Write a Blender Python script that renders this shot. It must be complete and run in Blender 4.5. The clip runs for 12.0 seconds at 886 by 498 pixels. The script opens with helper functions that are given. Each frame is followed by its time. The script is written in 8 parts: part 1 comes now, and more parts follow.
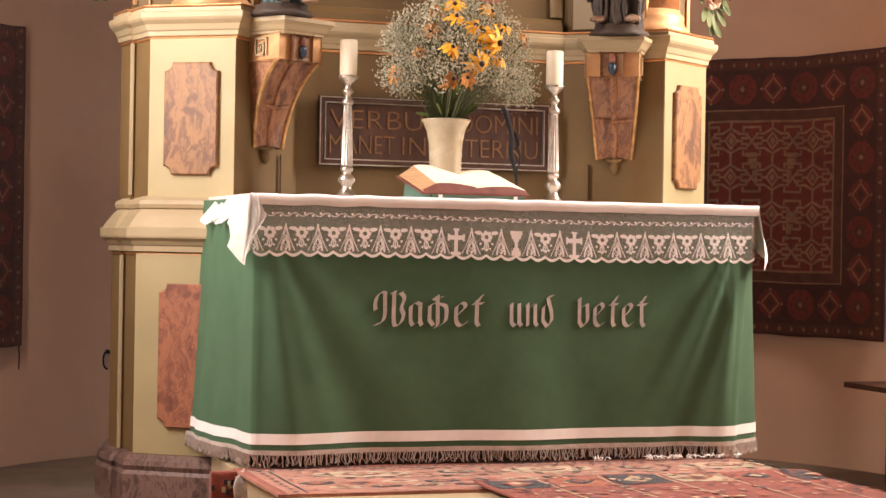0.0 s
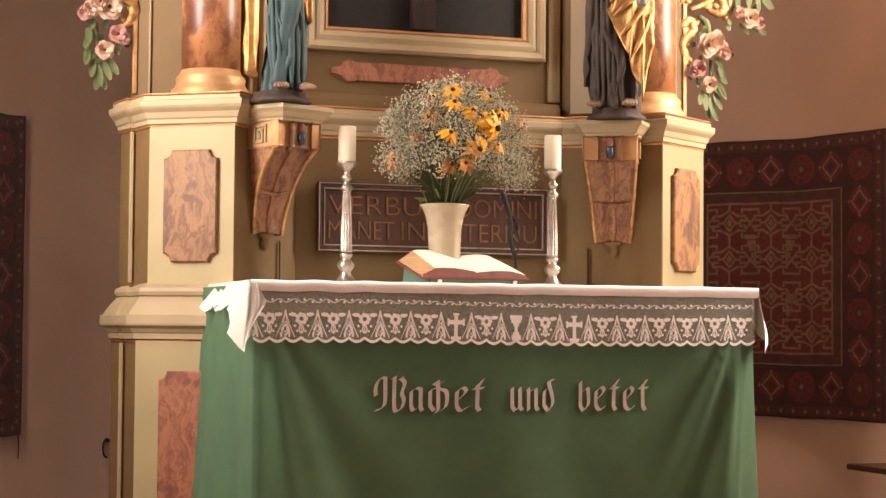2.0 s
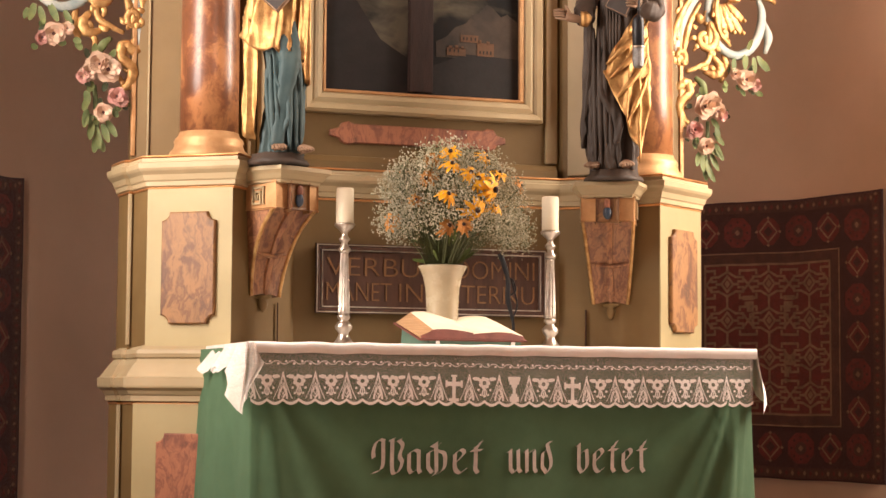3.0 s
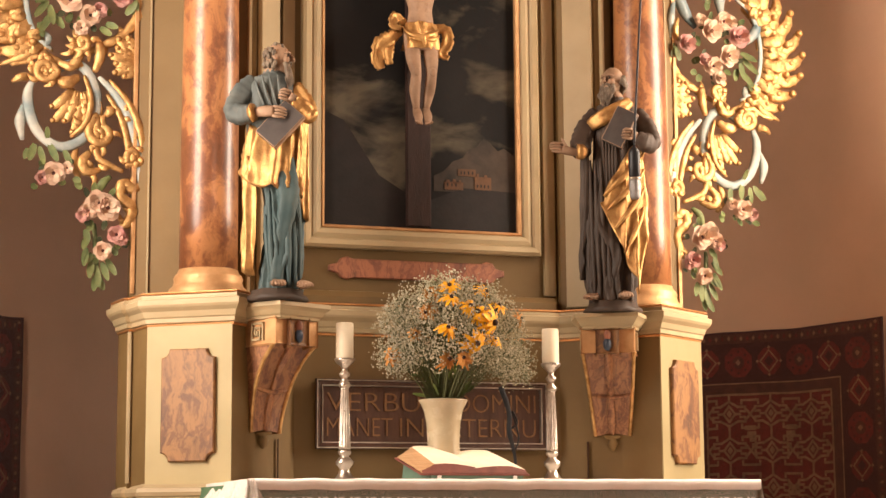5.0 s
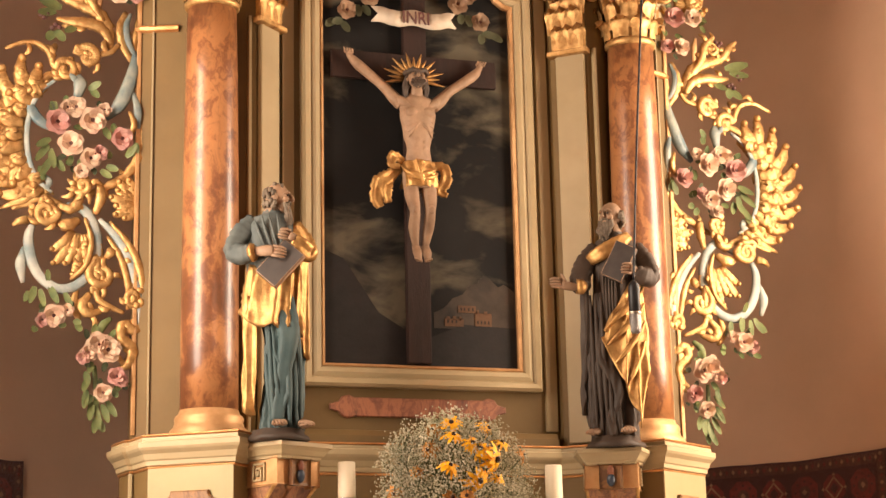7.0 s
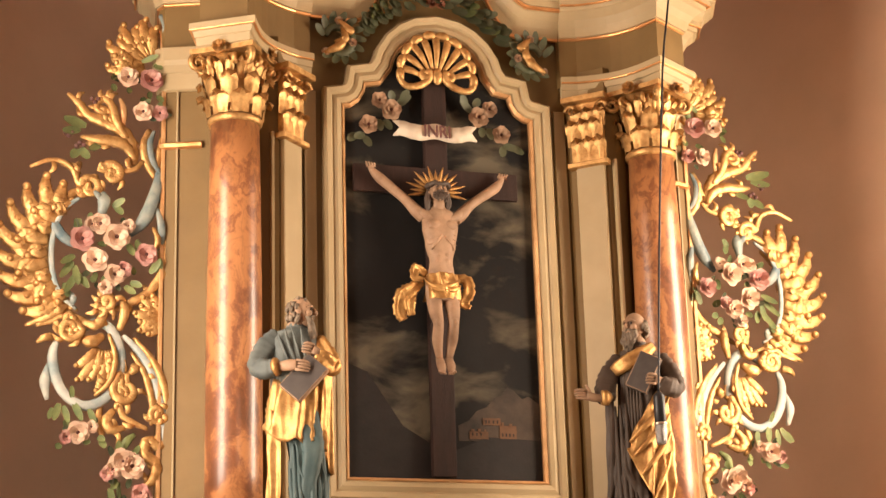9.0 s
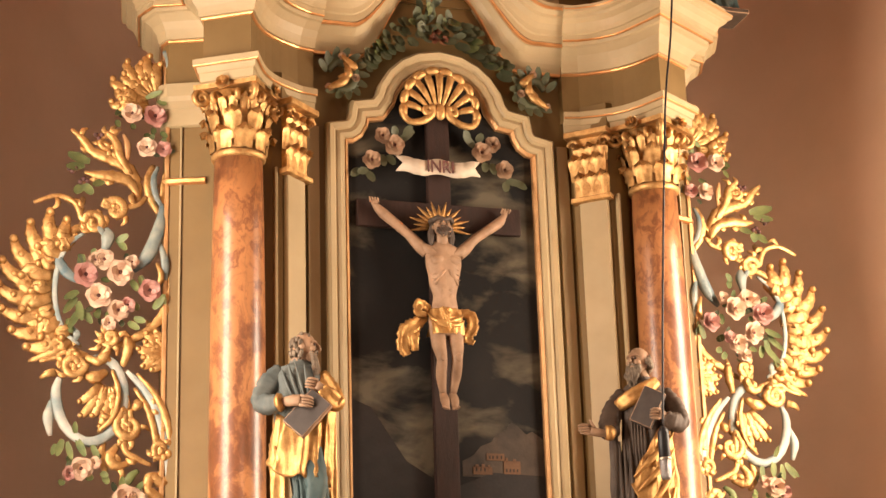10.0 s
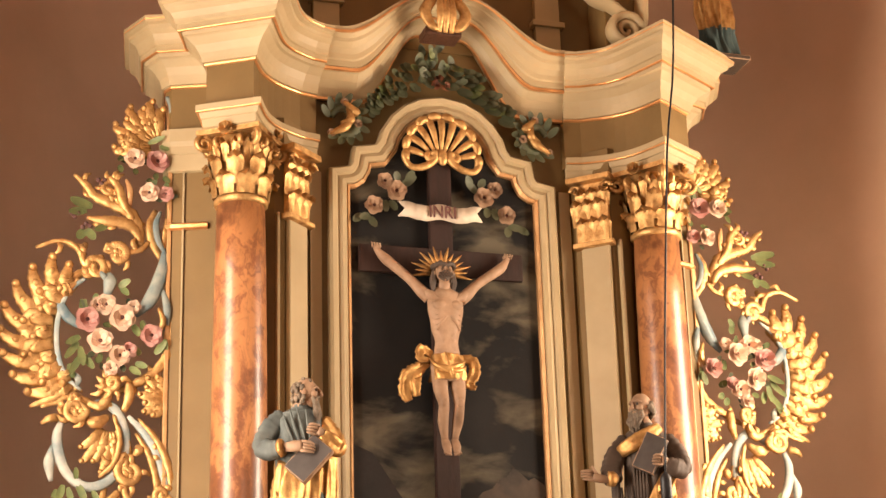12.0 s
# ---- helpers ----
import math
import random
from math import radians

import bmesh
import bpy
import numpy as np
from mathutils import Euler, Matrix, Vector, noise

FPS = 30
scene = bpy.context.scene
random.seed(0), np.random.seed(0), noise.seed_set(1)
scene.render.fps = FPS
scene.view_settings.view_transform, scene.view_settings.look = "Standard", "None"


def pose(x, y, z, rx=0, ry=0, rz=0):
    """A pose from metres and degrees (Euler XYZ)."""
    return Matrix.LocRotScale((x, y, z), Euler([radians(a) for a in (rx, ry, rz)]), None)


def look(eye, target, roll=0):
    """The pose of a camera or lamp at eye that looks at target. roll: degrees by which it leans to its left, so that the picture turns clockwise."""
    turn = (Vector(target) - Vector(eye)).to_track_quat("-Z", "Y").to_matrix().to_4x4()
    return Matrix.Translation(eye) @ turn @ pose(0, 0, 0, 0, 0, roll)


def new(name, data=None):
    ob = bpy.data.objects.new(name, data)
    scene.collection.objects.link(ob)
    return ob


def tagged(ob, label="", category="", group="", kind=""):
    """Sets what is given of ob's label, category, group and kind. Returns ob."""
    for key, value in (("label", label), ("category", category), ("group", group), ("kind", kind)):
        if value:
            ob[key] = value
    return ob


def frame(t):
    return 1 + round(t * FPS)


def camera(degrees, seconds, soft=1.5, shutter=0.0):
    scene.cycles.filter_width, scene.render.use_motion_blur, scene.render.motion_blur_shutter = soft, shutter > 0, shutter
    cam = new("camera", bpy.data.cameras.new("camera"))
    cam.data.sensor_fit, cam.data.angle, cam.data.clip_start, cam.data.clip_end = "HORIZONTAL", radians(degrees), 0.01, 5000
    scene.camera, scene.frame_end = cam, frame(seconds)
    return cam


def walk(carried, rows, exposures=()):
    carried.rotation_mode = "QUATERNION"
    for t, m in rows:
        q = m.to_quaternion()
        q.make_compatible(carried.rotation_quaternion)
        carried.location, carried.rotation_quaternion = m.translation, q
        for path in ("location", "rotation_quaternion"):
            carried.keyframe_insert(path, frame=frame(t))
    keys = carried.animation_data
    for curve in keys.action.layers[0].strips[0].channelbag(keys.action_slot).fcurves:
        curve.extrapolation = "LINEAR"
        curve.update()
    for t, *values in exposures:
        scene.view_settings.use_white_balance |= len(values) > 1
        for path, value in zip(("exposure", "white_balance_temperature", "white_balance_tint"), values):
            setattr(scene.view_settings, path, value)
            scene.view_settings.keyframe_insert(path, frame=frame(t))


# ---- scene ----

# ---------------------------------------------------------------- camera
cam = camera(27.5, 12.0, soft=1.5)
EYE = (-2.46, 0.0, 1.06)
# seconds, heading, upward tilt, lean: the camera stands on a tripod and tilts up
ROWS = [
    (0.0, -18.542, -0.098, 0.975), (0.5, -18.559, 0.010, 0.881), (1.0, -18.552, 0.506, 0.679),
    (1.5, -18.527, 1.428, 0.557), (2.0, -18.522, 2.586, 0.465), (2.5, -18.559, 3.537, 0.382),
    (3.0, -18.578, 4.531, 0.367), (5.0, -18.597, 8.755, -0.428), (5.5, -18.658, 9.800, -0.642),
    (6.0, -18.688, 10.958, -0.969), (6.5, -18.701, 12.024, -1.102), (7.0, -18.651, 13.084, -1.247),
    (9.0, -17.988, 16.657, -1.721), (9.5, -17.919, 17.265, -1.835), (10.0, -17.910, 17.769, -1.814),
    (10.5, -17.896, 18.136, -1.668), (11.0, -17.926, 18.610, -1.718), (11.5, -17.919, 19.053, -1.740),
    (12.0, -17.889, 19.206, -1.746),
]


def aim(yaw, pitch, roll):
    return pose(*EYE, 0, 0, yaw) @ pose(0, 0, 0, 90 + pitch) @ pose(0, 0, 0, 0, 0, roll)


walk(cam, [(t, aim(a, b, c)) for t, a, b, c in ROWS], [(0.0, 0.05, 5750, 10), (2.5, -0.12, 6050, 10), (6.0, -0.2, 6800, 10), (9.0, -0.05, 6950, 10), (12.0, 0.05, 6950, 10)])

# ---------------------------------------------------------------- world and lights
world = bpy.data.worlds.new("world")
scene.world = world
world.use_nodes = True
sky = world.node_tree.nodes.new("ShaderNodeTexSky")
sky.sky_type, sky.sun_disc = "NISHITA", False
sky.sun_elevation, sky.sun_rotation = radians(38), radians(120)
world.node_tree.links.new(sky.outputs[0], world.node_tree.nodes["Background"].inputs[0])
world.node_tree.nodes["Background"].inputs[1].default_value = 0.1


def area_lamp(name, x, y, z, w, h, power, color, toward):
    data = bpy.data.lights.new(name, "AREA")
    data.shape, data.size, data.size_y, data.energy, data.color = "RECTANGLE", w, h, power, color
    ob = new(name, data)
    ob.matrix_world = look((x, y, z), toward)
    return tagged(ob, kind="structure")


# choir windows: daylight falls in from both sides
WARM = (1.0, 0.81, 0.64)
COOL = (1.0, 0.85, 0.72)
area_lamp("window_light_right", 2.70, 6.2, 2.95, 1.0, 2.7, 300, WARM, (0.3, 7.0, 2.2))
area_lamp("window_light_left", -2.70, 6.4, 2.95, 1.0, 2.7, 215, COOL, (2.0, 7.2, 2.6))
# weak unseen lamps, added as fill for surfaces that face the nave
area_lamp("window_light_nave_right", 5.7, 0.5, 3.6, 1.5, 2.7, 45, WARM, (0.0, 2.5, 2.0))
area_lamp("window_light_nave_left", -5.7, 0.5, 3.6, 1.5, 2.7, 60, WARM, (0.0, 2.5, 2.0))
# unseen rear lamp, added to lift the right-hand apse wall
area_lamp("window_light_west", 0.8, -6.9, 4.2, 2.6, 3.0, 190, WARM, (0.6, 7.0, 3.2))

# ---------------------------------------------------------------- materials


def mat(name, color, color2=None, rough=0.6, metal=0.0, scale=6.0, detail=6.0, mix=(0.35, 0.7), bump=0.15, bscale=60.0,
        spec=0.3, stain=0.15, stretch=None, sheen=0.0, coat=0.0):
    """Two noise scales of colour, a fine bump and uneven gloss."""
    m = bpy.data.materials.new(name)
    m.use_nodes = True
    nt, L = m.node_tree, m.node_tree.links
    b = nt.nodes["Principled BSDF"]
    co = nt.nodes.new("ShaderNodeTexCoord")
    src = co.outputs["Object"]
    if stretch:
        mp = nt.nodes.new("ShaderNodeMapping")
        mp.inputs["Scale"].default_value = stretch
        L.new(src, mp.inputs[0])
        src = mp.outputs[0]

    def noise_tex(s, d, r=0.6):
        n = nt.nodes.new("ShaderNodeTexNoise")
        n.inputs["Scale"].default_value, n.inputs["Detail"].default_value, n.inputs["Roughness"].default_value = s, d, r
        L.new(src, n.inputs["Vector"])
        return n.outputs["Fac"]

    ramp = nt.nodes.new("ShaderNodeValToRGB")
    ramp.color_ramp.elements[0].position, ramp.color_ramp.elements[1].position = mix
    ramp.color_ramp.elements[0].color = (*color, 1)
    ramp.color_ramp.elements[1].color = (*(color2 or [c * 0.8 for c in color]), 1)
    L.new(noise_tex(scale, detail), ramp.inputs[0])
    out = ramp.outputs[0]
    if stain:
        mr = nt.nodes.new("ShaderNodeMapRange")
        mr.inputs[1].default_value, mr.inputs[2].default_value = 0.35, 0.7
        mr.inputs[3].default_value, mr.inputs[4].default_value = 1.0 - stain, 1.0 + stain * 0.4
        L.new(noise_tex(scale * 0.22, 4), mr.inputs[0])
        mul = nt.nodes.new("ShaderNodeMixRGB")
        mul.blend_type, mul.inputs[0].default_value = "MULTIPLY", 1.0
        L.new(out, mul.inputs[1])
        L.new(mr.outputs[0], mul.inputs[2])
        out = mul.outputs[0]
    L.new(out, b.inputs["Base Color"])
    rr = nt.nodes.new("ShaderNodeMapRange")
    rr.inputs[3].default_value, rr.inputs[4].default_value = max(0.02, rough - 0.1), min(1, rough + 0.12)
    L.new(noise_tex(scale * 2.3, 4), rr.inputs[0])
    L.new(rr.outputs[0], b.inputs["Roughness"])
    b.inputs["Metallic"].default_value = metal
    b.inputs["Specular IOR Level"].default_value = spec
    b.inputs["Sheen Weight"].default_value = sheen
    b.inputs["Coat Weight"].default_value = coat
    b.inputs["Coat Roughness"].default_value = 0.12
    if bump:
        bp = nt.nodes.new("ShaderNodeBump")
        bp.inputs["Strength"].default_value, bp.inputs["Distance"].default_value = bump, 0.01
        L.new(noise_tex(bscale, 5), bp.inputs["Height"])
        L.new(bp.outputs[0], b.inputs["Normal"])
    return m


def marble(name, light, mid, vein, scale=5.0, rough=0.56, coat=0.02, vein_strength=0.55, slant=38, pull=2.2):
    """Painted marble: slanting clouds of two tones, dark crooked veins at two sizes and a few pale ones."""
    m = bpy.data.materials.new(name)
    m.use_nodes = True
    nt, L = m.node_tree, m.node_tree.links
    b = nt.nodes["Principled BSDF"]
    co = nt.nodes.new("ShaderNodeTexCoord")
    mp = nt.nodes.new("ShaderNodeMapping")
    mp.inputs["Rotation"].default_value = (0, radians(slant), 0)
    mp.inputs["Scale"].default_value = (pull, 1.0, 0.75)
    L.new(co.outputs["Object"], mp.inputs[0])
    warp = nt.nodes.new("ShaderNodeTexNoise")
    warp.inputs["Scale"].default_value, warp.inputs["Detail"].default_value = scale * 1.1, 6
    L.new(co.outputs["Object"], warp.inputs["Vector"])
    add = nt.nodes.new("ShaderNodeVectorMath")
    add.operation = "MULTIPLY_ADD"
    add.inputs[1].default_value = (0.26, 0.26, 0.26)
    L.new(warp.outputs["Color"], add.inputs[0])
    L.new(mp.outputs[0], add.inputs[2])
    cloud = nt.nodes.new("ShaderNodeTexNoise")
    cloud.inputs["Scale"].default_value, cloud.inputs["Detail"].default_value, cloud.inputs["Roughness"].default_value = scale, 9, 0.62
    L.new(add.outputs[0], cloud.inputs["Vector"])
    ramp = nt.nodes.new("ShaderNodeValToRGB")
    e = ramp.color_ramp.elements
    e[0].position, e[0].color = 0.32, (*[c * 0.62 for c in mid], 1)
    e[1].position, e[1].color = 0.41, (*mid, 1)
    for pos, col in ((0.47, light), (0.52, [c * 1.08 for c in light]), (0.57, mid), (0.62, light), (0.72, [c * 0.6 for c in mid])):
        e.new(pos).color = (*col, 1)
    L.new(cloud.outputs["Fac"], ramp.inputs[0])
    out = ramp.outputs[0]
    for size, wide, strength, tone in ((1.0, 0.03, vein_strength * 0.8, vein), (2.3, 0.035, vein_strength * 0.3, vein), (1.5, 0.025, vein_strength * 0.35, [min(1.0, c * 1.5) for c in light])):
        vo = nt.nodes.new("ShaderNodeTexVoronoi")
        vo.feature = "DISTANCE_TO_EDGE"
        vo.inputs["Scale"].default_value = scale * size
        L.new(add.outputs[0], vo.inputs["Vector"])
        vr = nt.nodes.new("ShaderNodeMapRange")
        vr.inputs[1].default_value, vr.inputs[2].default_value = 0.0, wide
        vr.inputs[3].default_value, vr.inputs[4].default_value = strength, 0.0
        L.new(vo.outputs["Distance"], vr.inputs[0])
        gate = nt.nodes.new("ShaderNodeMath")
        gate.operation = "MULTIPLY"
        L.new(vr.outputs[0], gate.inputs[0])
        L.new(warp.outputs["Fac"], gate.inputs[1])
        gain = nt.nodes.new("ShaderNodeMath")
        gain.operation, gain.inputs[1].default_value, gain.use_clamp = "MULTIPLY", 1.8, True
        L.new(gate.outputs[0], gain.inputs[0])
        mixn = nt.nodes.new("ShaderNodeMixRGB")
        L.new(gain.outputs[0], mixn.inputs[0])
        L.new(out, mixn.inputs[1])
        mixn.inputs[2].default_value = (*tone, 1)
        out = mixn.outputs[0]
    L.new(out, b.inputs["Base Color"])
    b.inputs["Roughness"].default_value = rough
    b.inputs["Coat Weight"].default_value, b.inputs["Coat Roughness"].default_value = coat, 0.15
    bp = nt.nodes.new("ShaderNodeBump")
    bp.inputs["Strength"].default_value, bp.inputs["Distance"].default_value = 0.08, 0.004
    L.new(cloud.outputs["Fac"], bp.inputs["Height"])
    L.new(bp.outputs[0], b.inputs["Normal"])
    return m


PLASTER = mat("wall_plaster", (0.79, 0.52, 0.36), (0.71, 0.465, 0.315), 0.85, scale=1.6, bump=0.12, bscale=22, stain=0.12, spec=0.2)
FLOOR = mat("stone_floor", (0.20, 0.15, 0.11), (0.12, 0.09, 0.065), 0.6, scale=3, bump=0.2, bscale=30)
CREAM = mat("cream_paint", (0.42, 0.325, 0.19), (0.35, 0.265, 0.145), 0.5, scale=3, bump=0.06, bscale=35, stain=0.26)
KHAKI = mat("olive_ochre_paint", (0.18, 0.112, 0.042), (0.145, 0.088, 0.031), 0.6, scale=3, bump=0.08, bscale=40, stain=0.26)
GREENISH = mat("pale_olive_paint", (0.36, 0.29, 0.15), (0.305, 0.243, 0.12), 0.5, scale=2.5, bump=0.06, bscale=40, stain=0.26)
GILT = mat("gilding", (0.66, 0.41, 0.17), (0.33, 0.165, 0.056), 0.46, 0.75, scale=26, bump=0.25, bscale=90, stain=0.2)
GILT_MATT = mat("matt_gold_paint", (0.62, 0.36, 0.17), (0.46, 0.24, 0.10), 0.45, 0.4, scale=14, bump=0.25, bscale=80, stain=0.25)
COPPER_LINE = mat("copper_gilt_line", (0.75, 0.38, 0.16), (0.55, 0.25, 0.09), 0.35, 0.7, scale=12, bump=0.1)
MARBLE = marble("orange_marbling", (0.235, 0.112, 0.036), (0.130, 0.052, 0.018), (0.05, 0.022, 0.014))
COLUMN_MARBLE = marble("column_marbling", (0.32, 0.138, 0.054), (0.165, 0.060, 0.026), (0.10, 0.04, 0.024), 4.5, 0.36, 0.14, 0.35, 12, 1.6)
MARBLE_RED = marble("red_marbling", (0.27, 0.10, 0.048), (0.17, 0.056, 0.03), (0.08, 0.03, 0.02), 6)
MARBLE_DARK = marble("dark_marble", (0.16, 0.095, 0.075), (0.07, 0.04, 0.033), (0.25, 0.16, 0.13), 7, 0.35)
MARBLE_BROWN = marble("brown_marbling", (0.29, 0.135, 0.06), (0.155, 0.06, 0.03), (0.05, 0.022, 0.015), 7)
CLOTH = mat("green_cloth", (0.076, 0.138, 0.074), (0.065, 0.120, 0.063), 0.85, scale=9, bump=0.15, bscale=600, stain=0.08, spec=0.15, sheen=0.03)
WHITE_CLOTH = mat("white_linen", (0.88, 0.84, 0.80), (0.82, 0.78, 0.73), 0.9, scale=20, bump=0.2, bscale=500, stain=0.06, spec=0.2)
WOOD_DARK = mat("dark_wood", (0.075, 0.032, 0.017), (0.042, 0.017, 0.010), 0.5, scale=7, stretch=(6, 6, 1), bump=0.2)
SILVER = mat("tarnished_silver", (0.62, 0.56, 0.48), (0.42, 0.37, 0.31), 0.3, 0.9, scale=25, bump=0.15, bscale=70)
WAX = mat("candle_wax", (0.80, 0.72, 0.55), (0.76, 0.67, 0.50), 0.45, scale=10, bump=0.04, stain=0.05)
CERAMIC = mat("glazed_ceramic", (0.41, 0.34, 0.225), (0.33, 0.265, 0.165), 0.25, scale=8, bump=0.03, coat=0.5)

# ---------------------------------------------------------------- mesh helpers


def part(name, bm, material, parent=None, label="", smooth=False, local=False):
    """Links a bmesh as one mesh object under a thing or a part."""
    me = bpy.data.meshes.new(name)
    bm.to_mesh(me)
    bm.free()
    for m in (material if isinstance(material, (list, tuple)) else [material]):
        me.materials.append(m)
    if smooth:
        me.polygons.foreach_set("use_smooth", [True] * len(me.polygons))
    ob = new(name, me)
    if parent is not None:
        ob.parent = parent
        if not local and parent.type == "EMPTY":
            ob.matrix_parent_inverse = Matrix.Translation(-parent.location)
    if label:
        tagged(ob, label)
    return ob


def thing(name, label, category, at=(0, 0, 0), group="", kind=""):
    ob = new(name)
    ob.location = at
    ob.empty_display_size = 0.1
    return tagged(ob, label, category, group, kind)


def box(bm, x0, x1, y0, y1, z0, z1, bevel=0.0, m=None, slot=0):
    r = bmesh.ops.create_cube(bm, size=1)
    vs = r["verts"]
    for v in vs:
        v.co = Vector(((x0 + x1) / 2 + v.co.x * (x1 - x0), (y0 + y1) / 2 + v.co.y * (y1 - y0), (z0 + z1) / 2 + v.co.z * (z1 - z0)))
        if m:
            v.co = m @ v.co
    fs = {f for v in vs for f in v.link_faces}
    for f in fs:
        f.material_index = slot
    if bevel:
        bmesh.ops.bevel(bm, geom=list({e for f in fs for e in f.edges}), offset=bevel, segments=2, affect="EDGES", profile=0.6)
    return bm


def sweep(bm, path, profile, slot=0, back=-0.03):
    """A moulding: profile (out, z), bottom to top, along a plan path with its front to the right-hand side, mitred at the bends."""
    prof = list(profile) + [(back, profile[-1][1]), (back, profile[0][1])]
    n = len(path)
    offs = []
    for i in range(n):
        a = Vector(path[max(i - 1, 0)])
        p = Vector(path[i])
        b = Vector(path[min(i + 1, n - 1)])
        d1 = (p - a).normalized() if i else (b - p).normalized()
        d2 = (b - p).normalized() if i < n - 1 else d1
        n1, n2 = Vector((d1.y, -d1.x)), Vector((d2.y, -d2.x))
        s = n1 + n2
        offs.append(s / max(0.3, s.length_squared / 2))
    rings = [[bm.verts.new((path[i][0] + offs[i].x * o, path[i][1] + offs[i].y * o, z)) for o, z in prof] for i in range(n)]
    k = len(prof)
    for i in range(n - 1):
        for j in range(k):
            f = bm.faces.new((rings[i][j], rings[i + 1][j], rings[i + 1][(j + 1) % k], rings[i][(j + 1) % k]))
            f.material_index = slot
    bm.faces.new(list(reversed(rings[0])))
    bm.faces.new(rings[-1])
    return bm


def prism(bm, plan, z0, z1):
    lo = [bm.verts.new((x, y, z0)) for x, y in plan]
    hi = [bm.verts.new((x, y, z1)) for x, y in plan]
    n = len(plan)
    for i in range(n):
        bm.faces.new((lo[i], lo[(i + 1) % n], hi[(i + 1) % n], hi[i]))
    bm.faces.new(list(reversed(lo)))
    bm.faces.new(hi)
    bmesh.ops.recalc_face_normals(bm, faces=bm.faces)
    return bm


def lathe(bm, x, y, profile, seg=24, flute=0, depth=0.0, slot=0):
    """A turned body: profile (radius, z) from below; flute: number of grooves on the rows marked by a third value."""
    rings = []
    for row in profile:
        r, z = row[0], row[1]
        fl = depth if len(row) > 2 else 0
        rings.append([bm.verts.new((x + (r - fl * (0.5 + 0.5 * math.cos(flute * a))) * math.cos(a), y + (r - fl * (0.5 + 0.5 * math.cos(flute * a))) * math.sin(a), z))
                      for a in (2 * math.pi * i / seg for i in range(seg))])
    for a, b in zip(rings, rings[1:]):
        for i in range(seg):
            bm.faces.new((a[i], a[(i + 1) % seg], b[(i + 1) % seg], b[i])).material_index = slot
    bm.faces.new(list(reversed(rings[0]))).material_index = slot
    bm.faces.new(rings[-1]).material_index = slot
    return bm


def mirrored(path):
    return path + [(-x, y) for x, y in reversed(path)]


# ---------------------------------------------------------------- the church round the altar
RA, CA, CH = 2.42, 6.9, 2.72   # apse radius, its centre's depth, half width of the choir


def apse():
    seg = 48
    arc = [(-RA * math.cos(math.pi * i / seg), CA + RA * math.sin(math.pi * i / seg)) for i in range(seg + 1)]
    bm = bmesh.new()
    zs = [0, 1.2, 2.4, 3.6, 4.7, 5.7]
    inner = [[bm.verts.new((x, y, z)) for x, y in arc] for z in zs]
    for k in range(1, 13):          # half dome
        a = math.pi / 2 * k / 12
        r = max(0.02, math.cos(a))
        inner.append([bm.verts.new((x * r, CA + (y - CA) * r, 5.7 + 1.3 * math.sin(a))) for x, y in arc])
    for a, b in zip(inner, inner[1:]):
        for i in range(seg):
            bm.faces.new((a[i + 1], a[i], b[i], b[i + 1]))
    geom = bmesh.ops.solidify(bm, geom=bm.faces[:], thickness=-0.35)
    ob = part("wall_apse", bm, PLASTER, smooth=True)
    tagged(ob, "curved apse wall of warm tan plaster with a half dome", "wall", kind="structure")


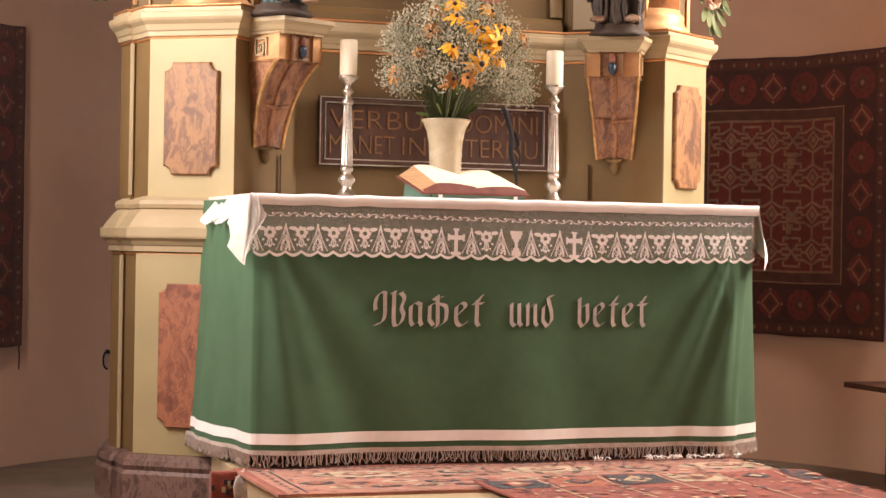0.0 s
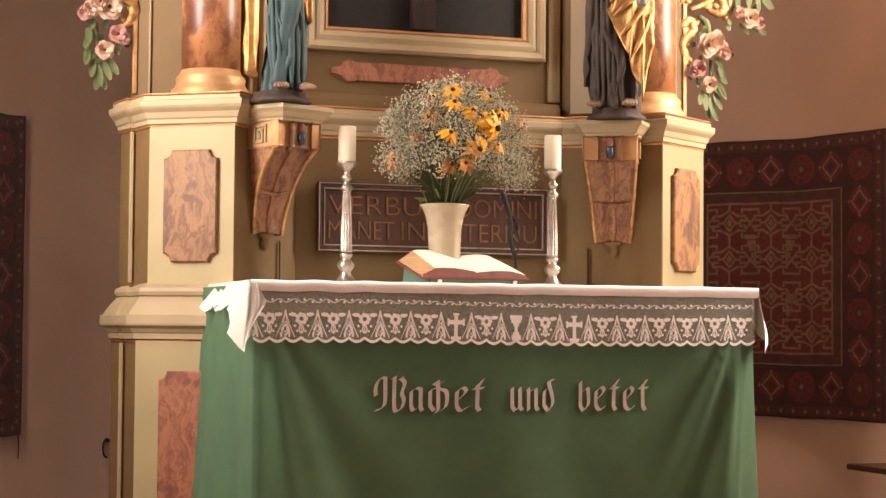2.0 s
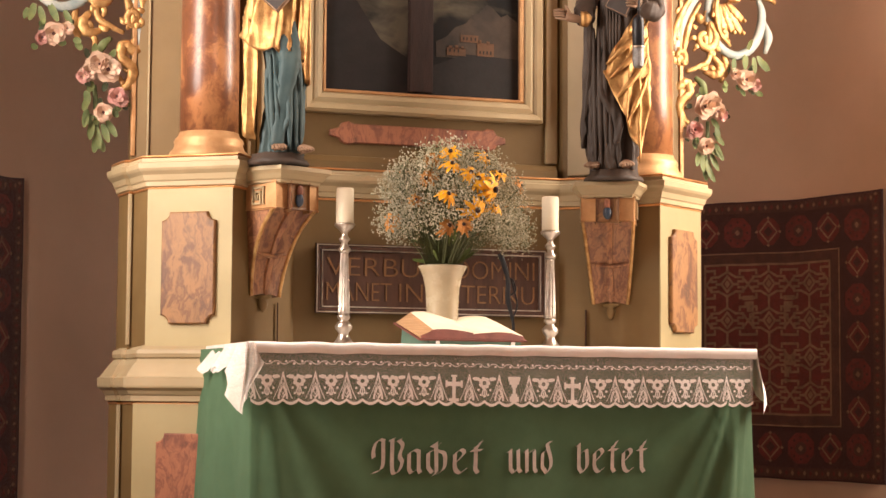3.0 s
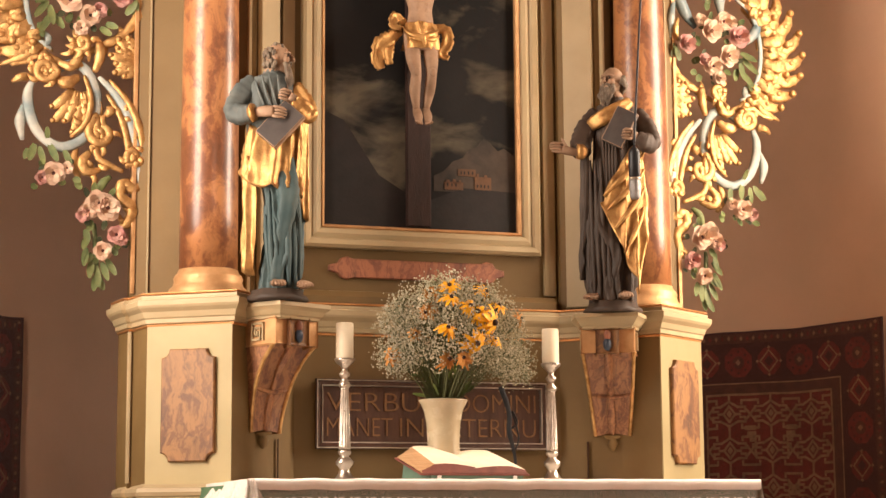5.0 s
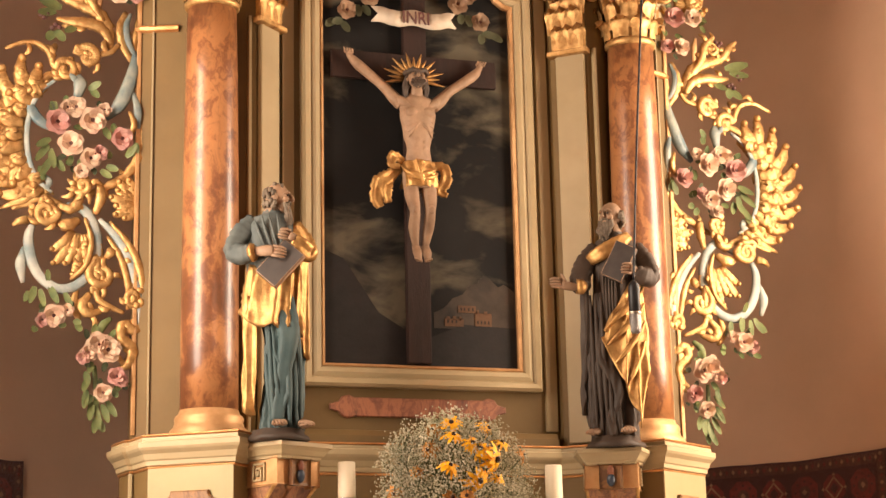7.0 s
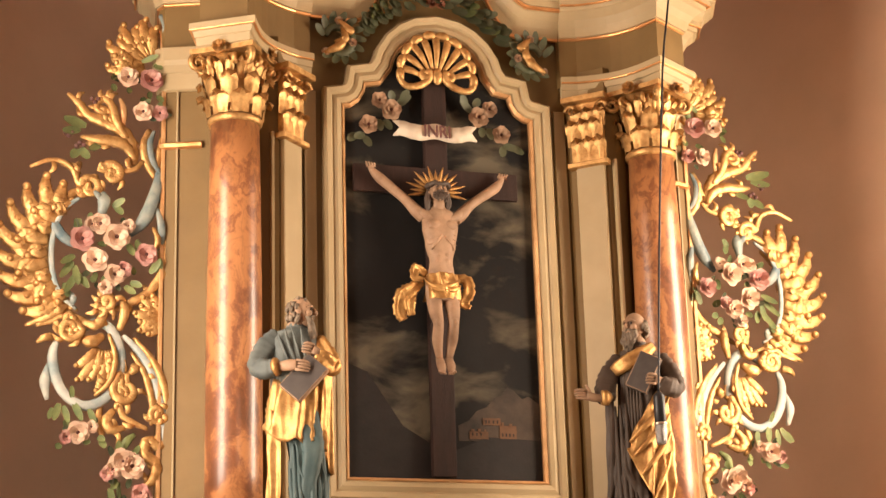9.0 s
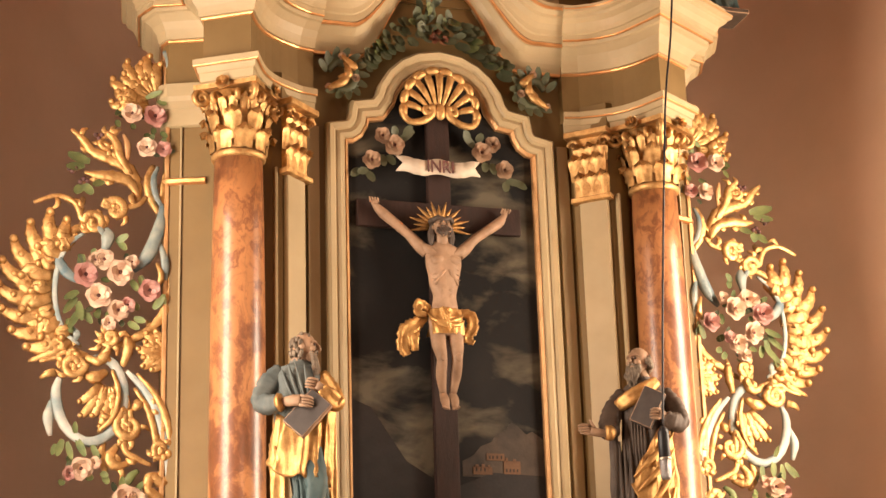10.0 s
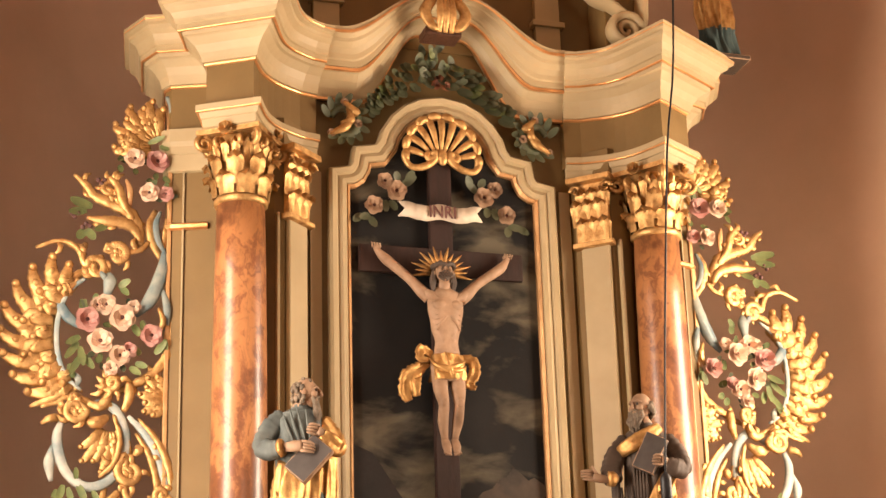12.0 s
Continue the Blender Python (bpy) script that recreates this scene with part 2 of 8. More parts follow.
def shell_walls():
    bm = bmesh.new()
    box(bm, -6.4, 6.4, -7.4, 9.8, -0.25, 0.0)
    tagged(part("floor", bm, FLOOR), "worn dark stone church floor", "floor", kind="structure")
    for name, x in (("wall_choir_left", -1), ("wall_choir_right", 1)):
        bm = bmesh.new()
        xa, xb = sorted((x * CH, x * (CH + 0.4)))
        wy = 6.2 if x > 0 else 6.4
        for y0, y1, z0, z1 in ((3.2, wy - 0.55, 0, 7), (wy + 0.55, 7.0, 0, 7), (wy - 0.55, wy + 0.55, 0, 1.55), (wy - 0.55, wy + 0.55, 4.35, 7)):
            box(bm, xa, xb, y0, y1, z0, z1)
        xc, xd = sorted((x * RA, x * CH))
        box(bm, xc, xd, 6.9, 7.0, 0, 7)
        tagged(part(name, bm, PLASTER), "tan plastered choir wall with a tall window opening", "wall", kind="structure")
        # unseen nave walls, added to close the room; openings made for the fill lamps
        bm = bmesh.new()
        xa, xb = sorted((x * 5.8, x * 6.2))
        for y0, y1, z0, z1 in ((-7, -0.3, 0, 7), (1.3, 3.2, 0, 7), (-0.3, 1.3, 0, 2.2), (-0.3, 1.3, 5.0, 7)):
            box(bm, xa, xb, y0, y1, z0, z1)
        xa, xb = sorted((x * CH, x * 6.2))
        box(bm, xa, xb, 3.2, 3.6, 0, 7)
        tagged(part("wall_nave_left" if x < 0 else "wall_nave_right", bm, PLASTER), "tan plastered nave wall, out of view, with an opening added for a fill lamp", "wall", kind="structure")
    # unseen rear wall; its opening is made for the added rear lamp
    bm = bmesh.new()
    for x0, x1, z0, z1 in ((-6.2, -0.5, 0, 7), (2.1, 6.2, 0, 7), (-0.5, 2.1, 0, 2.7), (-0.5, 2.1, 5.7, 7)):
        box(bm, x0, x1, -7.4, -7.0, z0, z1)
    tagged(part("wall_back", bm, PLASTER), "plastered rear wall of the nave, out of view, with an opening added for a fill lamp", "wall", kind="structure")
    # unseen ceiling, added to close the room for bounced light
    bm = bmesh.new()
    box(bm, -6.4, 6.4, -7.4, 6.9, 7.0, 7.3)
    tagged(part("ceiling", bm, PLASTER), "plain plastered church ceiling", "ceiling", kind="structure")


apse()
shell_walls()

# ---------------------------------------------------------------- more mesh helpers


def smooth_path(pts, n=6):
    """A rounded line through the points (any dimension)."""
    p = [Vector(q) for q in pts]
    p = [p[0] * 2 - p[1]] + p + [p[-1] * 2 - p[-2]]
    out = []
    for i in range(1, len(p) - 2):
        for k in range(n):
            t = k / n
            out.append(0.5 * (2 * p[i] + (p[i + 1] - p[i - 1]) * t + (2 * p[i - 1] - 5 * p[i] + 4 * p[i + 1] - p[i + 2]) * t * t
                              + (3 * p[i] - p[i - 1] - 3 * p[i + 1] + p[i + 2]) * t ** 3))
    return out + [p[-2]]


def tube(bm, pts, radii, seg=8, flat=1.0, slot=0, n=5, groove=0.0, lobes=0.0):
    """A tapered stem along a rounded line; flat squeezes it in depth, groove cuts a furrow along its front."""
    line = smooth_path(pts, n)
    rings = []
    m = len(line) - 1
    for i, p in enumerate(line):
        d = (line[min(i + 1, m)] - line[max(i - 1, 0)])
        d = d.normalized() if d.length > 1e-9 else Vector((0, 0, 1))
        front = Vector((0, -1, 0)) if abs(d.y) < 0.9 else Vector((1, 0, 0))
        side = d.cross(front).normalized()
        fr = side.cross(d)
        t = i / m * (len(radii) - 1)
        k = min(int(t), len(radii) - 2)
        r = radii[k] + (radii[k + 1] - radii[k]) * (t - k)
        r *= 1 + lobes * (abs(math.sin(1.25 * i)) - 0.5)
        ring = []
        for j in range(seg):
            a = 2 * math.pi * j / seg
            g = 1 - groove * max(0.0, math.sin(a)) ** 6
            ring.append(bm.verts.new(p + side * (r * math.cos(a)) + fr * (r * flat * math.sin(a) * g)))
        rings.append(ring)
    for a, b in zip(rings, rings[1:]):
        for j in range(seg):
            bm.faces.new((a[j], b[j], b[(j + 1) % seg], a[(j + 1) % seg])).material_index = slot
    bm.faces.new(rings[0]).material_index = slot
    bm.faces.new(list(reversed(rings[-1]))).material_index = slot
    return bm


def sweep_xz(bm, path, profile, y, closed=False, slot=0):
    """A moulding on an upright face: profile (across, out), path (x, z); across is to the left of the path's way, out is towards the nave."""
    n = len(path)
    rings = []
    for i in range(n):
        p = Vector(path[i])
        a = Vector(path[(i - 1) % n]) if closed or i else None
        b = Vector(path[(i + 1) % n]) if closed or i < n - 1 else None
        d1 = (p - a).normalized() if a is not None else (b - p).normalized()
        d2 = (b - p).normalized() if b is not None else d1
        s = Vector((-d1.y, d1.x)) + Vector((-d2.y, d2.x))
        s = s / max(0.5, s.length_squared / 2)
        rings.append([bm.verts.new((p.x + s.x * c, y - o, p.y + s.y * c)) for c, o in profile])
    k = len(profile)
    for i in range(n if closed else n - 1):
        a, b = rings[i], rings[(i + 1) % n]
        for j in range(k):
            bm.faces.new((a[j], a[(j + 1) % k], b[(j + 1) % k], b[j])).material_index = slot
    if not closed:
        bm.faces.new(rings[0])
        bm.faces.new(list(reversed(rings[-1])))
    bmesh.ops.recalc_face_normals(bm, faces=bm.faces)
    return bm


def slab(bm, outline, depth, m, bevel=0.0, slot=0):
    """A plate: outline (a, b) in its own plane, front at +depth along its normal, placed by m (axes a, b, normal)."""
    lo = [bm.verts.new(m @ Vector((a, b, 0))) for a, b in outline]
    k = len(outline)
    if bevel:
        cx, cz = sum(a for a, b in outline) / k, sum(b for a, b in outline) / k
        w = max(a for a, b in outline) - min(a for a, b in outline)
        h = max(b for a, b in outline) - min(b for a, b in outline)
        mid = [bm.verts.new(m @ Vector((a, b, depth - bevel))) for a, b in outline]
        hi = [bm.verts.new(m @ Vector((cx + (a - cx) * (1 - 2 * bevel / w), cz + (b - cz) * (1 - 2 * bevel / h), depth))) for a, b in outline]
        rows = [lo, mid, hi]
    else:
        rows = [lo, [bm.verts.new(m @ Vector((a, b, depth))) for a, b in outline]]
    for p, q in zip(rows, rows[1:]):
        for i in range(k):
            bm.faces.new((p[i], p[(i + 1) % k], q[(i + 1) % k], q[i])).material_index = slot
    bm.faces.new(rows[-1]).material_index = slot
    bm.faces.new(list(reversed(lo))).material_index = slot
    bmesh.ops.recalc_face_normals(bm, faces=bm.faces)
    return bm


def frame_on(p, q):
    """Axes of an upright face from plan point p to q, front to the right-hand side: a along it, b up, normal out."""
    p, q = Vector((*p, 0)), Vector((*q, 0))
    a = (q - p).normalized()
    nrm = Vector((a.y, -a.x, 0))
    return Matrix(((a.x, 0, nrm.x, p.x), (a.y, 0, nrm.y, p.y), (0, 1, 0, 0), (0, 0, 0, 1)))


def notched(a0, a1, b0, b1, r, ear=0.014):
    """A rectangle whose corners are cut out by quarter rounds with a small step."""
    out = []
    for cx, cz, t0 in ((a0, b0, 90), (a1, b0, 180), (a1, b1, 270), (a0, b1, 0)):
        sx, sz = (1 if cx == a0 else -1), (1 if cz == b0 else -1)
        arc = [(cx + r * math.cos(radians(t0 - 90 * k / 5)), cz + r * math.sin(radians(t0 - 90 * k / 5))) for k in range(6)]
        e1 = (arc[0][0] + (ear * sx if abs(arc[0][0] - cx) > 1e-6 else 0), arc[0][1] + (ear * sz if abs(arc[0][1] - cz) > 1e-6 else 0))
        out += [e1] + arc + [(arc[-1][0] + (ear * sx if abs(arc[-1][0] - cx) > 1e-6 else 0), arc[-1][1] + (ear * sz if abs(arc[-1][1] - cz) > 1e-6 else 0))]
    return out


def petal(bm, c, ax, ay, az, length, width, cup, slot=0, n=3, lift=0.0, root=None):
    """A petal or leaf blade from c along ax, broad along ay, curling towards az; root: a vertex that it grows from."""
    rows = []
    for i in range(n + 1):
        t = i / n
        w = width * math.sin(math.pi * (0.12 + 0.8 * t)) ** 0.7
        base = c + ax * (length * t) + az * (lift * length * t + cup * length * t * t)
        rows.append([bm.verts.new(base - ay * w / 2 + az * (0.12 * w)), bm.verts.new(base), bm.verts.new(base + ay * w / 2 + az * (0.12 * w))])
    faces = [bm.faces.new((a[j], a[j + 1], b[j + 1], b[j])) for a, b in zip(rows, rows[1:]) for j in range(2)]
    if root is not None:
        faces += [bm.faces.new((root, rows[0][j + 1], rows[0][j])) for j in range(2)]
    for f in faces:
        f.material_index, f.smooth = slot, True


def axes(nrm, spin=0.0):
    nrm = Vector(nrm).normalized()
    a = nrm.cross(Vector((0, 0, 1)))
    a = a.normalized() if a.length > 1e-3 else Vector((1, 0, 0))
    b = nrm.cross(a)
    return a * math.cos(spin) + b * math.sin(spin), b * math.cos(spin) - a * math.sin(spin), nrm


def rose(bm, c, r, nrm=(0, -1, 0), spin=0.0, slot=0, heart=1):
    """A carved rose: broad outer petals, cupped inner ones and a dark heart."""
    c = Vector(c)
    root = bm.verts.new(c)
    for ring, (k, rr, cup, lift) in enumerate(((5, 1.0, 0.12, 0.1), (5, 0.72, 0.45, 0.45), (4, 0.42, 0.8, 0.9))):
        for i in range(k):
            a, b, n = axes(nrm, spin + 2 * math.pi * (i + 0.5 * ring) / k)
            petal(bm, c + n * (0.1 * r * ring) + a * (0.1 * r), a, b, n, r * rr * 0.92, r * rr * 1.15, cup, slot, 3, lift, root)
    a, b, n = axes(nrm)
    ring = [bm.verts.new(c + n * (0.26 * r) + (a * math.cos(t) + b * math.sin(t)) * 0.17 * r) for t in (i * math.pi / 4 for i in range(8))]
    tip = bm.verts.new(c + n * (0.38 * r))
    for i in range(8):
        bm.faces.new((root, ring[(i + 1) % 8], ring[i])).material_index = heart
        bm.faces.new((tip, ring[i], ring[(i + 1) % 8])).material_index = heart


def leaf(bm, c, tip, width, nrm=(0, -1, 0), cup=0.15, slot=0, n=4):
    c, tip = Vector(c), Vector(tip)
    ax = (tip - c)
    length = ax.length
    ax = ax / length
    nz = Vector(nrm)
    ay = ax.cross(nz).normalized()
    petal(bm, c, ax, ay, ay.cross(ax).normalized() * (1 if ay.cross(ax).dot(nz) > 0 else -1), length, width, cup, slot, n, 0.1)


def words(text, size, material, m, extrude=0.002, width=1.0, bold=0.0, space=1.0, align="CENTER"):
    """A line of writing as a mesh bmesh, in the built-in font; m places it (x along, y up, z out)."""
    cu = bpy.data.curves.new("writing", "FONT")
    cu.body, cu.size, cu.extrude, cu.offset, cu.align_x, cu.space_character = text, size, extrude, bold, align, space
    cu.resolution_u = 4
    ob = bpy.data.objects.new("writing", cu)
    scene.collection.objects.link(ob)
    dg = bpy.context.evaluated_depsgraph_get()
    me = bpy.data.meshes.new_from_object(ob.evaluated_get(dg))
    bm = bmesh.new()
    bm.from_mesh(me)
    bmesh.ops.transform(bm, matrix=m @ Matrix.Diagonal((width, 1, 1, 1)), verts=bm.verts)
    bpy.data.objects.remove(ob)
    bpy.data.meshes.remove(me)
    bpy.data.curves.remove(cu)
    return bm


FRONT = Matrix(((1, 0, 0, 0), (0, 0, -1, 0), (0, 1, 0, 0), (0, 0, 0, 1)))   # x along, z up, facing the nave

# ---------------------------------------------------------------- retable: plan of one side, from the back edge to the middle
OUT = [(-1.26, 7.98), (-1.325, 7.71), (-1.302, 7.56), (-1.285, 7.56), (-1.253, 7.39)]
OUT_LOW = [(-1.29, 7.98), (-1.357, 7.67), (-1.338, 7.53), (-1.32, 7.53), (-1.302, 7.36)]
INN, INN_LOW = (-0.946, 7.17), (-0.93, 7.10)


def wing(start, end, n=6, bow=0.035):
    """The hollow face between the pedestal's inner corner and the middle panel."""
    a, b = Vector(start), Vector(end)
    d = (b - a)
    nrm = Vector((-d.y, d.x)).normalized()
    return [tuple(a + d * t + nrm * bow * math.sin(math.pi * t)) for t in (i / n for i in range(1, n + 1))]


HALF_PED = OUT + [INN] + wing(INN, (-0.61, 7.5), 5, 0.012)
PLAN_LOW = mirrored(OUT_LOW + [INN_LOW] + wing(INN_LOW, (-0.61, 7.46), 5, 0.012))
PLAN_PED = mirrored(HALF_PED)
retable = thing("altar_retable", "tall carved wooden altar retable painted cream, olive and gold", "altar", (0, 7.6, 0))


def stage(name, z0, z1, plan, material, label=""):
    bm = bmesh.new()
    prism(bm, plan, z0, z1)
    return part(name, bm, material, retable, label)


stage("lower_pedestal", 0.19, 1.05, PLAN_LOW, KHAKI)
stage("upper_pedestal", 1.05, 1.93, PLAN_PED, KHAKI)
bm = bmesh.new()
sweep(bm, PLAN_LOW, [(0.055, 0.0), (0.055, 0.12), (0.04, 0.135), (0.05, 0.155), (0.045, 0.175), (0.02, 0.195), (0.0, 0.2)])
part("plinth", bm, MARBLE_DARK, retable, "dark veined marble plinth")
bm = bmesh.new()
sweep(bm, PLAN_LOW, [(0.0, 1.015), (0.016, 1.018), (0.016, 1.04), (0.022, 1.045), (0.03, 1.06), (0.048, 1.072), (0.05, 1.08), (0.05, 1.112), (0.04, 1.116), (0.03, 1.13), (0.004, 1.165), (-0.02, 1.19),
                     (-0.012, 1.195), (-0.008, 1.21), (-0.014, 1.226), (-0.03, 1.23), (-0.05, 1.245)], back=-0.1)
part("pedestal_ledge", bm, CREAM, retable, "stepped cream ledge moulding")
bm = bmesh.new()
sweep(bm, PLAN_PED, [(0.0, 1.89), (0.014, 1.895), (0.016, 1.912), (0.022, 1.918), (0.03, 1.94), (0.046, 1.955), (0.052, 1.965), (0.054, 1.985), (0.048, 1.988),
                     (0.036, 1.992), (0.036, 2.006), (0.0, 2.01)])
part("pedestal_cornice", bm, CREAM, retable, "cream cornice moulding")


def bead(path, z, r=0.006, out=0.0, material=None, name="gilt_bead"):
    bm = bmesh.new()
    sweep(bm, path, [(out, z - r), (out + r, z - r * 0.6), (out + r * 1.3, z), (out + r, z + r * 0.6), (out, z + r)], back=out - 0.004)
    return part(name, bm, material or COPPER_LINE, retable)


bead(PLAN_PED, 1.886, 0.006)
bead(PLAN_PED, 2.014, 0.005, 0.03)
bead(PLAN_LOW, 1.008, 0.005)

# painted front boards of the pedestals with their raised marbled fields
for s in (-1, 1):
    for plan_a, plan_b, z0, z1, f0, f1 in (((-1.253, 7.39), INN, 1.24, 1.885, 1.33, 1.785), ((-1.302, 7.36), INN_LOW, 0.2, 1.01, 0.31, 0.89)):
        pa, pb = (plan_a, plan_b) if s < 0 else ((-plan_b[0], plan_b[1]), (-plan_a[0], plan_a[1]))
        m = frame_on(pa, pb)
        w = (Vector(pb) - Vector(pa)).length
        bm = bmesh.new()
        slab(bm, [(0, z0), (w, z0), (w, z1), (0, z1)], 0.006, m)
        board = part("pedestal_face", bm, GREENISH, retable, "pale olive painted board")
        bm = bmesh.new()
        e0 = (w - 0.236) / 2 + 0.003
        slab(bm, notched(e0, e0 + 0.236, f0, f1, 0.035), 0.026, m, 0.005)
        part("marbled_field", bm, MARBLE if z0 > 1 else MARBLE_RED, board, "raised marbled panel with notched corners")
    # pale strips on the outer steps: their lit edges put into the colour
    for (x, y), z0, z1 in (((-1.302, 7.557), 1.25, 1.88), ((-1.338, 7.527), 0.2, 1.0)):
        bm = bmesh.new()
        box(bm, s * x - 0.008, s * x + 0.008, y - 0.008, y + 0.008, z0, z1, 0.003)
        part("edge_strip", bm, CREAM, retable)

# ---- column stage: back boards, middle wall, pilasters
MID = 7.62
bm = bmesh.new()
box(bm, -0.66, 0.66, MID, 7.98, 1.93, 5.6)
part("middle_wall", bm, KHAKI, retable)
for s in (-1, 1):
    bm = bmesh.new()
    side = [(-1.25, 7.98), (-1.29, 7.66), (-1.275, 7.64), (-1.12, 7.58), (-0.84, 7.47), (-0.795, 7.46), (-0.66, 7.585), (-0.6, 7.98)]
    prism(bm, [(s * -x, y) for x, y in side], 1.93, 4.37)
    wallb = part("side_wall", bm, KHAKI, retable)
    bm = bmesh.new()
    x0 = s * 1.225
    box(bm, x0 - 0.003, x0 + 0.003, 7.606, 7.63, 2.05, 4.28)
    part("edge_strip", bm, CREAM, retable)
    bm = bmesh.new()
    x0 = s * 1.283
    box(bm, x0 - 0.009, x0 + 0.009, 7.63, 7.66, 2.05, 4.28, 0.003)
    part("gilt_edge", bm, GILT_MATT, retable)
    # cream pilaster on the slanting face
    pa, pb = (-0.80, 7.452), (-0.668, 7.575)
    if s > 0:
        pa, pb = (0.668, 7.575), (0.80, 7.452)
    m = frame_on(pa, pb)
    w = (Vector(pb) - Vector(pa)).length
    bm = bmesh.new()
    slab(bm, [(0.02, 2.04), (w - 0.02, 2.04), (w - 0.02, 3.9), (0.02, 3.9)], 0.022, m, 0.004)
    part("pilaster", bm, CREAM, retable, "flat cream pilaster")
    # cream strip along the pilaster: the bright, lit edge there put into colour
    bm = bmesh.new()
    box(bm, s * 0.826 - 0.007, s * 0.826 + 0.007, 7.435, 7.475, 2.05, 3.9, 0.003)
    part("edge_strip", bm, CREAM, retable)
    # short horizontal moulding on the outer board under the capital
    bm = bmesh.new()
    path = [(-1.295, 7.70), (-1.29, 7.645), (-1.275, 7.63), (-1.12, 7.57)]
    if s > 0:
        path = [(-x, y) for x, y in reversed(path)]
    sweep(bm, path, [(0.0, 3.845), (0.014, 3.85), (0.016, 3.865), (0.004, 3.875)])
    part("string_moulding", bm, COPPER_LINE, retable)
    bm = bmesh.new()
    sweep(bm, path, [(0.0, 4.12), (0.012, 4.125), (0.014, 4.2), (0.02, 4.205), (0.022, 4.24), (0.034, 4.26), (0.038, 4.32), (0.0, 4.33)])
    part("impost_moulding", bm, CREAM, retable)
    # narrow pale upright in the corner beside the picture
    bm = bmesh.new()
    box(bm, s * 0.615 - 0.028, s * 0.615 + 0.028, MID - 0.018, MID + 0.01, 2.1, 4.18, 0.004)
    part("corner_upright", bm, CREAM, retable)
    # column
    bm = bmesh.new()
    lathe(bm, s * 1.0, 7.42, [(0.16, 2.01), (0.166, 2.026), (0.163, 2.046), (0.148, 2.06), (0.142, 2.08), (0.146, 2.092), (0.14, 2.105), (0.128, 2.115), (0.124, 2.13)], 40)
    part("column_base", bm, GILT_MATT, retable, "worn gilded column base", smooth=True)
    bm = bmesh.new()
    lathe(bm, s * 1.0, 7.42, [(0.122, 2.13), (0.122, 2.4), (0.121, 2.8), (0.118, 3.2), (0.113, 3.6), (0.107, 3.9)], 48)
    part("column", bm, COLUMN_MARBLE, retable, "orange marbled column shaft", smooth=True)


def acanthus(bm, c, ang, r, z, h, w, curl=0.5):
    """One leaf of a capital: it hugs the bell and rolls over at its tip, with a rib and lobed edges."""
    rows = []
    for i in range(7):
        t = i / 6
        out = r + 0.012 + 0.03 * t * t + (0.035 * curl * max(0, t - 0.7) / 0.3)
        zz = z + h * (t if t < 0.85 else 0.85 - (t - 0.85) * 0.9)
        ww = w * (0.75 + 0.35 * math.sin(math.pi * t) + 0.12 * math.cos(9 * t)) * (1 if i < 6 else 0.5)
        rows.append([bm.verts.new((c[0] + (out + (0.01 if j == 2 else 0.0)) * math.cos(ang + (j - 2) * ww / 4 / out),
                                   c[1] + (out + (0.01 if j == 2 else 0.0)) * math.sin(ang + (j - 2) * ww / 4 / out), zz - 0.012 * abs(j - 2) * t)) for j in range(5)])
    for a, b in zip(rows, rows[1:]):
        for j in range(4):
            bm.faces.new((a[j], a[j + 1], b[j + 1], b[j]))


def volute(bm, c, ang, r0, z, size):
    """A rolled horn of a capital, standing in the upright plane through the axis."""
    pts = []
    for i in range(15):
        t = i / 14
        a = radians(-90 + 520 * t)
        q = size * (1 - 0.8 * t)
        pts.append((r0 + size * 0.2 + q * math.cos(a), z - size + q * math.sin(a) * -1))
    pts = [(r0 - size * 1.1, z - size * 2.6), (r0 - size * 0.7, z - size * 0.9)] + pts
    tube(bm, [(c[0] + p * math.cos(ang), c[1] + p * math.sin(ang), q) for p, q in pts], [0.008, 0.014, 0.013, 0.011, 0.007], 6, 1.0, n=2)


